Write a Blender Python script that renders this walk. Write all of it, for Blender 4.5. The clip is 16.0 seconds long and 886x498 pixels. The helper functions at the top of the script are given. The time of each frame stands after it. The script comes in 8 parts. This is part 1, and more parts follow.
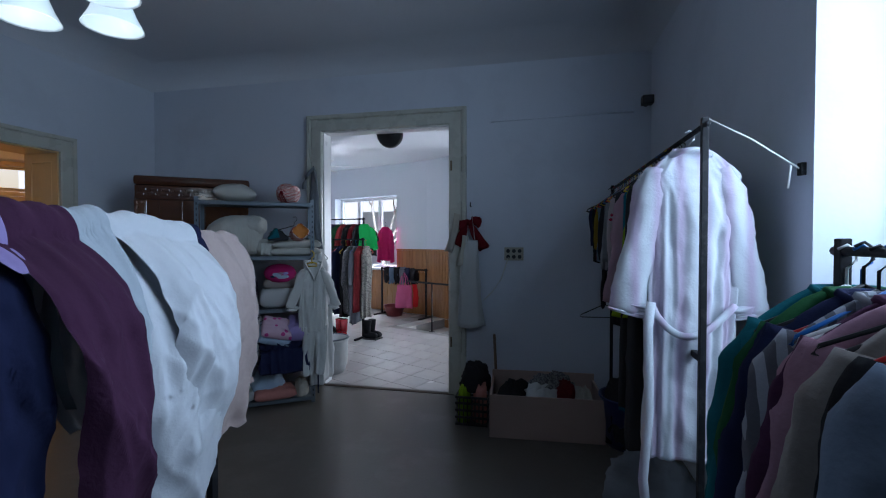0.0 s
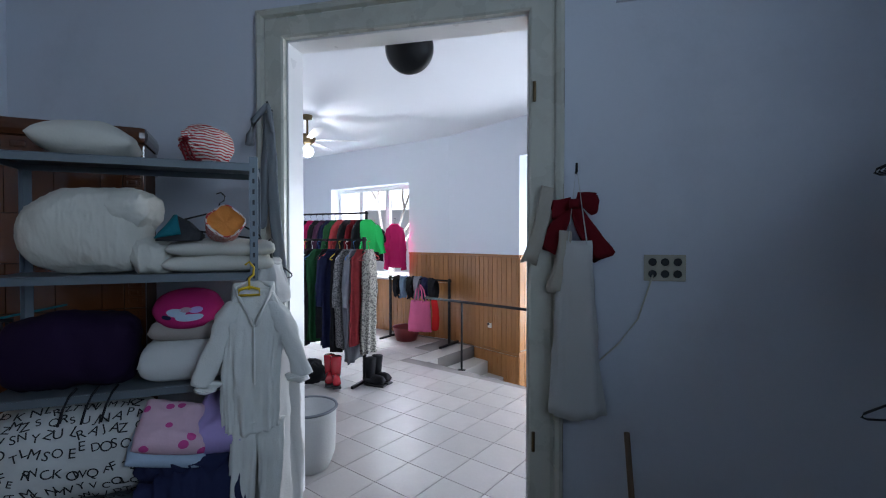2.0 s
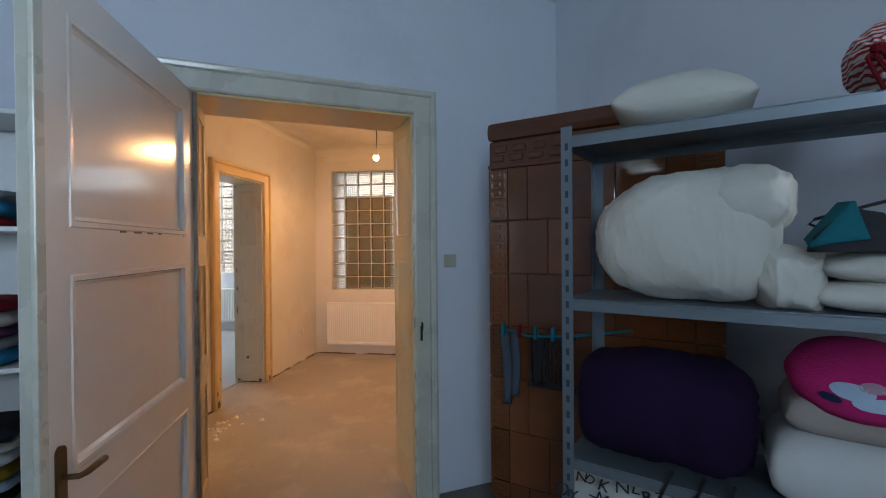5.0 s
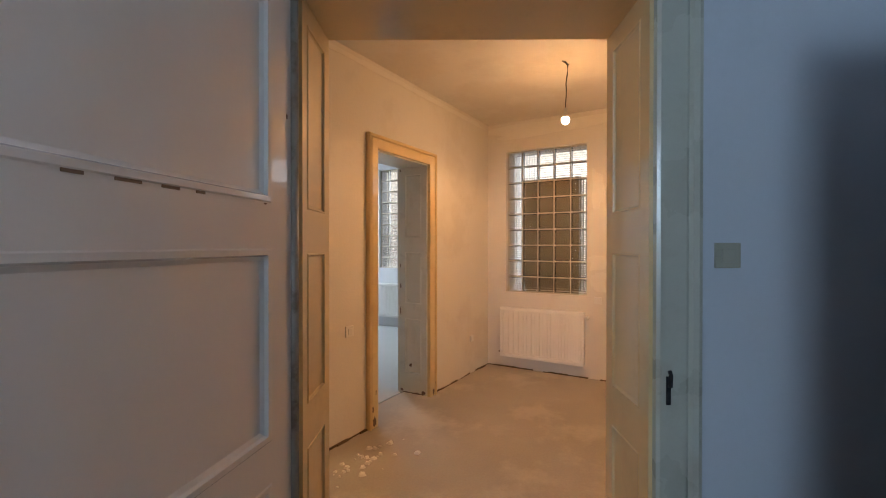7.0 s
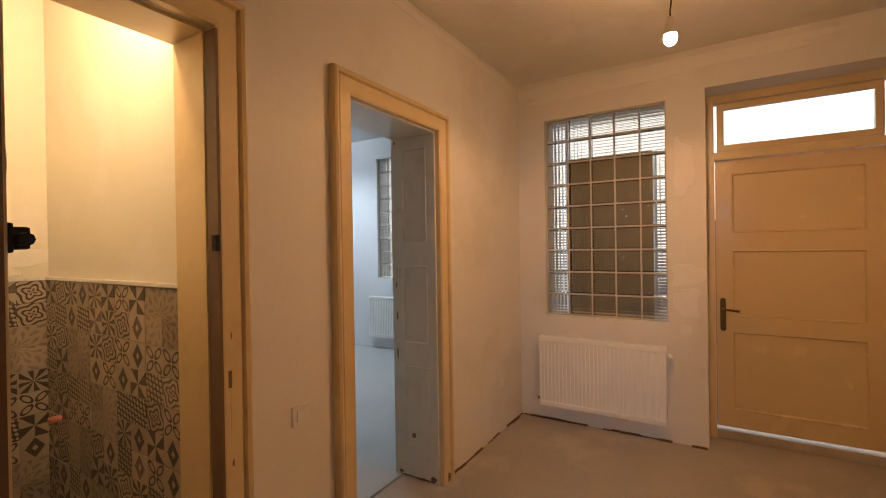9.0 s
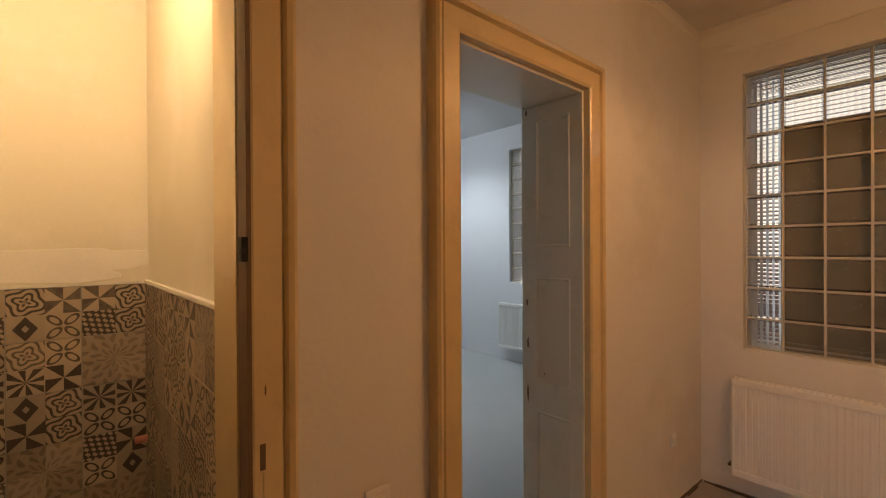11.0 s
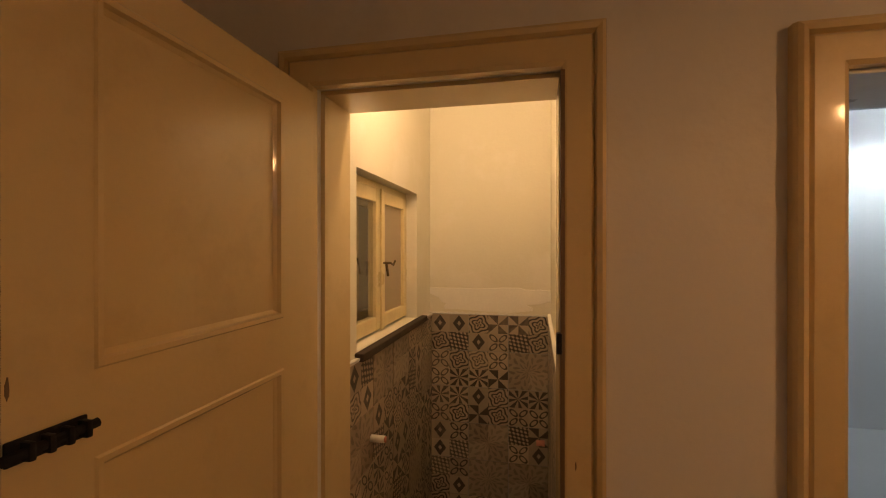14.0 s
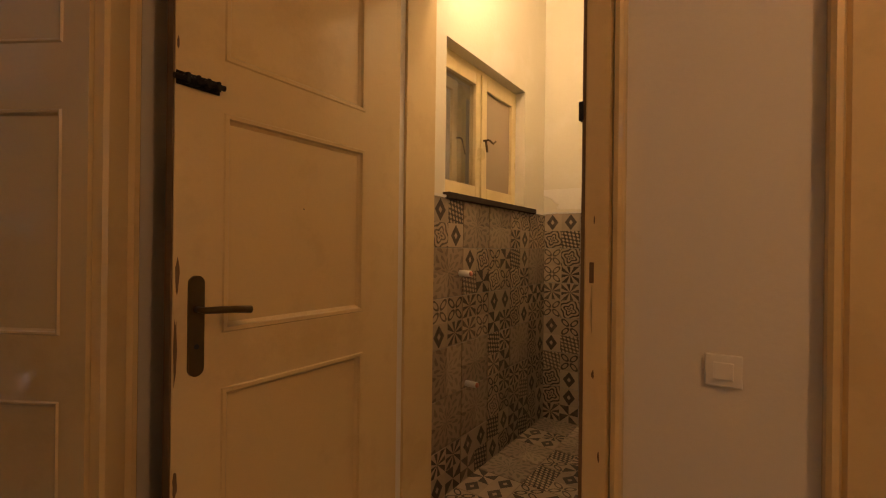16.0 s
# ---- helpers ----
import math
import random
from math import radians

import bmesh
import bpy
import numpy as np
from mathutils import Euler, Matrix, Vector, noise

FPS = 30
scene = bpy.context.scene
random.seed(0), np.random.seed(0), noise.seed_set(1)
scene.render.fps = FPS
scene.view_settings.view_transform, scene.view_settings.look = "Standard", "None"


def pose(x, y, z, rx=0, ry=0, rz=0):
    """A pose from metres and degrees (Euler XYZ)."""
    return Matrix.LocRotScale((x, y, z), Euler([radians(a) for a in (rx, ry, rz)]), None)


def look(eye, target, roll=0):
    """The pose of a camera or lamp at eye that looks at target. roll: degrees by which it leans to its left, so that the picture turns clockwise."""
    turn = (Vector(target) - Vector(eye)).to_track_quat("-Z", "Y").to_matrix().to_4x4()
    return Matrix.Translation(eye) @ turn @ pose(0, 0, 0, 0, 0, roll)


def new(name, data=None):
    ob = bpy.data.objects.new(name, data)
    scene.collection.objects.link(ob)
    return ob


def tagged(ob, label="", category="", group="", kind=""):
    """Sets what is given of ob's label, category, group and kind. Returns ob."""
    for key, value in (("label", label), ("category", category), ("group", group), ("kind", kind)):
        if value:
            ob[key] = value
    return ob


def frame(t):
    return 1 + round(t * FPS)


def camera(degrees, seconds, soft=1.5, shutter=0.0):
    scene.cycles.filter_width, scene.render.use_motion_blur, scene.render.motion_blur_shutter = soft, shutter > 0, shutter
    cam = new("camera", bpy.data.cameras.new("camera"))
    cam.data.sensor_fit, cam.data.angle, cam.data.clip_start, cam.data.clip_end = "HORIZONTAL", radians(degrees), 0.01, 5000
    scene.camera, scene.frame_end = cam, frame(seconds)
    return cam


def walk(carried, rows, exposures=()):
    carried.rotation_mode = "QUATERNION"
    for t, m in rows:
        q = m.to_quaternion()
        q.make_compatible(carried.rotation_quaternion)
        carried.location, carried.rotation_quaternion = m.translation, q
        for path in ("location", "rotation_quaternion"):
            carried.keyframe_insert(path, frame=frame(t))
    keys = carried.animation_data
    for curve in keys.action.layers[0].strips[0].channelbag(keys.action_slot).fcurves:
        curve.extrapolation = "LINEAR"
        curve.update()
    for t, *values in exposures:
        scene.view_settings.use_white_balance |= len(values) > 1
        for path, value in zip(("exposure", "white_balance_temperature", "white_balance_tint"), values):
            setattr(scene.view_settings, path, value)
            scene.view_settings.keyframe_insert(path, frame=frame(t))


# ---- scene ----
cam = camera(90.0, 16.0, 1.1)
PATH = [
    (0, (0.607, 0.409, 1.597), (-0.737, 1.89, 1.555), 0.0),
    (0.5, (0.222, 0.833, 1.602), (-1.1, 2.333, 1.562), 0.0),
    (1, (-0.186, 1.26, 1.585), (-1.498, 2.769, 1.547), -0.0),
    (1.5, (-0.665, 1.614, 1.576), (-1.98, 3.121, 1.54), 0.0),
    (2, (-1.162, 1.831, 1.589), (-2.524, 3.295, 1.552), -0.0),
    (2.5, (-1.566, 1.906, 1.592), (-3.069, 3.225, 1.56), -0.3),
    (3, (-1.865, 1.886, 1.609), (-3.549, 2.965, 1.581), -0.2),
    (3.5, (-2.043, 1.831, 1.63), (-3.888, 2.6, 1.611), -0.4),
    (3.9, (-2.136, 1.788, 1.634), (-4.076, 2.273, 1.618), -0.6),
    (4, (-2.122, 1.764, 1.636), (-4.078, 2.183, 1.621), -0.4),
    (4.5, (-2.146, 1.702, 1.639), (-4.145, 1.77, 1.62), -0.6),
    (5, (-2.25, 1.675, 1.611), (-4.23, 1.392, 1.597), -0.5),
    (5.2, (-2.295, 1.669, 1.581), (-4.252, 1.254, 1.572), -0.5),
    (7.5, (-3.733, 1.018, 1.542), (-5.441, -0.021, 1.527), 0.1),
    (8, (-4.103, 0.784, 1.586), (-5.823, -0.235, 1.566), 0.4),
    (8.2, (-4.237, 0.712, 1.588), (-5.957, -0.309, 1.573), -0.2),
    (10.3, (-5.148, 0.081, 1.638), (-6.76, -1.102, 1.623), -0.6),
    (10.5, (-5.21, 0.081, 1.639), (-6.733, -1.215, 1.622), -0.3),
    (11, (-5.281, -0.046, 1.632), (-6.592, -1.557, 1.625), -0.3),
    (11.5, (-5.305, -0.176, 1.633), (-6.322, -1.898, 1.632), -0.0),
    (12, (-5.284, -0.248, 1.701), (-5.98, -2.123, 1.697), -0.0),
    (12.5, (-5.337, -0.228, 1.81), (-5.697, -2.195, 1.806), 0.2),
    (13, (-5.422, -0.131, 1.915), (-5.502, -2.129, 1.91), -0.1),
    (13.5, (-5.478, -0.01, 1.932), (-5.29, -2.001, 1.924), -0.0),
    (14, (-5.557, 0.161, 1.908), (-5.14, -1.795, 1.904), -0.0),
    (14.5, (-5.669, 0.212, 1.772), (-5.048, -1.689, 1.764), 0.2),
    (15, (-5.803, 0.213, 1.589), (-4.984, -1.612, 1.581), 0.4),
    (15.5, (-5.905, 0.217, 1.386), (-4.935, -1.532, 1.383), 0.4),
    (16, (-6.057, 0.243, 1.186), (-4.926, -1.407, 1.186), 0.7),
]
walk(cam, [(t, look(eye, target, roll)) for t, eye, target, roll in PATH],
     exposures=[(0, -0.82, 6050, 13), (1, -0.68, 6400, 14), (1.5, -0.28, 6350, 14), (2, -0.2, 6350, 14), (2.5, -0.32, 6300, 13), (3.5, -0.66, 6350, 12), (4.25, -0.27, 6450, 11), (5, 0.28, 6400, 10), (7.4, 0.17, 6250, 9), (8.2, 0.04, 6250, 9),
                (10.3, -0.65, 6500, 10), (11, -0.64, 6650, 10), (12, -0.60, 6650, 11), (13, -1.05, 6850, 11), (14.5, -1.2, 6850, 11), (15.5, -1.02, 6850, 11), (16, -0.86, 6850, 11)])

# ---- world and lights ----
world = bpy.data.worlds.new("overcast_sky")
scene.world = world
world.use_nodes = True
wn = world.node_tree.nodes
sky = wn.new("ShaderNodeTexSky")
sky.sky_type, sky.sun_disc = "NISHITA", False
sky.sun_elevation, sky.sun_rotation, sky.dust_density = radians(40), radians(250), 4.0
wn["Background"].inputs[1].default_value = 0.15
world.node_tree.links.new(sky.outputs[0], wn["Background"].inputs[0])

ROOM = pose(0, 0, 0, 0, 0, 30)          # the stock room and the shop stand turned by 30 degrees to the hall


def lamp(name, kind, m, power, color, size=0.1, size_y=None):
    data = bpy.data.lights.new(name, kind)
    data.energy, data.color = power, color
    if kind == "AREA":
        data.shape, data.size, data.size_y = "RECTANGLE", size, size_y or size
    elif kind == "SUN":
        data.angle = size
    else:
        data.shadow_soft_size = size
    ob = new(name, data)
    ob.matrix_world = m
    return ob


DAY = (0.80, 0.90, 1.0)
WARM = (1.0, 0.48, 0.18)
lamp("sun", "SUN", look((0, 0, 0), (0.72, 0.26, -0.64)), 0.6, (1.0, 0.96, 0.9), radians(12))
# daylight lamps for the window openings
lamp("window_light_stock", "AREA", ROOM @ look((2.02, 1.2, 2.35), (-2.0, 1.5, 2.05)), 78, (0.62, 0.81, 1.0), 1.4, 1.5)
# added unseen lamp outside, high above the window, stands in for the sky
lamp("window_light_shop", "AREA", ROOM @ look((-3.3, 12.2, 4.6), (-3.0, 9.6, 1.5)), 3000, (0.78, 0.89, 1.0), 4.0, 2.0)
lamp("window_light_shopfront", "AREA", ROOM @ look((1.3, 8.65, 1.2), (-0.6, 6.2, 0.2)), 130, DAY, 2.2, 2.6)
# bulbs
lamp("bulb_light_hall", "POINT", pose(-7.15, 0.215, 2.63), 28, WARM, 0.04)
bulb_down = lamp("bulb_light_hall_lower", "SPOT", pose(-7.15, 0.215, 2.63), 51, WARM, 0.04)      # the bulb's base shades its upper side
bulb_down.data.spot_size, bulb_down.data.spot_blend = radians(179), 0.3
lamp("bulb_light_toilet", "POINT", pose(-5.23, -1.62, 2.88), 39, (1.0, 0.66, 0.38), 0.05)
lamp("spot_light_back_room", "POINT", pose(-9.087, -4.817, 3.30), 20, (0.80, 0.9, 1.0), 0.06)
spot_down = lamp("spot_light_back_room_lower", "SPOT", pose(-9.087, -4.817, 3.32), 240, (0.80, 0.9, 1.0), 0.06)
spot_down.data.spot_size, spot_down.data.spot_blend = radians(142), 1.0
lamp("bulb_light_fan", "POINT", ROOM @ pose(-3.203, 7.582, 2.70), 25, (0.9, 0.95, 1.0), 0.07)
lamp("bulb_light_chandelier", "POINT", ROOM @ pose(-0.87, 1.2, 2.27), 4, (0.85, 0.95, 1.0), 0.09)

# ---- materials ----


def mat(name, color, rough=0.6, metal=0.0, vary=0.12, scale=6.0, fine=60.0, bump=0.15, dirt=None, dirt_scale=1.6, dirt_amount=0.0,
        by_object=0.0, coat=0.0, sheen=0.0, emit=None, trans=0.0, wave=None):
    """A paint, cloth, plaster or metal with a coarse stain, a fine grain and a relief."""
    m = bpy.data.materials.new(name)
    m.use_nodes = True
    nt = m.node_tree
    n, l = nt.nodes, nt.links
    b = n["Principled BSDF"]
    tc = n.new("ShaderNodeTexCoord")
    na, nb = n.new("ShaderNodeTexNoise"), n.new("ShaderNodeTexNoise")
    na.inputs["Scale"].default_value, na.inputs["Detail"].default_value = scale, 5
    nb.inputs["Scale"].default_value, nb.inputs["Detail"].default_value = fine, 3
    for x in (na, nb):
        l.new(tc.outputs["Object"], x.inputs["Vector"])
    dark = n.new("ShaderNodeMix")
    dark.data_type = "RGBA"
    dark.inputs[6].default_value = (*[c * (1 - vary) for c in color], 1)
    dark.inputs[7].default_value = (*[min(1, c * (1 + vary)) for c in color], 1)
    add = n.new("ShaderNodeMath")
    add.operation = "MULTIPLY_ADD"
    add.inputs[1].default_value = 0.35
    l.new(nb.outputs["Fac"], add.inputs[0])
    sc = n.new("ShaderNodeMath")
    sc.operation = "MULTIPLY"
    sc.inputs[1].default_value = 0.65
    l.new(na.outputs["Fac"], sc.inputs[0])
    l.new(sc.outputs[0], add.inputs[2])
    l.new(add.outputs[0], dark.inputs[0])
    col = dark.outputs[2]
    if by_object:
        info = n.new("ShaderNodeObjectInfo")
        hs = n.new("ShaderNodeHueSaturation")
        mr = n.new("ShaderNodeMapRange")
        mr.inputs["To Min"].default_value, mr.inputs["To Max"].default_value = 1 - by_object, 1 + by_object
        l.new(info.outputs["Random"], mr.inputs["Value"])
        l.new(mr.outputs[0], hs.inputs["Value"])
        l.new(col, hs.inputs["Color"])
        col = hs.outputs["Color"]
    if dirt:
        nd = n.new("ShaderNodeTexNoise")
        nd.inputs["Scale"].default_value, nd.inputs["Detail"].default_value, nd.inputs["Roughness"].default_value = dirt_scale, 8, 0.65
        l.new(tc.outputs["Object"], nd.inputs["Vector"])
        ramp = n.new("ShaderNodeMapRange")
        ramp.inputs["From Min"].default_value, ramp.inputs["From Max"].default_value = 0.52, 0.62
        ramp.inputs["To Max"].default_value = dirt_amount
        l.new(nd.outputs["Fac"], ramp.inputs["Value"])
        mx = n.new("ShaderNodeMix")
        mx.data_type = "RGBA"
        mx.inputs[7].default_value = (*dirt, 1)
        l.new(ramp.outputs[0], mx.inputs[0])
        l.new(col, mx.inputs[6])
        col = mx.outputs[2]
    l.new(col, b.inputs["Base Color"])
    mr2 = n.new("ShaderNodeMapRange")
    mr2.inputs["To Min"].default_value, mr2.inputs["To Max"].default_value = max(0.02, rough - 0.08), min(1, rough + 0.08)
    l.new(na.outputs["Fac"], mr2.inputs["Value"])
    l.new(mr2.outputs[0], b.inputs["Roughness"])
    b.inputs["Metallic"].default_value = metal
    b.inputs["Coat Weight"].default_value = coat
    b.inputs["Coat Roughness"].default_value = 0.07
    b.inputs["Sheen Weight"].default_value = sheen
    b.inputs["Transmission Weight"].default_value = trans
    if emit:
        b.inputs["Emission Color"].default_value, b.inputs["Emission Strength"].default_value = (*emit[:3], 1), emit[3]
    if bump:
        bp = n.new("ShaderNodeBump")
        bp.inputs["Strength"].default_value, bp.inputs["Distance"].default_value = bump, 0.01
        h = add.outputs[0]
        if wave:
            wt = n.new("ShaderNodeTexWave")
            wt.bands_direction = wave[0]
            wt.inputs["Scale"].default_value, wt.inputs["Distortion"].default_value = wave[1], wave[2]
            l.new(tc.outputs["Object"], wt.inputs["Vector"])
            h = wt.outputs["Fac"]
        l.new(h, bp.inputs["Height"])
        l.new(bp.outputs[0], b.inputs["Normal"])
    return m


def wood(name, color, rough=0.35, axis=2, coat=0.3, by_object=0.12):
    """Varnished wood with its grain along one axis."""
    m = mat(name, color, rough, vary=0.1, by_object=by_object, coat=coat, bump=0.06)
    nt = m.node_tree
    n, l = nt.nodes, nt.links
    mp = n.new("ShaderNodeMapping")
    s = [14.0, 14.0, 14.0]
    s[axis] = 0.9
    mp.inputs["Scale"].default_value = s
    tc = [x for x in n if x.type == "TEX_COORD"][0]
    info = n.new("ShaderNodeObjectInfo")
    off = n.new("ShaderNodeVectorMath")
    off.operation = "ADD"
    mul = n.new("ShaderNodeMath")
    mul.operation = "MULTIPLY"
    mul.inputs[1].default_value = 37.0
    l.new(info.outputs["Random"], mul.inputs[0])
    l.new(mul.outputs[0], off.inputs[1])
    l.new(tc.outputs["Object"], off.inputs[0])
    l.new(off.outputs[0], mp.inputs["Vector"])
    for x in n:
        if x.type == "TEX_NOISE":
            l.new(mp.outputs[0], x.inputs["Vector"])
            x.inputs["Scale"].default_value = 3.0 if x.inputs["Scale"].default_value < 20 else 12.0
    mixes = [x for x in n if x.type == "MIX"]
    mixes[0].inputs[6].default_value = (*[c * 0.62 for c in color], 1)
    mixes[0].inputs[7].default_value = (*[min(1, c * 1.35) for c in color], 1)
    return m


def decor_tile(name):
    """Printed patchwork tiles: each tile takes one of several patterns by its own random number."""
    m = bpy.data.materials.new(name)
    m.use_nodes = True
    nt = m.node_tree
    n, l = nt.nodes, nt.links
    b = n["Principled BSDF"]

    def math_(op, a, c=None, e=None):
        x = n.new("ShaderNodeMath")
        x.operation = op
        for i, v in enumerate((a, c, e)):
            if v is None:
                continue
            if isinstance(v, (int, float)):
                x.inputs[i].default_value = v
            else:
                l.new(v, x.inputs[i])
        return x.outputs[0]
    tc, sep, info = n.new("ShaderNodeTexCoord"), n.new("ShaderNodeSeparateXYZ"), n.new("ShaderNodeObjectInfo")
    l.new(tc.outputs["Object"], sep.inputs[0])
    rnd = info.outputs["Random"]
    sx, sy = math_("MULTIPLY", sep.outputs[0], 9.98), math_("MULTIPLY", sep.outputs[1], 9.98)
    cell = n.new("ShaderNodeCombineXYZ")
    l.new(math_("FLOOR", sx), cell.inputs[0])
    l.new(math_("FLOOR", sy), cell.inputs[1])
    l.new(math_("MULTIPLY", rnd, 97.0), cell.inputs[2])
    pick = n.new("ShaderNodeTexWhiteNoise")
    l.new(cell.outputs[0], pick.inputs["Vector"])
    hues = n.new("ShaderNodeSeparateColor")
    l.new(pick.outputs["Color"], hues.inputs[0])
    x, y = math_("SUBTRACT", math_("FRACT", sx), 0.5), math_("SUBTRACT", math_("FRACT", sy), 0.5)      # -0.5 to 0.5 over a printed square
    u, v = math_("ABSOLUTE", x), math_("ABSOLUTE", y)
    r = math_("SQRT", math_("ADD", math_("MULTIPLY", x, x), math_("MULTIPLY", y, y)))
    th = math_("ARCTAN2", y, x)
    star = math_("MULTIPLY", math_("GREATER_THAN", math_("SINE", math_("MULTIPLY", th, 8.0)), 0.0), math_("LESS_THAN", math_("MAXIMUM", u, v), 0.47))
    d1, d2 = math_("SUBTRACT", math_("MULTIPLY", math_("ADD", u, v), 0.707), 0.34), math_("MULTIPLY", math_("SUBTRACT", u, v), 0.707)
    oval = math_("ADD", math_("MULTIPLY", math_("MULTIPLY", d1, d1), 13.0), math_("MULTIPLY", math_("MULTIPLY", d2, d2), 48.0))
    petals = math_("MULTIPLY", math_("LESS_THAN", oval, 1.0), math_("GREATER_THAN", oval, 0.38))
    diamond = math_("LESS_THAN", math_("ABSOLUTE", math_("SUBTRACT", math_("ADD", math_("MULTIPLY", u, 1.25), math_("MULTIPLY", v, 0.9)), 0.27)), 0.14)
    weave = math_("GREATER_THAN", math_("MULTIPLY", math_("SINE", math_("MULTIPLY", math_("ADD", x, y), 18.85)), math_("SINE", math_("MULTIPLY", math_("SUBTRACT", x, y), 12.6))), -0.12)
    scroll = math_("GREATER_THAN", math_("SINE", math_("ADD", math_("MULTIPLY", r, 30.0), math_("MULTIPLY", math_("SINE", math_("MULTIPLY", th, 4.0)), 2.2))), 0.25)
    tri = math_("GREATER_THAN", math_("MULTIPLY", math_("SUBTRACT", u, v), math_("MULTIPLY", x, y)), 0.0)
    cur = star
    for k, p in enumerate((petals, diamond, weave, scroll, tri)):
        sel = math_("GREATER_THAN", hues.outputs[0], (k + 1) / 6.0)
        cur = math_("ADD", math_("MULTIPLY", p, sel), math_("MULTIPLY", cur, math_("SUBTRACT", 1.0, sel)))
    # some tiles carry one faint scroll instead
    tr = math_("SQRT", math_("ADD", math_("MULTIPLY", sep.outputs[0], sep.outputs[0]), math_("MULTIPLY", sep.outputs[1], sep.outputs[1])))
    tt = math_("ARCTAN2", sep.outputs[1], sep.outputs[0])
    faint = math_("GREATER_THAN", math_("ADD", math_("SINE", math_("ADD", math_("MULTIPLY", tr, 150.0), math_("MULTIPLY", math_("SINE", math_("MULTIPLY", tt, 8.0)), 2.6))), math_("SINE", math_("MULTIPLY", tt, 16.0))), 0.45)
    soft = math_("LESS_THAN", math_("FRACT", math_("MULTIPLY", rnd, 17.3)), 0.24)
    cur = math_("MULTIPLY", cur, math_("ADD", 0.66, math_("MULTIPLY", hues.outputs[1], 0.34)))
    cur = math_("ADD", math_("MULTIPLY", cur, math_("SUBTRACT", 1.0, soft)), math_("MULTIPLY", math_("ADD", 0.16, math_("MULTIPLY", faint, 0.26)), soft))
    cur = math_("ADD", cur, math_("ADD", 0.04, math_("MULTIPLY", hues.outputs[2], 0.30)))
    noise_ = n.new("ShaderNodeTexNoise")
    noise_.inputs["Scale"].default_value, noise_.inputs["Detail"].default_value = 35, 6
    l.new(tc.outputs["Object"], noise_.inputs["Vector"])
    worn = math_("MULTIPLY", cur, math_("ADD", 0.65, math_("MULTIPLY", noise_.outputs["Fac"], 0.7)))
    mx = n.new("ShaderNodeMix")
    mx.data_type, mx.clamp_factor = "RGBA", True
    mx.inputs[6].default_value, mx.inputs[7].default_value = (0.53, 0.43, 0.325, 1), (0.062, 0.050, 0.044, 1)
    l.new(worn, mx.inputs[0])
    l.new(mx.outputs[2], b.inputs["Base Color"])
    b.inputs["Roughness"].default_value = 0.42
    bp = n.new("ShaderNodeBump")
    bp.inputs["Strength"].default_value, bp.inputs["Distance"].default_value = 0.08, 0.004
    l.new(noise_.outputs["Fac"], bp.inputs["Height"])
    l.new(bp.outputs[0], b.inputs["Normal"])
    return m


PAINT_BLUE = mat("pale_blue_wall_paint", (0.60, 0.635, 0.70), 0.8, vary=0.05, scale=1.2, fine=40, bump=0.25, dirt=(0.45, 0.48, 0.54), dirt_scale=1.1, dirt_amount=0.25)
PAINT_SHOP = mat("white_blue_wall_paint", (0.70, 0.74, 0.80), 0.8, vary=0.03, scale=1.2, fine=40, bump=0.15)
CEIL_BLUE = mat("grey_white_ceiling_paint", (0.58, 0.60, 0.64), 0.85, vary=0.08, scale=0.8, fine=30, bump=0.15)
PLASTER = mat("patched_white_plaster", (0.74, 0.71, 0.66), 0.75, vary=0.05, scale=1.4, fine=50, bump=0.3, dirt=(0.62, 0.57, 0.50), dirt_scale=1.1, dirt_amount=0.45)
PLASTER_PATCH = mat("fresh_filler", (0.785, 0.76, 0.71), 0.8, vary=0.08, scale=5, fine=60, bump=0.3)
PLASTER_COOL = mat("new_white_plaster", (0.74, 0.75, 0.76), 0.8, vary=0.04, scale=1.5, bump=0.2)
PLASTER_TOILET = mat("cream_toilet_plaster", (0.78, 0.74, 0.62), 0.7, vary=0.05, scale=1.8, fine=50, bump=0.3, dirt=(0.84, 0.80, 0.72), dirt_scale=2.0, dirt_amount=0.6)
CONCRETE = mat("dusty_concrete_screed", (0.38, 0.345, 0.30), 0.7, vary=0.30, scale=1.7, fine=60, bump=0.35, dirt=(0.54, 0.50, 0.44), dirt_scale=1.3, dirt_amount=0.5)
LINO = mat("worn_brown_linoleum", (0.105, 0.09, 0.075), 0.32, vary=0.25, scale=1.6, fine=45, bump=0.12, dirt=(0.16, 0.145, 0.13), dirt_scale=1.2, dirt_amount=0.5)
OLD_PAINT = mat("old_cream_gloss_paint", (0.52, 0.52, 0.45), 0.28, vary=0.07, scale=4, fine=70, bump=0.12, dirt=(0.40, 0.37, 0.30), dirt_scale=3.5, dirt_amount=0.3, coat=0.4)
HALL_PAINT = mat("yellowed_gloss_paint", (0.69, 0.535, 0.285), 0.36, vary=0.05, scale=4, fine=70, bump=0.08, dirt=(0.54, 0.39, 0.19), dirt_scale=3.0, dirt_amount=0.35, coat=0.6)
GREY_DOOR = mat("greyish_white_gloss_door_paint", (0.80, 0.76, 0.71), 0.18, vary=0.04, scale=4, fine=60, bump=0.06, coat=0.5)
DOOR_EDGE = mat("dark_worn_door_edge", (0.16, 0.10, 0.06), 0.6, vary=0.3, scale=9)
WHITE_LAC = mat("white_lacquer", (0.80, 0.80, 0.79), 0.3, vary=0.02, bump=0.02, coat=0.2)
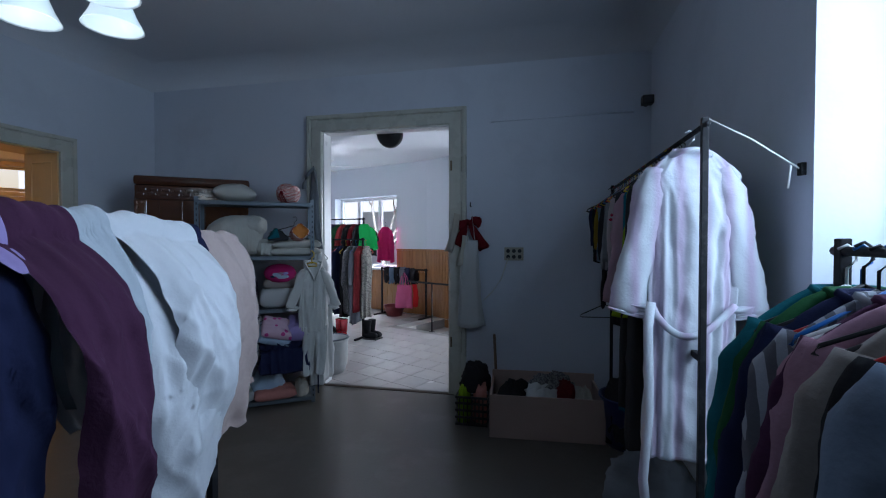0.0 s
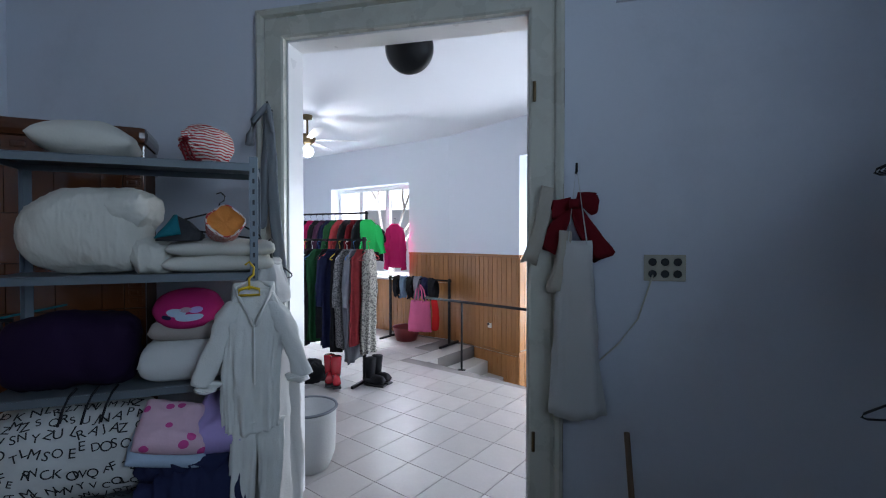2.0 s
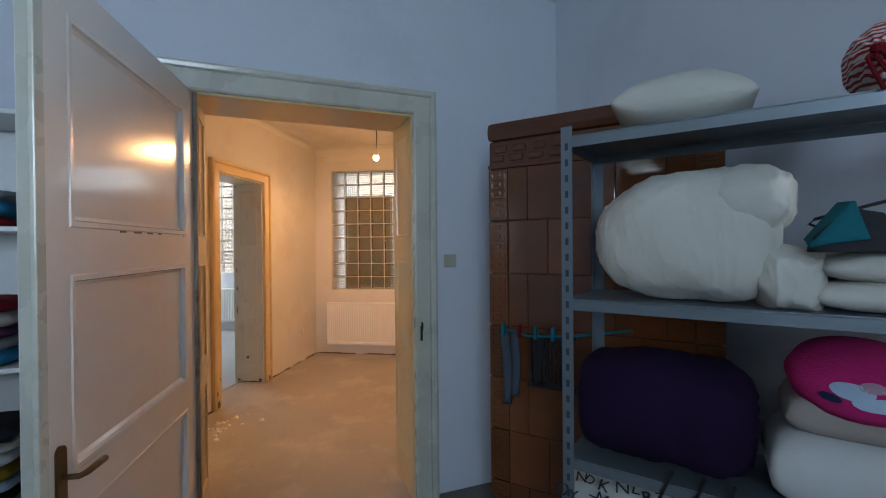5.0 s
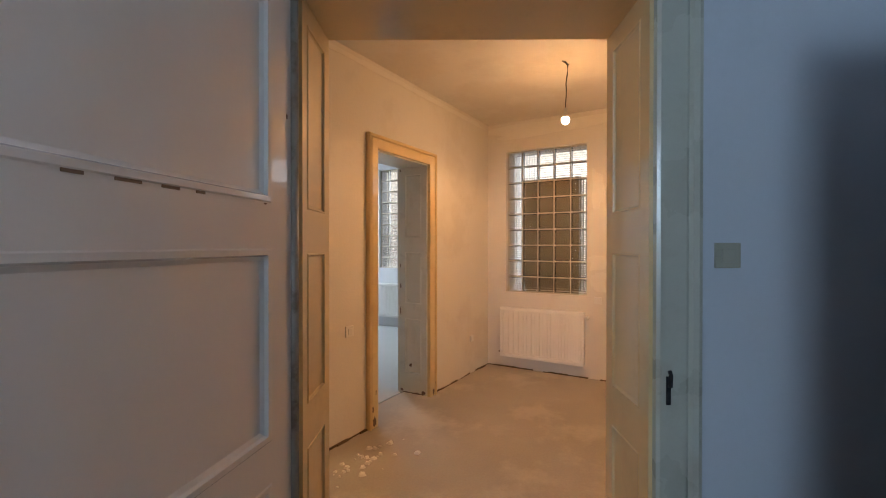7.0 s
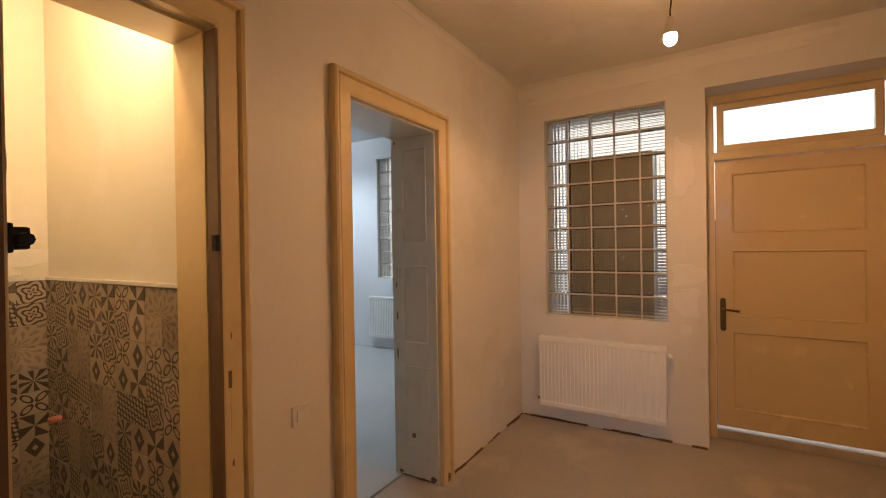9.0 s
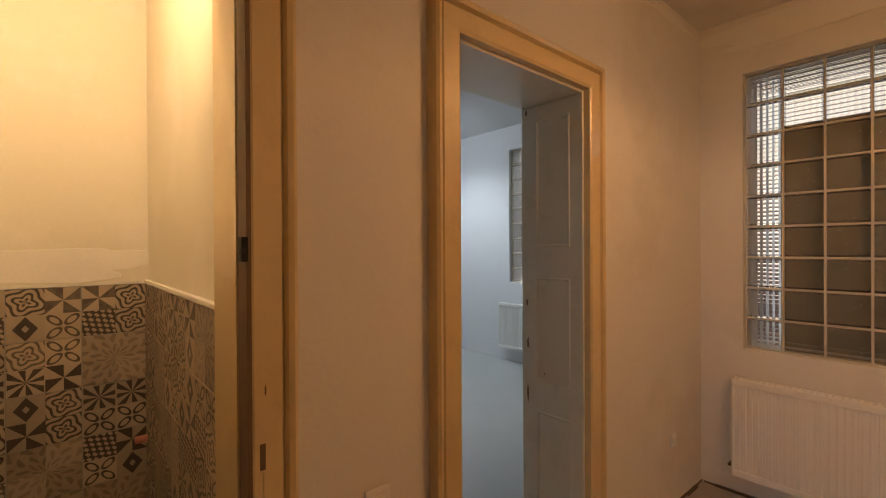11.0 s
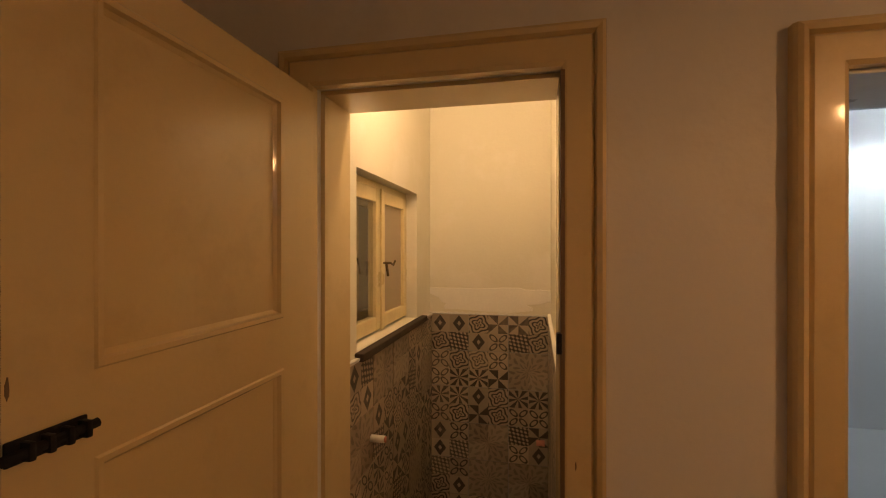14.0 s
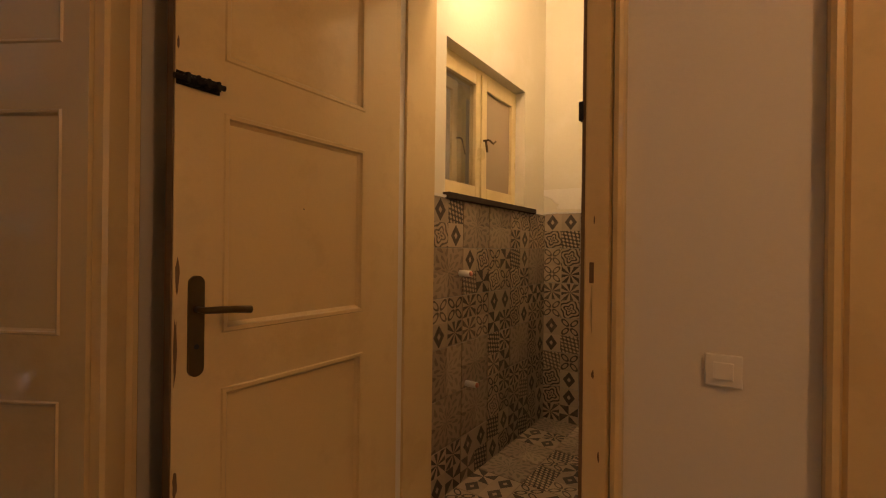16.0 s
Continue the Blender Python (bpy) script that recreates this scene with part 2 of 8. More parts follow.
RADIATOR = mat("yellowed_white_radiator_enamel", (0.86, 0.85, 0.81), 0.35, vary=0.03, bump=0.03)
SWITCH = mat("aged_grey_cream_plastic", (0.40, 0.38, 0.31), 0.4, vary=0.06, bump=0.03)
PVC = mat("white_window_plastic", (0.85, 0.86, 0.87), 0.3, vary=0.02, bump=0.02)
PLASTIC_CREAM = mat("aged_cream_plastic", (0.62, 0.60, 0.50), 0.35, vary=0.05, bump=0.03)
PLASTIC_BLACK = mat("black_plastic", (0.015, 0.015, 0.017), 0.4, vary=0.2, bump=0.05)
PLASTIC_WHITE = mat("white_plastic", (0.78, 0.77, 0.74), 0.35, vary=0.03, bump=0.03)
IRON = mat("black_painted_iron", (0.014, 0.014, 0.017), 0.55, metal=0.0, vary=0.3, bump=0.1, dirt=(0.10, 0.10, 0.10), dirt_scale=14, dirt_amount=0.25)
IRON.node_tree.nodes["Principled BSDF"].inputs["Specular IOR Level"].default_value = 0.22
BRONZE = mat("worn_bronze", (0.13, 0.09, 0.045), 0.4, metal=0.9, vary=0.25, bump=0.1)
ZINC = mat("galvanised_grey_steel", (0.15, 0.18, 0.205), 0.42, metal=0.5, vary=0.12, scale=12, bump=0.06)
HOLE = mat("dark_slot", (0.03, 0.035, 0.04), 0.8, bump=0)
GLAZE = mat("brown_stove_glaze", (0.118, 0.040, 0.014), 0.12, vary=0.3, scale=5, fine=30, bump=0.12, by_object=0.2, coat=0.6)
GLAZE_CAP = mat("dark_brown_stove_glaze", (0.085, 0.028, 0.012), 0.14, vary=0.3, scale=6, fine=30, bump=0.15, coat=0.6)
SOOT = mat("dark_joint", (0.05, 0.03, 0.02), 0.9)
STOVE_JOINT = mat("brown_stove_joint", (0.09, 0.04, 0.02), 0.8)
PINE = wood("varnished_pine_board", (0.36, 0.155, 0.045), 0.3, 2)
PINE_TRIM = wood("varnished_pine_trim", (0.34, 0.15, 0.045), 0.3, 0)
OAK_DOOR = mat("ochre_gloss_door_paint", (0.64, 0.50, 0.29), 0.25, vary=0.06, scale=4, fine=70, bump=0.1, coat=0.4)
FLOOR_TILE = mat("beige_ceramic_tile", (0.52, 0.485, 0.465), 0.25, vary=0.12, scale=5, fine=50, bump=0.06, by_object=0.06)
GROUT = mat("grey_tile_grout", (0.22, 0.20, 0.19), 0.9)
DECOR = decor_tile("printed_patchwork_tile")
TILE_BED = mat("pale_tile_joint", (0.34, 0.33, 0.31), 0.85)
STONE_SILL = mat("dark_stone_sill", (0.06, 0.045, 0.034), 0.75, vary=0.3)
STONE_SILL.node_tree.nodes["Principled BSDF"].inputs["Specular IOR Level"].default_value = 0.15
MORTAR = mat("cream_glass_block_joint", (0.60, 0.55, 0.44), 0.7)
BULB = mat("lit_bulb_glass", (1, 1, 1), 0.3, emit=(1.0, 0.80, 0.50, 60.0), bump=0)
SHADE = mat("frosted_glass_shade", (0.85, 0.9, 0.95), 0.3, emit=(0.72, 0.92, 1.0, 0.75), bump=0)
LED = mat("lit_diffuser", (1, 1, 1), 0.4, emit=(0.85, 0.95, 1.0, 12.0), bump=0)
COPPER = mat("pinkish_pipe_end", (0.55, 0.22, 0.16), 0.4)
CARD = mat("pinkish_brown_cardboard", (0.40, 0.285, 0.24), 0.75, vary=0.08, bump=0.1)
BASKET = mat("dark_red_basket_plastic", (0.20, 0.03, 0.035), 0.4)


def glass(name, rough=0.0, color=(1, 1, 1), waves=0.0):
    m = bpy.data.materials.new(name)
    m.use_nodes = True
    n, l = m.node_tree.nodes, m.node_tree.links
    b = n["Principled BSDF"]
    b.inputs["Base Color"].default_value = (*color, 1)
    b.inputs["Transmission Weight"].default_value, b.inputs["Roughness"].default_value, b.inputs["IOR"].default_value = 1, rough, 1.45 if waves else 1.05
    if waves:
        tc = n.new("ShaderNodeTexCoord")
        wt = n.new("ShaderNodeTexWave")
        wt.bands_direction = "Z"
        wt.inputs["Scale"].default_value = 12
        w2 = n.new("ShaderNodeTexWave")
        w2.bands_direction = "X"
        w2.inputs["Scale"].default_value = 10
        ad = n.new("ShaderNodeMath")
        for w in (wt, w2):
            l.new(tc.outputs["Object"], w.inputs["Vector"])
        l.new(wt.outputs["Fac"], ad.inputs[0])
        half = n.new("ShaderNodeMath")
        half.operation = "MULTIPLY"
        half.inputs[1].default_value = 0.35
        l.new(w2.outputs["Fac"], half.inputs[0])
        l.new(half.outputs[0], ad.inputs[1])
        bp = n.new("ShaderNodeBump")
        bp.inputs["Strength"].default_value, bp.inputs["Distance"].default_value = waves, 0.01
        l.new(ad.outputs[0], bp.inputs["Height"])
        l.new(bp.outputs[0], b.inputs["Normal"])
    return m


PANE = glass("window_pane")
BLOCK = glass("ribbed_glass_block", 0.04, (0.70, 0.69, 0.66), 0.5)


def cloth(name, color, vary=0.12, fine=90, bump=0.35, rough=0.9):
    m = mat(name, color, rough, vary=vary, scale=7, fine=fine, bump=bump, sheen=0.0)
    m.node_tree.nodes["Principled BSDF"].inputs["Specular IOR Level"].default_value = 0.12
    return m


# white cotton greyed for the weaker light on the shelf
C_WHITE = cloth("white_cotton", (0.49, 0.495, 0.485), 0.06)
# lighter bluish copy: window light on the draped bedding put into its colour
C_WHITE_LIT = cloth("window_lit_white_cotton", (0.72, 0.74, 0.78), 0.04)
C_CREAM = cloth("off_white_cotton", (0.52, 0.51, 0.46), 0.06)
C_FLEECE = cloth("off_white_fleece", (0.62, 0.62, 0.59), 0.12, 160, 0.8)
C_NAVY = cloth("navy_cotton", (0.018, 0.022, 0.06))
C_PURPLE = cloth("dark_purple_cotton", (0.014, 0.006, 0.024))
C_PLUM = cloth("plum_cotton", (0.075, 0.028, 0.062))
C_LILAC = cloth("lilac_cotton", (0.36, 0.28, 0.55))
C_BEIGE = cloth("beige_pink_knit", (0.52, 0.41, 0.38))
C_PALEBLUE = cloth("pale_blue_cotton", (0.34, 0.43, 0.54))
C_PINK = cloth("bright_pink_plush", (0.42, 0.02, 0.13), 0.2, 140, 0.7)
C_BAGPINK = cloth("pink_canvas", (0.62, 0.13, 0.26))
C_MAGENTA = cloth("magenta_knit", (0.52, 0.015, 0.12))
C_GREEN = cloth("bright_green_nylon", (0.03, 0.55, 0.13))
C_BLACK = cloth("black_cloth", (0.020, 0.020, 0.023))
C_GREY = cloth("grey_wool", (0.19, 0.20, 0.22))
C_TAUPE = cloth("taupe_cotton", (0.30, 0.26, 0.24))
C_RED = cloth("dark_red_cloth", (0.13, 0.008, 0.013))
C_BRICK = cloth("red_patterned_wool", (0.30, 0.04, 0.045), 0.7, 50)
C_TEAL = cloth("teal_cotton", (0.014, 0.13, 0.16))
C_BLUE = cloth("blue_jersey", (0.022, 0.16, 0.29))
C_DENIM = cloth("light_denim", (0.16, 0.23, 0.31), 0.2)
C_DENIMG = cloth("grey_blue_denim", (0.21, 0.255, 0.33), 0.25)
C_COAT = cloth("charcoal_wool", (0.035, 0.036, 0.040), 0.3)
C_SOCK = cloth("grey_blue_knit", (0.05, 0.065, 0.085), 0.3)
C_GREYD = cloth("grey_cotton", (0.22, 0.24, 0.26))
C_ROSED = cloth("dusty_pink_knit", (0.36, 0.20, 0.26), 0.25)
C_TEALB = cloth("teal_blue_jersey", (0.013, 0.13, 0.19))
C_SHEET = cloth("pale_grey_blue_sheet", (0.50, 0.55, 0.60), 0.08)
C_LIME = cloth("lime_green_jersey", (0.20, 0.32, 0.012))
C_ROSE = cloth("dusty_rose_cotton", (0.36, 0.23, 0.28))
C_DKGREEN = cloth("dark_green_cloth", (0.02, 0.09, 0.035))
C_ORANGE = cloth("orange_lining", (0.62, 0.24, 0.06))
C_SALMON = cloth("salmon_cotton", (0.48, 0.20, 0.17))
C_LINEN = cloth("cream_linen", (0.42, 0.39, 0.33))
C_MUSTARD = cloth("mustard_cotton", (0.26, 0.17, 0.02))


def printed(name, base, ink, scale, cut, kind="NOISE"):
    """Cloth with a scattered print."""
    m = cloth(name, base, 0.06)
    n, l = m.node_tree.nodes, m.node_tree.links
    b = n["Principled BSDF"]
    src = b.inputs["Base Color"].links[0].from_socket
    tc = n.new("ShaderNodeTexCoord")
    if kind in ("STRIPE", "SOFT"):
        t = n.new("ShaderNodeTexWave")
        t.inputs["Scale"].default_value, t.inputs["Distortion"].default_value = scale, 0.8
        t.bands_direction = "Z" if scale > 20 else "X"
        out = t.outputs["Fac"]
    elif kind == "DOT":
        t = n.new("ShaderNodeTexVoronoi")
        t.inputs["Scale"].default_value = scale
        out = t.outputs["Distance"]
    else:
        t = n.new("ShaderNodeTexNoise")
        t.inputs["Scale"].default_value, t.inputs["Detail"].default_value = scale, 1
        out = t.outputs["Fac"]
    l.new(tc.outputs["Object"], t.inputs["Vector"])
    g = n.new("ShaderNodeMath")
    g.operation = "POWER" if kind == "SOFT" else "LESS_THAN" if kind == "DOT" else "GREATER_THAN"
    g.inputs[1].default_value = cut
    l.new(out, g.inputs[0])
    mx = n.new("ShaderNodeMix")
    mx.data_type = "RGBA"
    mx.inputs[7].default_value = (*ink, 1)
    l.new(g.outputs[0], mx.inputs[0])
    l.new(src, mx.inputs[6])
    l.new(mx.outputs[2], b.inputs["Base Color"])
    return m


C_STRIPED = printed("red_and_white_striped_cotton", (0.66, 0.60, 0.56), (0.42, 0.05, 0.05), 24, 0.5, "STRIPE")
[x for x in C_STRIPED.node_tree.nodes if x.type == "TEX_WAVE"][0].inputs["Distortion"].default_value = 4.0
C_FLORAL = printed("pink_floral_cotton", (0.62, 0.42, 0.50), (0.55, 0.07, 0.26), 15, 0.30, "DOT")
C_DOTTED = printed("white_red_dotted_cotton", (0.45, 0.38, 0.40), (0.40, 0.03, 0.08), 28, 0.3, "DOT")
C_CAMELC = printed("cream_grey_patterned_knit", (0.42, 0.40, 0.35), (0.16, 0.15, 0.14), 55, 0.52)
C_CAMEL = printed("grey_patterned_knit", (0.24, 0.235, 0.23), (0.10, 0.10, 0.105), 70, 0.5)
C_GREYS = printed("grey_striped_knit", (0.33, 0.34, 0.38), (0.12, 0.12, 0.14), 9, 0.5, "STRIPE")
C_ROBE = printed("pale_striped_terry_cloth", (0.60, 0.625, 0.67), (0.52, 0.43, 0.55), 3.4, 1.6, "SOFT")

# ---- mesh helpers ----


def fresh():
    return bmesh.new()


def box(bm, x0, x1, y0, y1, z0, z1, bevel=0.0):
    vs = [bm.verts.new((x, y, z)) for z in (z0, z1) for x, y in ((x0, y0), (x1, y0), (x1, y1), (x0, y1))]
    fs = [bm.faces.new([vs[i] for i in q]) for q in ((3, 2, 1, 0), (4, 5, 6, 7), (0, 1, 5, 4), (1, 2, 6, 5), (2, 3, 7, 6), (3, 0, 4, 7))]
    if bevel:
        es = list({e for f in fs for e in f.edges})
        bmesh.ops.bevel(bm, geom=es, offset=bevel, segments=2, affect="EDGES", profile=0.6)
    return bm


def prism(bm, pts, z0, z1):
    lo, hi = [bm.verts.new((x, y, z0)) for x, y in pts], [bm.verts.new((x, y, z1)) for x, y in pts]
    bm.faces.new(hi), bm.faces.new(lo[::-1])
    for i in range(len(pts)):
        j = (i + 1) % len(pts)
        bm.faces.new((lo[i], lo[j], hi[j], hi[i]))
    bmesh.ops.recalc_face_normals(bm, faces=bm.faces)
    return bm


def tube(bm, pts, r, n=8, closed=False):
    pts = [Vector(p) for p in pts]
    rings = []
    for i, p in enumerate(pts):
        a, b = pts[i - 1 if i or closed else 0], pts[(i + 1) % len(pts) if i + 1 < len(pts) or closed else i]
        d = (b - a).normalized()
        s = d.cross(Vector((0, 0, 1)) if abs(d.z) < 0.9 else Vector((1, 0, 0))).normalized()
        q = s.cross(d)
        rr = r(i / max(1, len(pts) - 1)) if callable(r) else r
        rings.append([bm.verts.new(p + (s * math.cos(2 * math.pi * k / n) + q * math.sin(2 * math.pi * k / n)) * rr) for k in range(n)])
    for i in range(len(rings) - (0 if closed else 1)):
        a, b = rings[i], rings[(i + 1) % len(rings)]
        for k in range(n):
            bm.faces.new((a[k], a[(k + 1) % n], b[(k + 1) % n], b[k]))
    if not closed:
        bm.faces.new(rings[0][::-1]), bm.faces.new(rings[-1])
    return bm


def lathe(bm, prof, n=24, at=(0, 0, 0)):
    rings = [[bm.verts.new((at[0] + r * math.cos(2 * math.pi * k / n), at[1] + r * math.sin(2 * math.pi * k / n), at[2] + z)) for k in range(n)] for r, z in prof]
    for a, b in zip(rings, rings[1:]):
        for k in range(n):
            bm.faces.new((a[k], a[(k + 1) % n], b[(k + 1) % n], b[k]))
    return bm


def finish(bm, name, material, smooth=False):
    me = bpy.data.meshes.new(name)
    bmesh.ops.recalc_face_normals(bm, faces=bm.faces)
    if smooth:
        for f in bm.faces:
            f.smooth = True
    bm.to_mesh(me)
    bm.free()
    me.materials.append(material)
    return me


def part(name, bm, material, parent, label="", smooth=False, m=None):
    ob = new(name, finish(bm, name, material, smooth))
    ob.parent = parent
    if m is not None:
        ob.matrix_basis = m
    if label:
        tagged(ob, label)
    return ob


def thing(name, m, label, category, group="", kind=""):
    ob = new(name)
    ob.empty_display_size = 0.1
    ob.matrix_basis = m
    return tagged(ob, label, category, group, kind)


def solid(name, bm, material, m, label, category="", group="", kind="", smooth=False):
    ob = new(name, finish(bm, name, material, smooth))
    ob.matrix_basis = m
    return tagged(ob, label, category, group, kind)


def structure(name, bm, material, m, label):
    return solid(name, bm, material, m, label, "", "", "structure")


def wall_mesh(u0, u1, t, h, holes=(), z0=0.0):
    """A wall along x from u0 to u1, its face at y = 0 and its back at y = t, with rectangular holes (u0, u1, z0, z1) through it."""
    bm = fresh()
    us = sorted({u0, u1, *[x for q in holes for x in q[:2]]})
    zs = sorted({z0, h, *[x for q in holes for x in q[2:]]})
    full = lambda i, k: 0 <= i < len(us) - 1 and 0 <= k < len(zs) - 1 and not any(
        q[0] <= (us[i] + us[i + 1]) / 2 <= q[1] and q[2] <= (zs[k] + zs[k + 1]) / 2 <= q[3] for q in holes)
    quad = lambda *p: bm.faces.new([bm.verts.new(x) for x in p])
    for i in range(len(us) - 1):
        for k in range(len(zs) - 1):
            if not full(i, k):
                continue
            a, b, c, d = us[i], us[i + 1], zs[k], zs[k + 1]
            quad((a, 0, c), (b, 0, c), (b, 0, d), (a, 0, d))
            quad((b, t, c), (a, t, c), (a, t, d), (b, t, d))
            if not full(i - 1, k):
                quad((a, t, c), (a, 0, c), (a, 0, d), (a, t, d))
            if not full(i + 1, k):
                quad((b, 0, c), (b, t, c), (b, t, d), (b, 0, d))
            if not full(i, k - 1):
                quad((a, t, c), (b, t, c), (b, 0, c), (a, 0, c))
            if not full(i, k + 1):
                quad((a, 0, d), (b, 0, d), (b, t, d), (a, t, d))
    bmesh.ops.remove_doubles(bm, verts=bm.verts, dist=1e-5)
    return bm


def casing_mesh(w, h, width, proud):
    """A moulded door surround round an opening w wide and h high, before the wall face at y = 0 (towards -y), from x = 0."""
    bm = fresh()
    prof = [(-0.008, 0.0), (-0.008, proud * 0.62), (0.004, proud * 0.75), (width * 0.62, proud * 0.75), (width * 0.70, proud * 0.55), (width * 0.76, proud * 0.9),
            (width * 0.88, proud), (width * 0.97, proud * 0.85), (width, proud * 0.5), (width, 0.0)]
    rings = []
    for corner in range(4):
        ring = []
        for d, y in prof:
            x, z = ((-d, 0.0), (-d, h + d), (w + d, h + d), (w + d, 0.0))[corner]
            ring.append(bm.verts.new((x, -y - 0.001, z)))
        rings.append(ring)
    for a, b in zip(rings, rings[1:]):
        for k in range(len(prof) - 1):
            bm.faces.new((a[k], a[k + 1], b[k + 1], b[k]))
    bm.faces.new(rings[0]), bm.faces.new(rings[3])
    return bm


def panel_board(bm, w, h, t, panels, depth=0.012, bead=0.012):
    """A framed board from (0,0,0) to (w, t, h) with recessed panels (x0, x1, z0, z1) on both faces."""
    xs = sorted({0.0, w, *[x for q in panels for x in q[:2]]})
    zs = sorted({0.0, h, *[x for q in panels for x in q[2:]]})
    quad = lambda *p: bm.faces.new([bm.verts.new(x) for x in p])
    for s, yf in ((1, 0.0), (-1, t)):
        for i in range(len(xs) - 1):
            for k in range(len(zs) - 1):
                cx, cz = (xs[i] + xs[i + 1]) / 2, (zs[k] + zs[k + 1]) / 2
                if not any(q[0] < cx < q[1] and q[2] < cz < q[3] for q in panels):
                    quad((xs[i], yf, zs[k]), (xs[i + 1], yf, zs[k]), (xs[i + 1], yf, zs[k + 1]), (xs[i], yf, zs[k + 1]))
        for a, b, c, d in panels:
            rings = []
            for e, dy in ((0, 0), (0.004, -0.004), (bead * 0.8, -0.003), (bead, depth * 0.5), (bead * 1.5, depth), (bead * 1.6, depth)):
                rings.append([(a + e, yf + s * dy, c + e), (b - e, yf + s * dy, c + e), (b - e, yf + s * dy, d - e), (a + e, yf + s * dy, d - e)])
            for p, q in zip(rings, rings[1:]):
                for j in range(4):
                    quad(p[j], p[(j + 1) % 4], q[(j + 1) % 4], q[j])
            quad(*rings[-1])
    for p in (((0, 0, 0), (0, t, 0), (0, t, h), (0, 0, h)), ((w, 0, 0), (w, 0, h), (w, t, h), (w, t, 0)), ((0, 0, h), (0, t, h), (w, t, h), (w, 0, h)), ((0, 0, 0), (w, 0, 0), (w, t, 0), (0, t, 0))):
        quad(*p)
    bmesh.ops.remove_doubles(bm, verts=bm.verts, dist=1e-5)
    return bm


def lever_handle(parent, m, side=1, length=0.13):
    """A long back plate with a lever, before y = 0, the lever running to +x for side 1."""
    bm = fresh()
    prism(bm, [(0.021 * math.cos(a) * 0.98, (0.098 if math.sin(a) > 0 else -0.128) + 0.022 * math.sin(a)) for a in [2 * math.pi * (k + 0.5) / 24 for k in range(24)]], 0.0, 0.009)
    bmesh.ops.transform(bm, matrix=pose(0, 0, 0, 90), verts=bm.verts)
    plate = part("back_plate", bm, BRONZE, parent, "worn bronze back plate", m=m)
    bm = fresh()
    tube(bm, [(0, 0, 0.03), (0, -0.05, 0.03), (side * 0.02, -0.058, 0.03), (side * length * 0.6, -0.055, 0.026), (side * length, -0.05, 0.02)], lambda s: 0.008 + 0.003 * s, 8)
    part("door_handle", bm, BRONZE, parent, "worn bronze lever handle", True, m)
    bm = fresh()
    lathe(bm, [(0.007, 0), (0.007, 0.004), (0.0, 0.004)], 10)
    part("keyhole", bm, HOLE, plate, m=pose(0, -0.006, -0.07, 90))


# ---- rooms ----
A_DOOR, B_DOOR = -3.785, 4.54          # faces of the stock room's walls that hold the hall door and the shop door
D2, D1 = (2.178, 3.455, 2.450), (-1.594, -0.165, 2.78)
D4, D3 = (-7.18, -6.33, 2.385), (-5.635, -4.83, 2.445)
Y_HALL, X_WEST = -1.20, -8.655
H_STOCK, H_HALL, H_SHOP, H_BACK = 3.60, 3.12, 3.27, 3.37

# floors
structure("floor_stock_room", prism(fresh(), [(A_DOOR, -2.6), (1.75, -2.6), (1.75, B_DOOR + 0.04), (A_DOOR, B_DOOR + 0.04)], -0.2, 0.0), LINO, ROOM, "worn dark brown linoleum floor of the stock room")
structure("floor_hall", prism(fresh(), [(X_WEST - 0.6, -1.54), (-4.2, -1.44), (-3.30, -1.86), (-4.412, 0.07), (-5.0, 1.094), (-5.9, 2.3), (X_WEST - 0.6, 2.3)], -0.2, 0.0), CONCRETE, pose(0, 0, 0.0), "dusty bare concrete floor of the hall")
structure("floor_back_room", prism(fresh(), [(-10.4, -5.6), (-5.76, -5.6), (-5.76, -1.52), (-10.4, -1.52)], -0.2, -0.004), mat("grey_new_screed", (0.42, 0.43, 0.42), 0.55, vary=0.12, scale=2, bump=0.2), pose(0, 0, 0), "grey concrete floor of the back room")
structure("floor_toilet", prism(fresh(), [(-5.66, -2.9), (-4.80, -2.9), (-4.80, -1.42), (-5.66, -1.42)], -0.25, -0.045), TILE_BED, pose(0, 0, 0), "tile bed of the toilet floor")

# stock room walls, along local axes
wall_n = structure("wall_stock_north", wall_mesh(A_DOOR, 1.75, 0.15, H_STOCK, [(D1[0], D1[1], 0, D1[2])]), PAINT_BLUE, ROOM @ pose(0, B_DOOR, 0), "pale blue painted wall with the shop doorway")
wall_w = structure("wall_stock_west", wall_mesh(-B_DOOR - 0.15, 2.6, 0.4, H_STOCK, [(-D2[1], -D2[0], 0, D2[2])]), PAINT_BLUE, ROOM @ pose(A_DOOR, 0, 0, 0, 0, 90) @ pose(0, 0, 0, 0, 0, 0) @ Matrix.Diagonal((-1, 1, 1, 1)), "pale blue painted wall with the hall doorway")
wall_e = structure("wall_stock_east", wall_mesh(-4.69, 2.6, 0.4, H_STOCK, [(-2.0, -0.45, 0.85, 3.2)]), PAINT_BLUE, ROOM @ pose(1.75, 0, 0, 0, 0, -90), "pale blue painted wall with a tall window")
wall_s = structure("wall_stock_south", wall_mesh(-1.75, -A_DOOR, 0.3, H_STOCK), PAINT_BLUE, ROOM @ pose(0, -2.6, 0, 0, 0, 180), "plain pale blue painted wall")


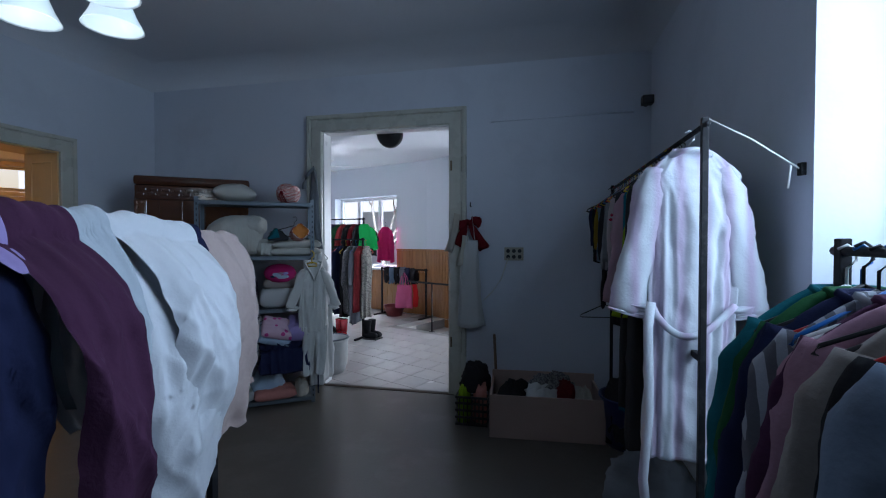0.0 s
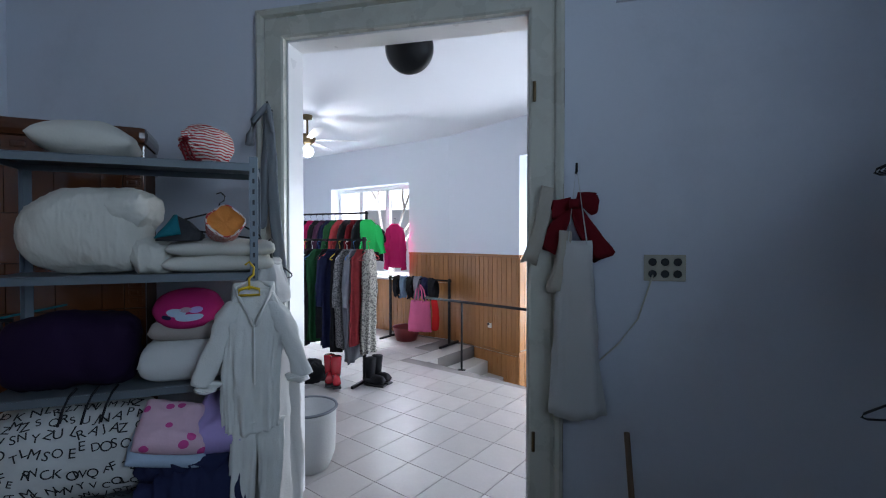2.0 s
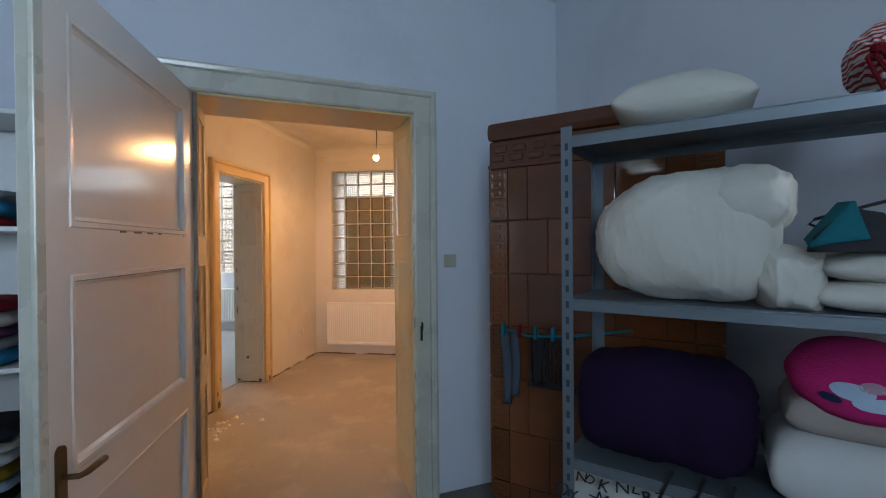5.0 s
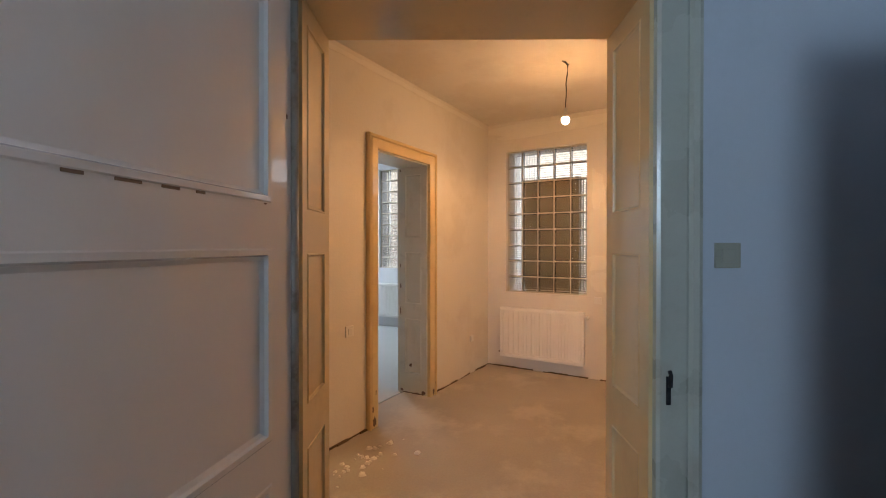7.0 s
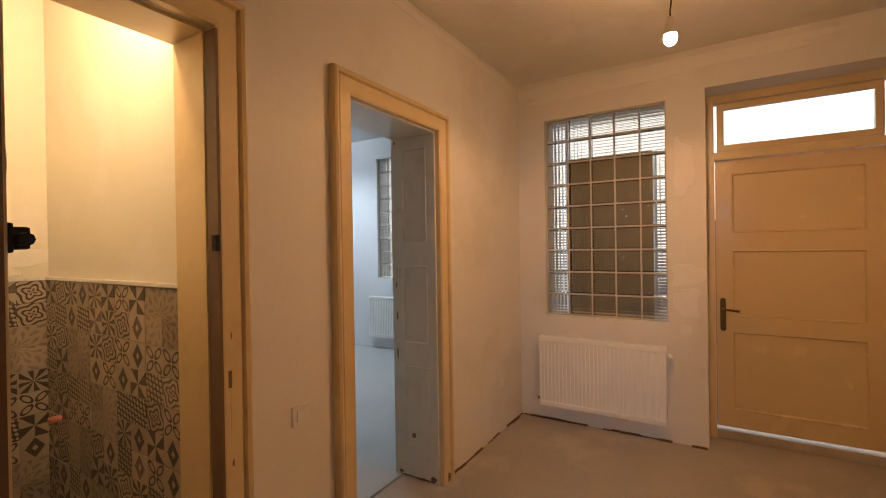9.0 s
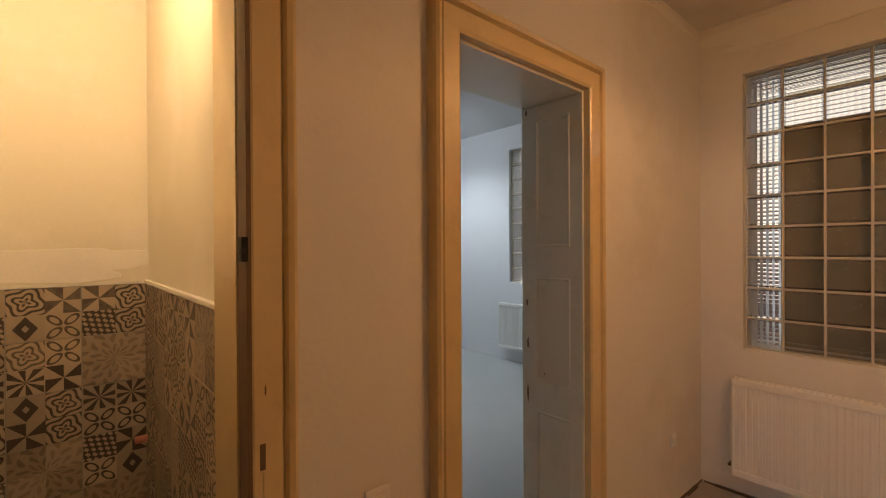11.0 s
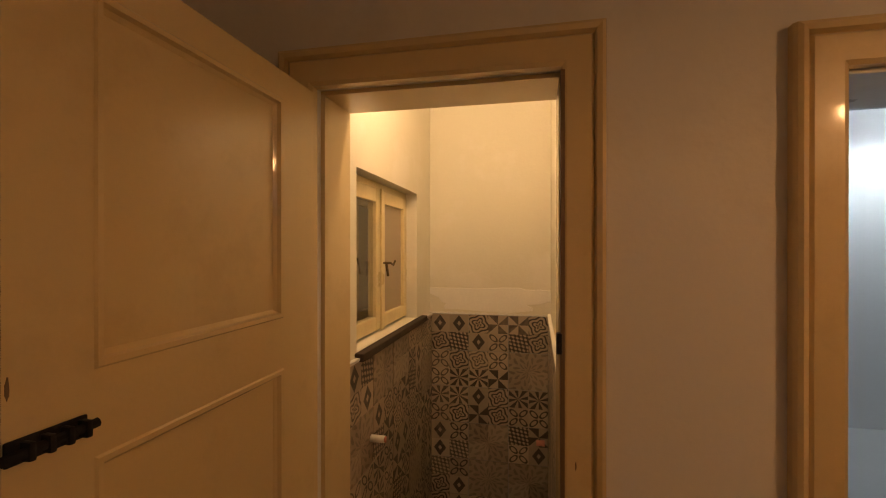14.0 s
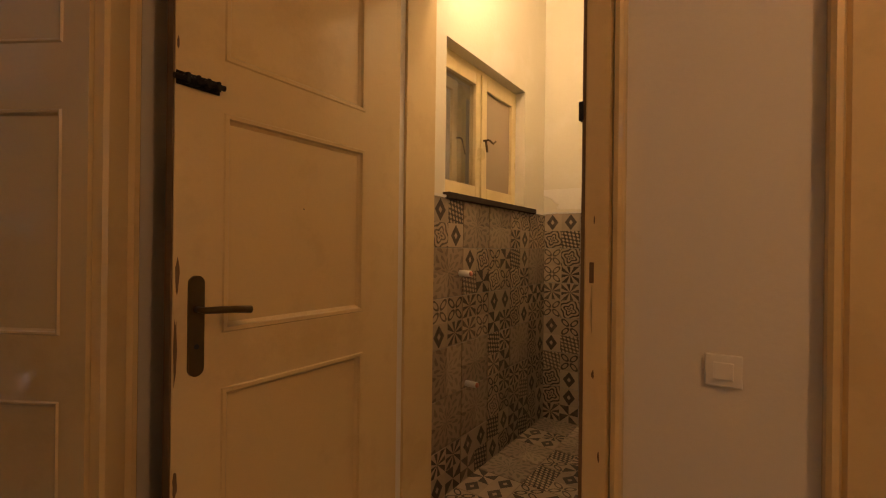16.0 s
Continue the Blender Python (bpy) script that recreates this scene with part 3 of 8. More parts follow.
def coved_ceiling(name, x0, x1, y0, y1, z, r, material, m, label):
    """A flat ceiling that curves down to the walls, with a slab above."""
    bm = fresh()
    rings = []
    for k in range(7):
        a = math.pi / 2 * k / 6
        e, dz = r * (1 - math.cos(a)), r * (1 - math.sin(a))
        rings.append([bm.verts.new(p) for p in ((x0 + e, y0 + e, z - dz), (x1 - e, y0 + e, z - dz), (x1 - e, y1 - e, z - dz), (x0 + e, y1 - e, z - dz))])
    for a, b in zip(rings, rings[1:]):
        for k in range(4):
            f = bm.faces.new((a[k], a[(k + 1) % 4], b[(k + 1) % 4], b[k]))
            f.smooth = True
    bm.faces.new(rings[-1])
    box(bm, x0 - 0.2, x1 + 0.2, y0 - 0.2, y1 + 0.2, z + 0.01, z + 0.15)
    return structure(name, bm, material, m, label)


coved_ceiling("ceiling_stock_room", A_DOOR, 1.75, -2.6, B_DOOR, H_STOCK, 0.24, CEIL_BLUE, ROOM, "dim grey white coved ceiling of the stock room")

# hall walls
structure("wall_hall_south", wall_mesh(-9.05, -5.76, 0.34, H_HALL + 0.3, [(D4[0], D4[1], 0, D4[2])]), PLASTER, pose(0, Y_HALL, 0) @ Matrix.Diagonal((1, -1, 1, 1)), "patched white plaster wall with the back room doorway")
structure("wall_hall_toilet", wall_mesh(-5.76, -3.6, 0.24, H_HALL + 0.3, [(D3[0], D3[1], 0, D3[2])]), PLASTER, pose(0, Y_HALL, 0) @ Matrix.Diagonal((1, -1, 1, 1)), "white plaster wall with the toilet doorway")
GB = (-0.946, 0.062, 0.96, 2.75)
D5 = (0.335, 1.49, 0.0, 2.80)
structure("wall_hall_west", wall_mesh(-1.54, 1.75, 0.42, H_HALL + 0.3, [GB, D5]), PLASTER, pose(X_WEST, 0, 0, 0, 0, 90), "patched plaster wall with glass blocks and the yard door")
structure("wall_hall_north", wall_mesh(-9.07, -5.6, 0.2, H_HALL + 0.3), PLASTER, pose(0, 1.75, 0), "plain white plaster wall")
structure("lining_hall_east", wall_mesh(-4.55, -0.85, 0.012, H_HALL + 0.2, [(-D2[1], -D2[0], 0, D2[2])]), PLASTER, ROOM @ pose(A_DOOR - 0.402, 0, 0, 0, 0, -90), "white plaster on the hall side of the thick wall")
structure("ceiling_hall", prism(fresh(), [(X_WEST - 0.3, -1.5), (-3.9, -1.5), (-5.9, 1.95), (X_WEST - 0.3, 1.95)], H_HALL, H_HALL + 0.15), PLASTER, pose(0, 0, 0), "white plaster ceiling of the hall")

# toilet
structure("wall_toilet_south", wall_mesh(-5.84, -4.5, 0.2, 3.1), PLASTER_TOILET, pose(0, -2.88, 0) @ Matrix.Diagonal((1, -1, 1, 1)), "cream plaster wall above printed tiles")
WW = (-2.53, -1.58, 1.47, 2.25)
structure("wall_toilet_east", wall_mesh(-2.88, -1.44, 0.30, 3.1, [WW]), PLASTER_TOILET, pose(-4.815, 0, 0, 0, 0, 90) @ Matrix.Diagonal((1, -1, 1, 1)), "cream plaster wall with a small window recess")
structure("wall_toilet_west", wall_mesh(-2.88, -1.44, 0.116, 3.1), PLASTER_TOILET, pose(-5.644, 0, 0, 0, 0, 90), "cream plaster wall above printed tiles")
structure("ceiling_toilet", box(fresh(), -5.8, -4.5, -3.0, -1.45, 3.1, 3.2), PLASTER_TOILET, pose(0, 0, 0), "cream plaster ceiling of the toilet")

# back room
GB3 = (-4.25, -3.20, 1.12, 3.03)
structure("wall_back_west", wall_mesh(-5.6, -1.30, 0.3, H_BACK + 0.2, [GB3]), PLASTER_COOL, pose(-10.2, 0, 0, 0, 0, 90), "white plaster wall with a glass block window")
structure("wall_back_south", wall_mesh(-10.4, -5.76, 0.2, H_BACK + 0.2), PLASTER_COOL, pose(0, -5.35, 0) @ Matrix.Diagonal((1, -1, 1, 1)), "plain white plaster wall")
structure("wall_back_east", wall_mesh(-5.5, -1.54, 0.09, H_BACK + 0.2), PLASTER_COOL, pose(-5.852, 0, 0, 0, 0, 90) @ Matrix.Diagonal((1, -1, 1, 1)), "plain white plaster wall")
structure("wall_back_north", wall_mesh(-10.4, -9.05, 0.2, H_BACK + 0.2), PLASTER_COOL, pose(0, -1.54, 0), "plain white plaster wall")
structure("ceiling_back_room", box(fresh(), -10.4, -5.76, -5.55, -1.53, H_BACK, H_BACK + 0.12), PLASTER_COOL, pose(0, 0, 0), "white ceiling of the back room")

# shop
SA, SC, SD = Vector((-1.6, 9.15)), Vector((-0.43, 8.29)), Vector((0.30, 9.28))
WDIR = Vector((-0.934, 0.357))                      # the window wall leaves the corner this way
ADIR = (SC - SA).normalized()
SL = SA + WDIR * 4.3


def between(p, q):
    """The frame of a wall whose face runs from p to q with the room on its right hand."""
    d = Vector(q) - Vector(p)
    return ROOM @ pose(p[0], p[1], 0, 0, 0, math.degrees(math.atan2(d.y, d.x))), d.length


m_, n_ = between(SL, SA)
SW = (n_ - 2.74, n_ - 0.81, 0.945, 2.585)
structure("wall_shop_window", wall_mesh(-0.2, n_, 0.35, H_SHOP + 0.1, [SW], -0.2), PAINT_SHOP, m_, "pale blue white shop wall with a wide window")
M_WIN = m_
m_, n_ = between(SA, SC)
structure("wall_shop_corner", wall_mesh(0, n_, 0.5, H_SHOP + 0.1, z0=-1.1), PAINT_SHOP, m_, "pale blue white slanting shop wall above pine boards")
M_COR, N_COR = m_, n_
m_, n_ = between(SC, SD)
structure("wall_shop_reveal", wall_mesh(0.0, n_, 0.3, H_SHOP + 0.1, z0=-1.1), PAINT_SHOP, m_, "bright side of the shopfront recess")
M_REV, N_REV = m_, n_
end = SC + ADIR * 4.2
m_, n_ = between(SC, end)
structure("wall_shop_lintel", wall_mesh(0.0, n_, 1.0, H_SHOP + 0.1, z0=2.75), PAINT_SHOP, m_, "pale blue white wall above the shopfront recess")
fr = SD + ADIR * 4.0
structure("wall_shop_east", wall_mesh(0, 2.6, 0.2, H_SHOP + 0.1, z0=-1.1), PAINT_SHOP, between((3.3, 7.0), (3.3, 4.5))[0], "plain shop wall")
structure("wall_shop_west", wall_mesh(0.0, 6.6, 0.2, H_SHOP + 0.1), PAINT_SHOP, between((-3.80, B_DOOR + 0.16), (SL.x - 0.05, SL.y + 0.1))[0], "plain pale shop wall")
structure("wall_shop_south_east", wall_mesh(1.75, 3.2, 0.15, H_SHOP + 0.1, z0=-1.1), PAINT_SHOP, ROOM @ pose(0, B_DOOR, 0), "plain pale shop wall")
structure("lining_shop", wall_mesh(A_DOOR, 2.0, 0.01, H_SHOP + 0.1, [(D1[0], D1[1], 0, D1[2])]), PAINT_SHOP, ROOM @ pose(0, B_DOOR + 0.152, 0), "pale blue white paint on the shop side")
structure("ceiling_shop", prism(fresh(), [(SL.x - 0.2, B_DOOR + 0.153), (max(4.0, fr.x + 0.1), B_DOOR + 0.153), (fr.x + 0.1, fr.y + 0.12), (SD.x + 0.06, SD.y + 0.12), (SC.x, SC.y + 0.14), (SA.x + 0.06, SA.y + 0.14), (SL.x - 0.2, SL.y + 0.2)], H_SHOP, H_SHOP + 0.15), mat("white_shop_ceiling", (0.78, 0.80, 0.83), 0.8, vary=0.02, bump=0.1), ROOM, "white ceiling of the shop")
E0, E1 = Vector((-1.6, 7.80)), Vector((1.2, 6.23))      # edge of the upper floor along the stair
structure("floor_shop", prism(fresh(), [(-3.9, B_DOOR + 0.041), (3.2, B_DOOR + 0.041), (3.2, 5.11), tuple(E1), tuple(E0), (SA.x + 0.48, SA.y - 0.36), (SA.x, SA.y + 0.02), (SL.x, SL.y)], -0.25, -0.008), GROUT, ROOM, "grey grout bed of the shop floor")
structure("floor_entrance", box(fresh(), -2.0, 4.0, 5.0, 11.0, -0.95, -0.68), FLOOR_TILE, ROOM, "lower tiled floor by the shop entrance")
structure("ground", box(fresh(), -300, 300, -300, 300, -1.3, -1.1), mat("wet_asphalt", (0.12, 0.12, 0.125), 0.6, vary=0.2, scale=0.8), pose(0, 0, 0), "grey street and yard ground")

# ---- doors ----


def door_set(name, m, w, h, width, proud, material, label, depth, both=None, panels=True, inset=0.0, back=None):
    """Surrounds and panelled linings of a doorway whose wall face is y = 0 and which runs to y = depth; x from 0 to w."""
    t = thing(name, m, label, "door frame", "", "structure")
    part("casing", casing_mesh(w, h, width, proud), material, t)
    if both:
        part("casing", casing_mesh(w - inset, h, back or width, proud), both, t, m=pose(w, depth, 0, 0, 0, 180))
    if panels:
        sx = depth
        e = min(0.07, sx * 0.2)
        rows = [(e, sx - e, 0.22 * h / 2.44, 0.80 * h / 2.44), (e, sx - e, 0.96 * h / 2.44, 1.51 * h / 2.44), (e, sx - e, 1.67 * h / 2.44, h - 0.1)]
        lin = both or material
        if inset:
            part("jamb_lining", box(fresh(), 0.001, inset - 0.001, 0.05, sx - 0.001, 0, h - 0.023, 0.003), lin, t)
            rows_in = [(max(a - 0.03, 0.05), b - 0.05, c, d) for a, b, c, d in rows]
            part("jamb_panel", panel_board(fresh(), sx - 0.052, h - 0.022, 0.02, rows_in, 0.007, 0.010), lin, t, m=pose(inset, 0.05, 0, 0, 0, 90) @ pose(0, -0.02, 0))
        else:
            part("jamb_panel", panel_board(fresh(), sx, h - 0.022, 0.02, rows, 0.007, 0.010), lin, t, m=pose(0.001, 0.0, 0, 0, 0, 90) @ pose(0, -0.02, 0))
        part("jamb_panel", panel_board(fresh(), sx, h - 0.022, 0.02, rows, 0.007, 0.010), lin, t, m=pose(w - 0.021, 0.0, 0, 0, 0, 90) @ pose(0, -0.02, 0))
        part("head_lining", box(fresh(), 0.0, w, 0.0, sx, h - 0.021, h - 0.001, 0.003), lin, t)
    return t


door_shop = door_set("door_1", ROOM @ pose(D1[0], B_DOOR, 0), D1[1] - D1[0], D1[2], 0.17, 0.06, OLD_PAINT, "wide doorway with an old cream moulded wooden surround", 0.15, None, False)
bm = fresh()
box(bm, 0.0, 0.018, 0.0, 0.16, 0, D1[2] - 0.02), box(bm, D1[1] - D1[0] - 0.018, D1[1] - D1[0], 0.0, 0.16, 0, D1[2] - 0.02), box(bm, 0, D1[1] - D1[0], 0.0, 0.16, D1[2] - 0.019, D1[2] - 0.001)
part("jamb", bm, WHITE_LAC, door_shop, "white painted jamb boards")
for z in (0.55, 2.35):
    bm = fresh()
    tube(bm, [(0, 0, z - 0.05), (0, 0, z + 0.05)], 0.009, 8)
    part("hinge", bm, BRONZE, door_shop, m=pose(D1[1] - D1[0] + 0.02, -0.055, 0))
bm = fresh()
box(bm, -0.05, D1[1] - D1[0] + 0.05, -0.05, 0.0, 0.0, 0.006, 0.002)
part("threshold", bm, SOOT, door_shop, "thin dark threshold strip")

M2 = ROOM @ pose(A_DOOR, 0, 0, 0, 0, 90) @ pose(D2[0], 0, 0)
door_hall = door_set("door_2", M2, D2[1] - D2[0], D2[2], 0.145, 0.04, OLD_PAINT, "deep panelled doorway with a cream moulded surround", 0.40, HALL_PAINT, inset=0.04, back=0.105)
part("strike_plate", box(fresh(), -0.008, 0.008, -0.002, 0.001, -0.045, 0.05, 0.001), IRON, door_hall, "dark worn strike plate", m=pose(D2[1] - D2[0] + 0.03, -0.033, 1.06))
bm = fresh()
tube(bm, [(0, 0, 0), (0, -0.012, 0), (0.0, -0.014, 0.04), (0, -0.006, 0.05)], 0.007, 8)
part("latch", bm, IRON, door_hall, "dark iron latch", m=pose(D2[1] - D2[0] + 0.03, -0.036, 1.08))


def panel_door(name, m, w, h, material, label, handle_z, rows, side=1, t=0.042, margin=0.14, free=None, edge=None, group="", bead=0.014):
    d = thing(name, m, label, "door", group)
    part("leaf", panel_board(fresh(), w, h, t, [(margin, w - (free or margin), a, b) for a, b in rows], 0.016, bead), material, d)
    if edge:
        part("worn_edge", box(fresh(), w, w + 0.004, 0.004, t - 0.004, 0.01, h - 0.01), edge, d, "dark worn edge of the leaf")
    for z in (0.35, h - 0.35):
        bm = fresh()
        tube(bm, [(0, 0, z - 0.06), (0, 0, z + 0.06)], 0.01, 8)
        part("hinge", bm, IRON, d, m=pose(-0.008, t / 2, 0))
    return d


leaf2 = panel_door("panel_door", ROOM @ pose(-3.765, 2.235, 0.015, 0, 0, -10.7), 1.19, 2.41, GREY_DOOR, "glossy greyish white panelled door standing open into the room", 1.0, [(0.2, 0.80), (0.93, 1.52), (1.66, 2.29)], edge=OLD_PAINT, bead=0.024)
leaf2.matrix_basis = ROOM @ pose(-3.765, 2.235, 0.015, 0, 0, -10.7) @ Matrix.Diagonal((1, -1, 1, 1))
lever_handle(leaf2, pose(1.11, 0.0, 0.92), -1)
bm = fresh()
box(bm, 1.176, 1.215, -0.016, 0.0, 0.0, 2.41, 0.004)
part("cover_strip", bm, OLD_PAINT, leaf2, "cream cover strip along the leaf's edge")
bm = fresh()
tube(bm, [(0.012, -0.004, 0.0), (0.012, -0.004, 2.41)], 0.015, 10)
part("hinge_bead", bm, mat("worn_grey_brown_paint", (0.30, 0.26, 0.21), 0.4, vary=0.25, scale=7, dirt=(0.14, 0.09, 0.05), dirt_scale=9, dirt_amount=0.7), leaf2, "worn rounded bead at the hinge side", True)
bm = fresh()
for x, l in ((0.42, 0.03), (0.50, 0.05), (0.60, 0.06), (0.72, 0.04)):
    box(bm, x, x + l, -0.0015, 0.0, 1.66 - 0.006, 1.66 + 0.001)
part("chipped_paint", bm, DOOR_EDGE, leaf2, "dark chips along the panel's edge")

door_back = door_set("door_4", pose(D4[0], Y_HALL, 0) @ Matrix.Diagonal((1, -1, 1, 1)), D4[1] - D4[0], D4[2], 0.115, 0.05, HALL_PAINT, "panelled doorway to the back room in yellowed gloss paint", 0.34, mat("cream_grey_gloss_paint", (0.72, 0.70, 0.60), 0.3, vary=0.05, scale=5, dirt=(0.58, 0.54, 0.42), dirt_scale=4, dirt_amount=0.4, coat=0.3))
door_wc = door_set("door_3", pose(D3[0], Y_HALL, 0) @ Matrix.Diagonal((1, -1, 1, 1)), D3[1] - D3[0], D3[2], 0.115, 0.05, HALL_PAINT, "toilet doorway with a yellowed gloss painted surround", 0.24, None, False)
bm = fresh()
w3 = D3[1] - D3[0]
box(bm, 0, 0.014, 0.04, 0.25, 0, D3[2] - 0.015), box(bm, w3 - 0.014, w3, 0.04, 0.25, 0, D3[2] - 0.015), box(bm, 0, w3, 0.04, 0.25, D3[2] - 0.014, D3[2])
part("jamb", bm, HALL_PAINT, door_wc)
# strip along the rebate, much darker than the jamb beside it
part("dark_rebate", box(fresh(), -0.002, 0.012, -0.036, 0.03, 0, D3[2] - 0.02), DOOR_EDGE, door_wc, "dark brown strip along the rebate")
part("catch", box(fresh(), 0.008, 0.024, -0.04, -0.01, 1.60, 1.66, 0.003), IRON, door_wc, "small black catch")
bm = fresh()
box(bm, -0.03, -0.016, -0.0395, -0.036, 1.085, 1.15, 0.001), box(bm, -0.026, -0.023, -0.0385, -0.036, 0.93, 1.08)
part("strike_plate", bm, DOOR_EDGE, door_wc, "worn strike opening")



def chip(parent, m, w, h, seed):
    """A ragged flake of bare wood where the paint has come off, facing -y."""
    r = random.Random(seed)
    bm = fresh()
    ring = [(w / 2 * math.cos(k * 0.524) * r.uniform(0.55, 1.1), h / 2 * math.sin(k * 0.524) * r.uniform(0.55, 1.1)) for k in range(12)]
    lo, hi = [bm.verts.new((x, 0.0, z)) for x, z in ring], [bm.verts.new((x * 0.94, -0.0012, z * 0.94)) for x, z in ring]
    bm.faces.new(hi)
    for k in range(12):
        bm.faces.new((lo[k], lo[(k + 1) % 12], hi[(k + 1) % 12], hi[k]))
    return part("paint_chip", bm, DOOR_EDGE, parent, "bare dark wood where paint flaked off", m=m)


for k, (y, z, w, h) in enumerate(((0.325, 1.12, 0.016, 0.07), (0.33, 1.34, 0.012, 0.05), (0.327, 0.86, 0.014, 0.11), (0.332, 2.34, 0.014, 0.03), (0.20, 0.30, 0.05, 0.05), (0.31, 0.03, 0.05, 0.03), (0.12, 0.012, 0.20, 0.022), (0.04, 0.03, 0.05, 0.05), (0.25, 0.010, 0.14, 0.018), (0.22, 0.98, 0.008, 0.012))):
    chip(door_back, pose(0.0212, y, z, 0, 0, 90), w, h, 400 + k)
for k, (x, z, w, h) in enumerate(((-0.05, 0.04, 0.05, 0.09), (-0.09, 0.12, 0.02, 0.06), (0.90, 0.05, 0.05, 0.10), (0.92, 0.16, 0.02, 0.07), (0.88, 0.30, 0.012, 0.05))):
    chip(door_back, pose(x, -0.0395, z), w, h, 420 + k)
for k, (x, z, w, h) in enumerate(((-0.075, 0.10, 0.02, 0.14), (-0.03, 1.28, 0.006, 0.03), (-0.05, 0.55, 0.008, 0.04), (-0.03, 0.80, 0.010, 0.03))):
    chip(door_wc, pose(x, -0.0395, z), w, h, 440 + k)

leaf3 = panel_door("panel_door", pose(-4.84, -1.17, 0.012, 0, 0, 90) @ pose(0, 0, 0), 0.865, 2.405, HALL_PAINT, "yellowed gloss painted toilet door standing open", 1.0, [(0.18, 0.775), (0.93, 1.55), (1.695, 2.325)], edge=DOOR_EDGE, margin=0.178, free=0.13, bead=0.018)
leaf3.matrix_basis = Matrix.Translation((-4.84, -1.17, 0.012)) @ Matrix(((0, 1, 0, 0), (1, 0, 0, 0), (0, 0, 1, 0), (0, 0, 0, 1)))
lever_handle(leaf3, pose(0.808, 0.0, 0.975), -1, 0.13)
bm = fresh()
box(bm, 0.75, 0.865, -0.006, 0, 1.592, 1.628, 0.003)
tube(bm, [(0.742, -0.015, 1.612), (0.875, -0.015, 1.608)], 0.008, 8)
for k in range(4):
    box(bm, 0.757 + 0.027 * k, 0.767 + 0.027 * k, -0.026, -0.004, 1.596, 1.624, 0.004)
part("slide_bolt", bm, IRON, leaf3, "black iron slide bolt")
for k, (x, z, w, h) in enumerate(((0.855, 1.10, 0.012, 0.10), (0.858, 0.90, 0.010, 0.22), (0.859, 1.70, 0.006, 0.04), (0.855, 0.55, 0.014, 0.08), (0.46, 1.30, 0.006, 0.006))):
    chip(leaf3, pose(x, -0.0003, z), w, h, 460 + k)
for k, (x, z, w, h) in enumerate(((0.17, 1.655, 0.02, 0.006), (0.08, 0.12, 0.03, 0.02), (1.08, 0.60, 0.008, 0.03), (0.05, 1.95, 0.01, 0.02))):
    chip(leaf2, pose(x, -0.0003, z), w, h, 480 + k)

# yard door in the hall, deep in its wall
d5 = thing("door_5", pose(X_WEST - 0.30, D5[0], 0.0, 0, 0, 90), "ochre painted yard door with a glazed transom, closed", "door", "", "structure")
W5 = D5[1] - D5[0]
bm = fresh()
box(bm, 0.0, 0.055, -0.04, 0.06, 0.0, 2.80, 0.006), box(bm, W5 - 0.055, W5, -0.04, 0.06, 0.0, 2.80, 0.006), box(bm, 0.055, W5 - 0.055, -0.04, 0.06, 2.735, 2.80, 0.006), box(bm, 0.055, W5 - 0.055, -0.055, 0.06, 2.27, 2.335, 0.006)
part("frame", bm, HALL_PAINT, d5)
part("leaf", panel_board(fresh(), W5 - 0.12, 2.165, 0.045, [(0.11, W5 - 0.23, 0.14, 0.78), (0.11, W5 - 0.23, 0.90, 1.44), (0.11, W5 - 0.23, 1.58, 2.06)], 0.012), OAK_DOOR, d5, m=pose(0.06, 0.0, 0.10))
lever_handle(d5, pose(0.105, 0.0, 1.03), 1, 0.11)
bm = fresh()
box(bm, 0.075, W5 - 0.075, -0.01, 0.03, 2.345, 2.395, 0.004), box(bm, 0.075, W5 - 0.075, -0.01, 0.03, 2.68, 2.73, 0.004), box(bm, 0.075, 0.125, -0.01, 0.03, 2.395, 2.68), box(bm, W5 - 0.125, W5 - 0.075, -0.01, 0.03, 2.395, 2.68)
part("transom_frame", bm, HALL_PAINT, d5)
part("transom_pane", box(fresh(), 0.125, W5 - 0.125, 0.008, 0.012, 2.395, 2.68), PANE, d5, "clear transom pane").visible_shadow = False
part("threshold", box(fresh(), 0.0, W5, -0.02, 0.12, 0.0, 0.07, 0.006), CONCRETE, d5)
for z in (0.5, 1.2, 1.9):
    part("hinge", box(fresh(), W5 - 0.065, W5 - 0.045, -0.05, -0.03, z, z + 0.09, 0.003), DOOR_EDGE, d5)

# ---- windows ----


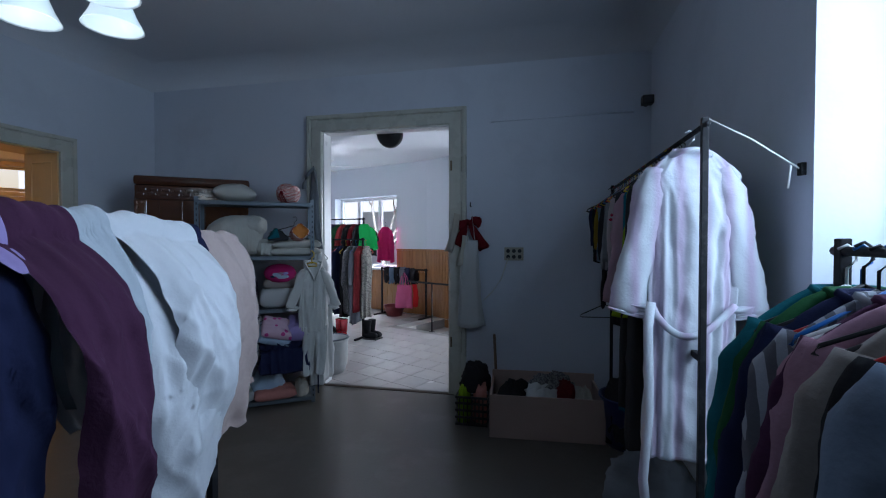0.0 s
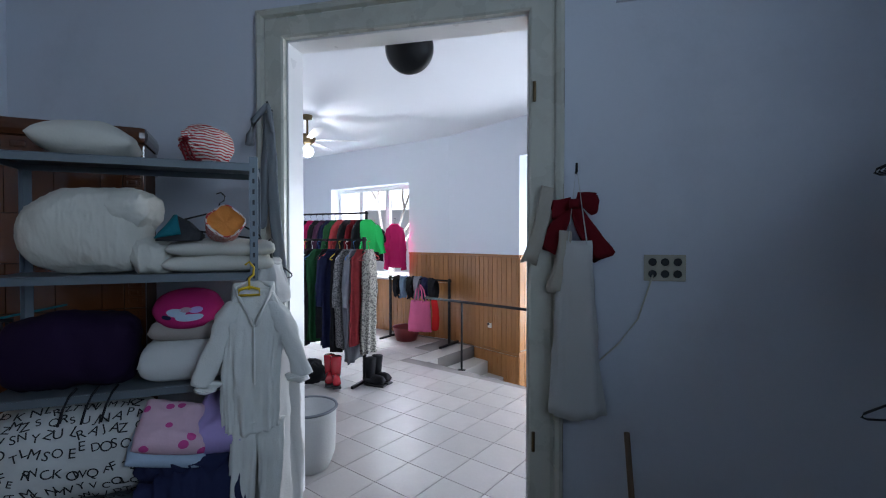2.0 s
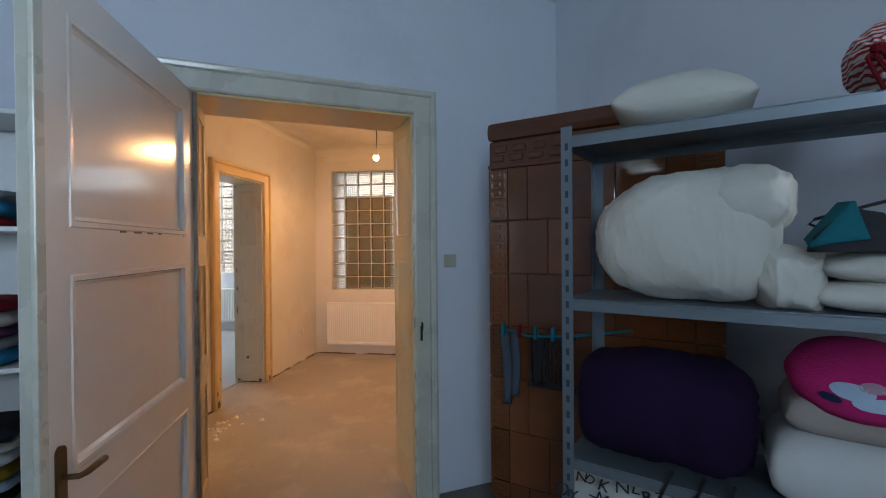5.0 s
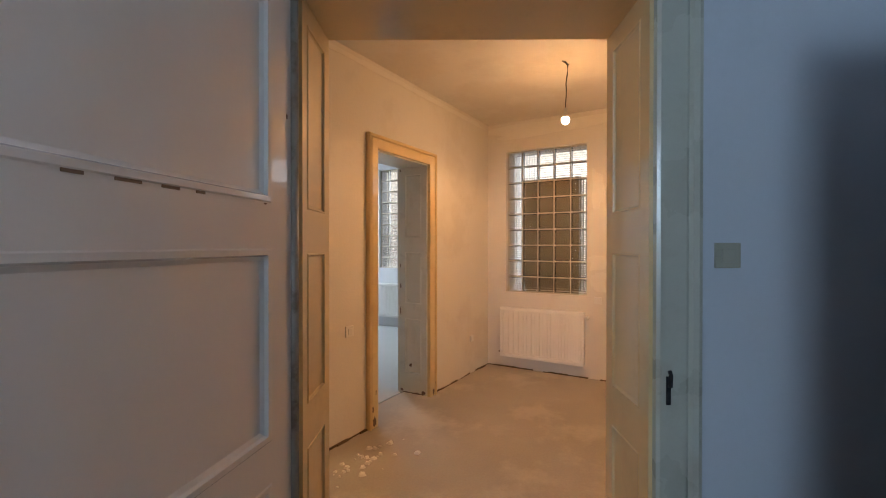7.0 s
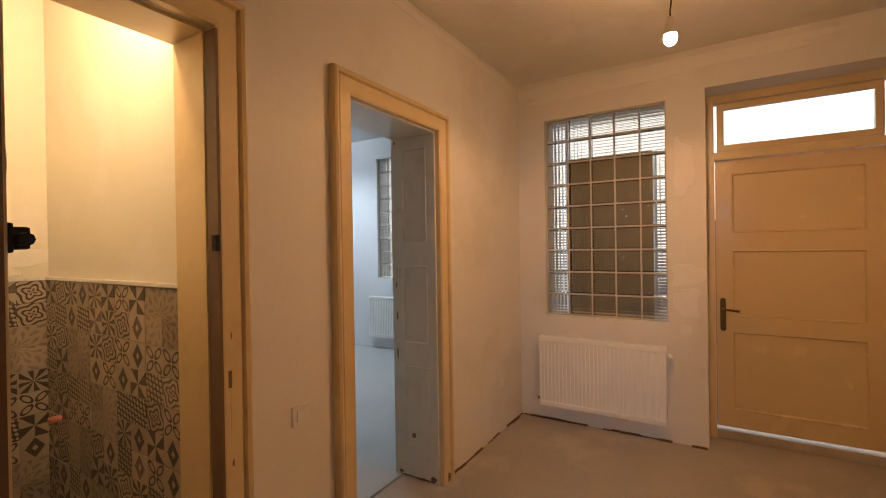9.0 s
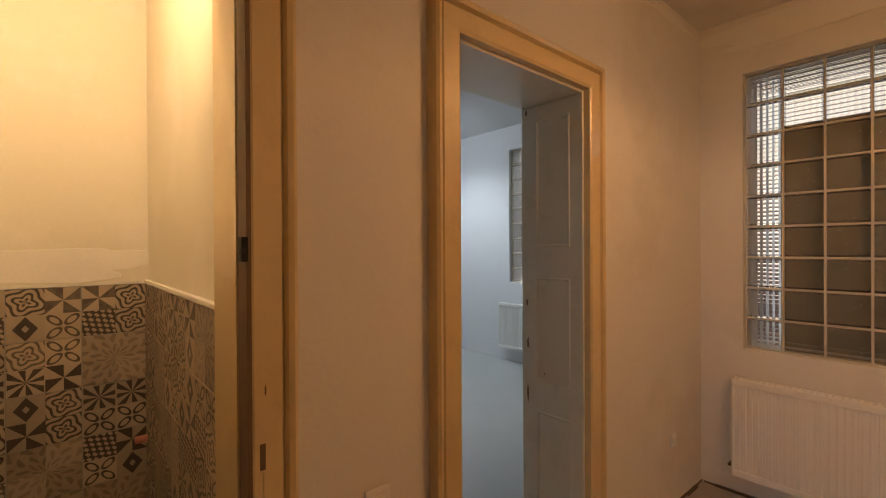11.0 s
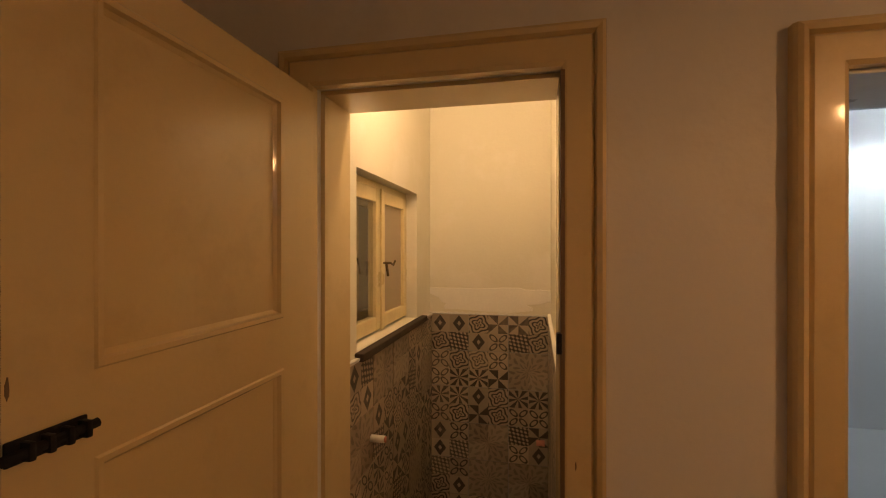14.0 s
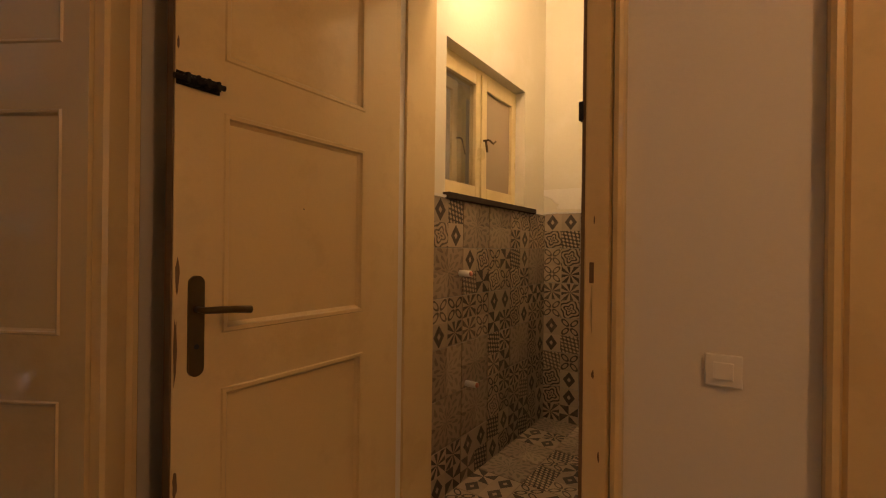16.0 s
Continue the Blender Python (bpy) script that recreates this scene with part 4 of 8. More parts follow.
def glass_blocks(name, m, w, h, cols, rows, label):
    """A glass block window: a cream joint grid and the blocks in it. x from 0 to w, y into the wall."""
    win = thing(name, m, label, "window", "", "structure")
    px, pz, j = w / cols, h / rows, 0.010
    bm = fresh()
    for i in range(cols + 1):
        x = min(max(i * px, j / 2 + 0.001), w - j / 2 - 0.001)
        box(bm, x - j / 2, x + j / 2, 0.012, 0.088, 0.0, h)
    for k in range(rows + 1):
        z = min(max(k * pz, j / 2 + 0.001), h - j / 2 - 0.001)
        for i in range(cols):
            box(bm, max(i * px, 0.001) + j / 2 + 0.0005, (i + 1) * px - j / 2 - 0.0005, 0.014, 0.086, z - j / 2, z + j / 2)
    part("joint_grid", bm, MORTAR, win)
    bm = fresh()
    a, c = px / 2 - j / 2 - 0.002, pz / 2 - j / 2 - 0.002
    box(bm, -a, a, -0.042, 0.042, -c, c, 0.008)
    me = finish(bm, "glass_block", BLOCK)
    for i in range(cols):
        for k in range(rows):
            o = new("glass_block", me)
            o.parent, o.location, o.visible_shadow = win, ((i + 0.5) * px, 0.05, (k + 0.5) * pz), False
    return win


glass_blocks("window_1", pose(X_WEST - 0.03, GB[0], GB[2], 0, 0, 90), GB[1] - GB[0], GB[3] - GB[2], 5, 9, "glass block window with cream joints over the radiator")
glass_blocks("window_2", pose(-10.23, GB3[0], GB3[2], 0, 0, 90), GB3[1] - GB3[0], GB3[3] - GB3[2], 5, 9, "glass block window of the back room")
# what stands in the yard behind the blocks
solid("yard_cabinet", box(fresh(), -9.15, -8.87, -0.775, -0.06, -1.1, 2.41, 0.02), wood("weathered_brown_board", (0.32, 0.285, 0.19), 0.6, 2), pose(0, 0, 0), "tall weathered brown board cupboard standing in the yard", "cupboard")
structure("yard_eaves", box(fresh(), -10.0, -9.09, -1.5, 1.7, 2.99, 3.12, 0.01), mat("dark_red_eaves_board", (0.16, 0.075, 0.05), 0.8, vary=0.3, scale=4), pose(0, 0, 0), "dark red boarded eaves over the yard door")
structure("yard_wall", box(fresh(), -14.2, -14.0, -9, 6, -1.1, 2.0), mat("brick_red_render", (0.32, 0.20, 0.16), 0.9, vary=0.2), pose(0, 0, 0), "low reddish rendered yard wall")

# opaque beige pane, nothing shows through it
BEIGE_PANE = mat("frosted_beige_pane", (0.40, 0.31, 0.21), 0.32, vary=0.05, scale=3, bump=0.02, coat=0.3)
SASH = mat("yellow_cream_sash_paint", (0.78, 0.655, 0.37), 0.3, vary=0.05, scale=5, fine=60, bump=0.06, dirt=(0.60, 0.46, 0.24), dirt_scale=5, dirt_amount=0.3, coat=0.4)
OLD_GLASS = glass("old_clear_glass", 0.02, (0.82, 0.80, 0.76))
OLD_GLASS.node_tree.nodes["Principled BSDF"].inputs["IOR"].default_value = 1.4
# toilet window: two painted casements in the recess, dark stone sill
ww = thing("window_3", pose(-4.70, WW[0], WW[2], 0, 0, 90) @ Matrix.Diagonal((1, -1, 1, 1)), "small two casement window in yellowed cream paint", "window", "", "structure")
LW, LH = WW[1] - WW[0], WW[3] - WW[2]
for s in range(2):
    x0 = 0.004 + s * (LW / 2)
    x1 = x0 + LW / 2 - 0.008
    bm = fresh()
    b = 0.062
    box(bm, x0, x0 + b, -0.05, 0, 0.015, LH - 0.035, 0.006), box(bm, x1 - b, x1, -0.05, 0, 0.015, LH - 0.035, 0.006), box(bm, x0 + b, x1 - b, -0.05, 0, 0.015, 0.085, 0.006), box(bm, x0 + b, x1 - b, -0.05, 0, LH - 0.105, LH - 0.035, 0.006)
    cs = part("casement", bm, SASH, ww)
    pn = part("pane", box(fresh(), x0 + b, x1 - b, -0.03, -0.026, 0.085, LH - 0.105), BEIGE_PANE if s == 0 else OLD_GLASS, cs)
    pn.visible_shadow = False
part("meeting_strip", box(fresh(), LW / 2 - 0.02, LW / 2 + 0.02, -0.064, -0.051, 0.01, LH - 0.03, 0.005), SASH, ww)
part("frame_head", box(fresh(), 0.0, LW, -0.045, 0.02, LH - 0.034, LH - 0.001, 0.004), SASH, ww)
bm = fresh()
tube(bm, [(0, 0, 0), (0, -0.035, 0), (-0.01, -0.04, 0.0), (-0.05, -0.042, -0.012), (-0.085, -0.04, 0.008)], 0.006, 8)
tube(bm, [(0.0, -0.02, 0), (0.0, -0.03, -0.07)], 0.007, 8)
part("window_handle", bm, BRONZE, ww, m=pose(LW / 2 - 0.0, -0.06, 0.36))
for s in range(2):
    x0 = 0.05 + s * (LW / 2 - 0.03)
    x1 = x0 + LW / 2 - 0.075
    bm = fresh()
    box(bm, x0, x0 + 0.055, 0.11, 0.15, 0.02, LH - 0.04, 0.005), box(bm, x1 - 0.055, x1, 0.11, 0.15, 0.02, LH - 0.04, 0.005), box(bm, x0 + 0.055, x1 - 0.055, 0.11, 0.15, 0.02, 0.085, 0.005), box(bm, x0 + 0.055, x1 - 0.055, 0.11, 0.15, LH - 0.105, LH - 0.04, 0.005)
    cs = part("outer_casement", bm, SASH, ww)
    # opaque pale pane, a plain ground behind the clear one
    part("pane", box(fresh(), x0 + 0.055, x1 - 0.055, 0.128, 0.132, 0.085, LH - 0.105), mat("opaque_pale_pane", (0.42, 0.40, 0.38), 0.4, vary=0.15, scale=5), cs)
bm = fresh()
tube(bm, [(0, 0, 0.035), (0, -0.03, 0.03), (-0.012, -0.036, 0.02), (-0.045, -0.036, -0.06)], 0.006, 8)
part("window_handle", bm, BRONZE, ww, m=pose(LW / 2 + 0.03, 0.112, 0.36))
structure("window_sill", box(fresh(), -4.855, -4.64, WW[0] - 0.12, WW[1] + 0.02, WW[2] - 0.035, WW[2] - 0.001, 0.006), STONE_SILL, pose(0, 0, 0), "dark stone window sill")
# unseen wall added behind the panes, its dimness put into the colour
structure("window_backing", box(fresh(), -4.34, -4.30, -2.9, -1.45, 0, 3.1), mat("drab_backing", (0.30, 0.27, 0.22), 0.9), pose(0, 0, 0), "drab wall added to close off the view behind the small window")


def pvc_window(name, m, w, h, cuts, label, rail=None):
    """A white plastic window with uprights at the cuts, x from 0 to w, before y = 0.06."""
    win = thing(name, m, label, "window", "", "structure")
    bm = fresh()
    b = 0.07
    box(bm, 0.001, b, 0, 0.06, 0.001, h - 0.001, 0.006), box(bm, w - b, w - 0.001, 0, 0.06, 0.001, h - 0.001, 0.006), box(bm, b, w - b, 0, 0.06, 0.001, b, 0.006), box(bm, b, w - b, 0, 0.06, h - b, h - 0.001, 0.006)
    part("window_frame", bm, PVC, win)
    for c in cuts:
        part("mullion", box(fresh(), c - 0.05, c + 0.05, -0.01, 0.065, b, h - b, 0.008), PVC, win)
    if rail:
        part("rail", box(fresh(), b, w - b, -0.008, 0.062, rail - 0.04, rail + 0.04, 0.006), PVC, win)
    for a, c in zip([b, *cuts], [*cuts, w - b]):
        part("pane", box(fresh(), a, c, 0.028, 0.032, b, h - b), PANE, win).visible_shadow = False
    return win


pvc_window("window_4", M_WIN @ pose(SW[0], 0.20, SW[2]), SW[1] - SW[0], SW[3] - SW[2], [0.62, 1.28], "wide white plastic shop window onto a bare tree")
structure("window_board", box(fresh(), SW[0] - 0.04, SW[1] + 0.03, -0.05, 0.2, SW[2] - 0.03, SW[2] + 0.004, 0.006), PVC, M_WIN, "white window board")
pvc_window("window_5", ROOM @ pose(2.05, 2.0, 0.85, 0, 0, -90), 1.55, 2.35, [0.78], "tall white window of the stock room")
m_, n_ = between(SD, fr)
door_front = pvc_window("door_6", m_ @ pose(0.02, 0.0, -0.68), 3.4, 3.42, [1.0, 2.1], "tall glazed shopfront door in a white frame", 1.55)
part("upright", box(fresh(), 0.08, 0.13, -0.005, 0.055, 0.07, 3.3, 0.006), PVC, door_front)

# outside the shop window
solid("street_house", box(fresh(), -9.5, -2.5, 24.0, 30.0, -1.1, 3.2), mat("pale_street_render", (0.80, 0.79, 0.76), 0.9, vary=0.1), ROOM, "pale rendered low house across the street", "house")
solid("opposite_house", box(fresh(), 9.0, 22.0, 22.0, 28.0, -1.1, 2.4), mat("warm_street_render", (0.78, 0.75, 0.71), 0.9, vary=0.1), ROOM, "pale low house across the road", "house")
structure("backdrop", box(fresh(), -110, 110, 75.0, 75.3, -1.1, 70), mat("white_overcast_distance", (0.8, 0.82, 0.85), 0.9, vary=0.03, scale=0.05, bump=0, emit=(0.95, 0.98, 1.0, 1.7)), ROOM, "plain white overcast sky in the distance")
car = thing("parked_car", ROOM @ pose(5.2, 17.5, -1.1, 0, 0, -30), "small dark red parked car by the road", "car")
bm = fresh()
box(bm, -1.9, 1.9, -0.8, 0.8, 0.3, 0.85, 0.15)
part("body", bm, mat("dark_red_car_paint", (0.16, 0.02, 0.025), 0.25, coat=0.8, bump=0), car)
bm = fresh()
box(bm, -1.1, 1.0, -0.68, 0.68, 0.86, 1.4, 0.2)
part("cabin", bm, PLASTIC_BLACK, car)
for x in (-1.2, 1.2):
    for y in (-0.8, 0.8):
        bm = fresh()
        tube(bm, [(x, y - 0.1, 0.32), (x, y + 0.1, 0.32)], 0.32, 20)
        part("wheel", bm, PLASTIC_BLACK, car)


def bare_tree(m):
    t = thing("bare_tree", m, "leafless grey brown tree in the yard", "tree")
    rnd = random.Random(5)
    trunk, twigs = fresh(), fresh()

    def grow(bm, p, d, l, r, depth):
        q = p + d * l
        tube(bm, [p, (p + q) / 2 + Vector((rnd.uniform(-1, 1), rnd.uniform(-1, 1), 0)) * l * 0.06, q], lambda s: r * (1 - 0.4 * s), 6 if depth < 3 else 4)
        if depth > 5:
            return
        for _ in range(2 if depth else 4):
            nd = (d + Vector((rnd.uniform(-1, 1), rnd.uniform(-1, 1), rnd.uniform(-0.35, 0.6))) * 0.8).normalized()
            grow(trunk if depth < 1 else twigs, q, nd, l * rnd.uniform(0.6, 0.85), r * 0.6, depth + 1)
    grow(trunk, Vector((0, 0, 0)), Vector((0.05, 0, 1)), 2.2, 0.10, 0)
    bark = mat("grey_brown_bark", (0.30, 0.26, 0.23), 0.9, vary=0.3)
    part("trunk", trunk, bark, t)
    part("crown", twigs, bark, t)


bare_tree(ROOM @ pose(-4.3, 13.8, -1.1))

# ---- stock room: tile stove in the corner ----
stove = thing("tile_stove", ROOM @ pose(-3.127, 3.643, 0, 0, 0, 36.5), "tall brown glazed tile stove set across the corner", "stove")
SWD, SDP, SH = 1.02, 0.50, 2.233
part("core", box(fresh(), 0.012, SWD - 0.012, 0.012, SDP, 0.0, 1.995), STOVE_JOINT, stove, "brown core between the tiles")
part("plinth", box(fresh(), -0.006, SWD + 0.006, -0.02, SDP, 0.0, 0.16, 0.01), GLAZE_CAP, stove)
bm = fresh()
box(bm, -0.012, SWD + 0.012, -0.016, SDP, 2.135, SH, 0.035), box(bm, 0.0, SWD, 0.0, SDP, 1.996, 2.136, 0.010), box(bm, -0.004, SWD + 0.004, -0.008, SDP, 1.997, 2.018, 0.006)
part("cornice", bm, GLAZE_CAP, stove, "dark brown moulded cornice")
for k in range(10):
    for z, o_ in ((2.03, 0.0), (2.075, 0.05)):
        part("relief", box(fresh(), 0.012 + k * 0.1 + o_ * 0.4, 0.085 + k * 0.1 + o_ * 0.3, -0.012, 0.002, z, z + 0.034, 0.008), GLAZE_CAP, stove)
cw, thh = 0.105, 0.2617
tw = (SWD - 2 * cw) / 4
bm = fresh()
box(bm, -tw / 2 + 0.001, tw / 2 - 0.001, 0, 0.03, -thh / 2 + 0.001, thh / 2 - 0.001, 0.004)
flat_tile = finish(bm, "stove_tile", GLAZE)
bm = fresh()
box(bm, -cw / 2 + 0.002, cw / 2 - 0.002, 0, 0.03, -thh / 2 + 0.003, thh / 2 - 0.003, 0.005)
for k in range(5):
    z = -thh / 2 + 0.016 + k * 0.047
    box(bm, -0.038, 0.038, -0.008, 0.002, z, z + 0.009, 0.003)
    box(bm, -0.038, -0.027, -0.008, 0.002, z + 0.010, z + 0.034, 0.003)
    box(bm, 0.026, 0.038, -0.008, 0.002, z + 0.010, z + 0.034, 0.003)
    box(bm, -0.018, 0.016, -0.009, 0.002, z + 0.016, z + 0.038, 0.004)
edge_tile = finish(bm, "corner_tile", GLAZE)
for r in range(7):
    z = 0.163 + thh * (r + 0.5)
    for x in (cw / 2, SWD - cw / 2):
        o = new("corner_tile", edge_tile)
        o.parent, o.location = stove, (x, -0.012, z)
    widths = (1, 1, 1, 1) if r % 2 else (0.5, 1, 1, 1, 0.5)
    x = cw
    for f in widths:
        o = new("stove_tile", flat_tile)
        o.parent, o.location, o.scale = stove, (x + tw * f / 2, -0.010, z), (f, 1, 1)
        x += tw * f
    for k in range(2):
        o = new("stove_tile", flat_tile)
        o.parent, o.matrix_basis = stove, pose(-0.010, 0.13 + tw * k, z, 0, 0, -90)
bm = fresh()
for k in range(9):
    box(bm, 0.22 + k * 0.024, 0.232 + k * 0.024, -0.03, -0.012, 0.95, 1.17, 0.002)
box(bm, 0.205, 0.44, -0.022, -0.011, 0.93, 0.95), box(bm, 0.205, 0.44, -0.022, -0.011, 1.17, 1.19)
part("vent_grille", bm, IRON, stove, "black iron vent grille")

# ---- metal shelf ----
shelf = thing("metal_shelf", ROOM @ pose(-2.285, 3.455, 0, 0, 0, 33.2), "grey galvanised steel shelf with five boards full of bedding", "shelf")
SHW, SHD, SHZ = 1.035, 0.36, (0.06, 0.45, 0.935, 1.44, 1.955)
for x, y in ((0, 0), (SHW, 0), (0, SHD), (SHW, SHD)):
    sx, sy = (1 if x == 0 else -1), (1 if y == 0 else -1)
    bm = fresh()
    box(bm, *sorted((x, x + sx * 0.036)), *sorted((y, y + sy * 0.0025)), 0, 1.985)
    box(bm, *sorted((x, x + sx * 0.0025)), *sorted((y + sy * 0.003, y + sy * 0.036)), 0, 1.985)
    post = part("post", bm, ZINC, shelf)
    bm = fresh()
    for k in range(38):
        z = 0.06 + k * 0.05
        box(bm, *sorted((x + sx * 0.013, x + sx * 0.023)), *sorted((y - sy * 0.0008, y + sy * 0.0002)), z, z + 0.022)
    tagged(part("slot", bm, HOLE, post), kind="stuff")
for z in SHZ:
    bm = fresh()
    box(bm, 0.003, SHW - 0.003, 0.003, SHD - 0.003, z - 0.004, z, 0.001)
    for y in (0.003, SHD - 0.006):
        box(bm, 0.003, SHW - 0.003, y, y + 0.003, z - 0.036, z - 0.005)
    box(bm, 0.003, 0.006, 0.008, SHD - 0.008, z - 0.036, z - 0.005), box(bm, SHW - 0.006, SHW - 0.003, 0.008, SHD - 0.008, z - 0.036, z - 0.005)
    part("shelf_board", bm, ZINC, shelf)

# ---- hall fixtures ----


def radiator(m, w, h):
    r = thing("radiator", m, "white steel panel radiator on the wall", "radiator", "panel radiators")
    bm = fresh()
    n = int(w / 0.033)
    xs, prof = [], []
    for k in range(n):
        for f, y in ((0.0, 0.0), (0.36, 0.0), (0.44, 0.008), (0.92, 0.008)):
            xs.append((k + f) * w / n)
            prof.append(y)
    xs.append(w)
    prof.append(0.0)
    lo = [bm.verts.new((x, y - 0.11, 0.045)) for x, y in zip(xs, prof)]
    hi = [bm.verts.new((x, y - 0.11, h - 0.045)) for x, y in zip(xs, prof)]
    for i in range(len(xs) - 1):
        bm.faces.new((lo[i], lo[i + 1], hi[i + 1], hi[i]))
    box(bm, 0, w, -0.112, -0.03, 0.0, 0.045, 0.008), box(bm, 0, w, -0.112, -0.03, h - 0.045, h, 0.008)
    box(bm, 0.0, w, -0.09, -0.03, 0.045, h - 0.045)
    part("panel", bm, RADIATOR, r)
    bm = fresh()
    for k in range(30):
        box(bm, 0.02 + k * (w - 0.04) / 30, 0.02 + (k + 0.7) * (w - 0.04) / 30, -0.09, -0.05, h - 0.0005, h + 0.003)
    part("top_grille", bm, PLASTIC_WHITE, r)
    bm = fresh()
    tube(bm, [(w - 0.002, -0.07, h - 0.06), (w + 0.03, -0.07, h - 0.06), (w + 0.035, 0.0, h - 0.06)], 0.009, 10)
    part("pipe", bm, PLASTIC_WHITE, r)
    bm = fresh()
    lathe(bm, [(0.0, 0), (0.019, 0.002), (0.02, 0.05), (0.015, 0.055), (0, 0.056)], 14)
    part("valve", bm, PLASTIC_WHITE, r, "white thermostat valve", True, pose(w + 0.03, -0.07, h - 0.06, 90))
    bm = fresh()
    tube(bm, [(-0.025, 0, 0.05), (-0.025, -0.07, 0.05), (0.0, -0.07, 0.05)], 0.009, 10)
    part("pipe", bm, BRONZE, r)
    for x in (0.15, w - 0.15):
        part("bracket", box(fresh(), x - 0.02, x + 0.02, -0.03, 0.0, 0.1, h - 0.1), RADIATOR, r)
    return r


radiator(pose(X_WEST, -0.985, 0.155, 0, 0, 90), 1.037, 0.625)
radiator(pose(-10.2, -4.37, 0.19, 0, 0, 90), 1.2, 0.64)

pend = thing("bare_bulb_pendant", pose(-7.15, 0.215, H_HALL), "bare lit bulb hanging on a twisted black cable", "pendant lamp")
bm = fresh()
tube(bm, [(0.02, 0, 0.0), (-0.03, 0.01, -0.02), (-0.055, 0.0, -0.09), (-0.05, -0.01, -0.17), (-0.01, 0.005, -0.23), (0.012, 0.01, -0.29), (-0.004, 0.0, -0.36), (0, 0, -0.40)], lambda s: 0.006 - 0.0025 * s, 8)
part("cable", bm, PLASTIC_BLACK, pend, smooth=True)
bm = fresh()
tube(bm, [(-0.06, 0.01, -0.004), (0.06, -0.01, -0.012)], 0.005, 6)
part("loose_wire", bm, PLASTIC_BLACK, pend)
bm = fresh()
lathe(bm, [(0.0, -0.39), (0.014, -0.392), (0.016, -0.43), (0.027, -0.462), (0.0315, -0.478), (0.030, -0.479)], 20)
part("socket", bm, PLASTIC_WHITE, pend, "white bulb base", True)
bm = fresh()
lathe(bm, [(0.030, -0.479), (0.032, -0.495), (0.028, -0.516), (0.014, -0.53), (0.0, -0.532)], 20)
bulb_ob = part("bulb", bm, BULB, pend, "glowing warm bulb", True)
bulb_ob.visible_shadow = False


def wall_plate(name, m, w, h, label, category, rockers=1, holes=0, material=PLASTIC_WHITE, group=""):
    """A switch or socket on a wall whose face is y = 0."""
    t = thing(name, m, label, category, group)
    part("plate", box(fresh(), -w / 2, w / 2, -0.012, 0, -h / 2, h / 2, 0.004), material, t)
    for k in range(rockers):
        x = (k - (rockers - 1) / 2) * w * 0.4
        part("rocker", box(fresh(), x - w * 0.27 / rockers, x + w * 0.27 / rockers, -0.018, -0.011, -h * 0.27, h * 0.27, 0.003), material, t)
    for k in range(holes):
        bm = fresh()
        lathe(bm, [(0.019, -0.003), (0.019, 0.002), (0.015, 0.0), (0.0, 0.0)], 16)
        part("socket_ring", bm, HOLE, t, m=pose(((k % 3) - 1) * w * 0.3, -0.014, (0.5 - k // 3) * h * 0.45, 90))
    return t


wall_plate("light_switch", pose(-6.008, Y_HALL, 0.862, 0, 0, 180), 0.088, 0.088, "white square light switch beside the toilet door", "light switch", group="hall switches")
wall_plate("light_switch", pose(X_WEST, 0.19, 0.915, 0, 0, 90), 0.08, 0.08, "white light switch beside the radiator", "light switch", group="hall switches")
wall_plate("power_socket", pose(-8.17, Y_HALL, 0.42, 0, 0, 180), 0.075, 0.075, "small white socket low on the plaster", "power socket", rockers=1)
wall_plate("light_switch", ROOM @ pose(A_DOOR, 3.695, 1.512, 0, 0, 90), 0.085, 0.085, "old cream light switch beside the hall door", "light switch", material=SWITCH)
wall_plate("power_strip", ROOM @ pose(0.485, B_DOOR, 1.455), 0.19, 0.13, "old cream six way socket block on the wall", "power socket", rockers=0, holes=6, material=SWITCH)
wall_plate("power_socket", M_COR @ pose(0.93, -0.02, 0.36), 0.07, 0.07, "small white socket on the pine boards", "power socket", rockers=0, holes=1)

# filler bands and patches on the hall plaster


def patch(name, m, w, h, seed, material=PLASTER_PATCH, label="rough patch of fresh filler on the plaster"):
    r = random.Random(seed)
    bm = fresh()
    n = 26
    ph = [r.uniform(0, 6.3) for _ in range(4)]
    ring = []
    for k in range(n):
        a = 2 * math.pi * k / n
        q = 1 + 0.16 * math.sin(3 * a + ph[0]) + 0.1 * math.sin(5 * a + ph[1]) + 0.06 * math.sin(9 * a + ph[2])
        ring.append(bm.verts.new((w / 2 * math.copysign(abs(math.cos(a)) ** 0.6, math.cos(a)) * q, -0.002 - 0.0008 * (seed % 5), h / 2 * math.copysign(abs(math.sin(a)) ** 0.6, math.sin(a)) * q)))
    back = [bm.verts.new((v.co.x * 1.02, 0.0, v.co.z * 1.02)) for v in ring]
    bm.faces.new(ring)
    for k in range(n):
        bm.faces.new((back[k], back[(k + 1) % n], ring[(k + 1) % n], ring[k]))
    return structure(name, bm, material, m, label)


WESTW = pose(X_WEST, 0, 0, 0, 0, 90)
patch("filler_patch", WESTW @ pose(-0.45, 0, 3.0), 1.5, 0.16, 1)
patch("filler_patch", WESTW @ pose(0.5, 0, 3.02), 1.2, 0.10, 2)
patch("filler_patch", WESTW @ pose(0.18, 0, 2.2), 0.13, 0.42, 3)
patch("filler_patch", WESTW @ pose(0.2, 0, 1.35), 0.22, 0.16, 4)
patch("filler_patch", WESTW @ pose(0.20, 0, 1.13), 0.16, 0.22, 6)
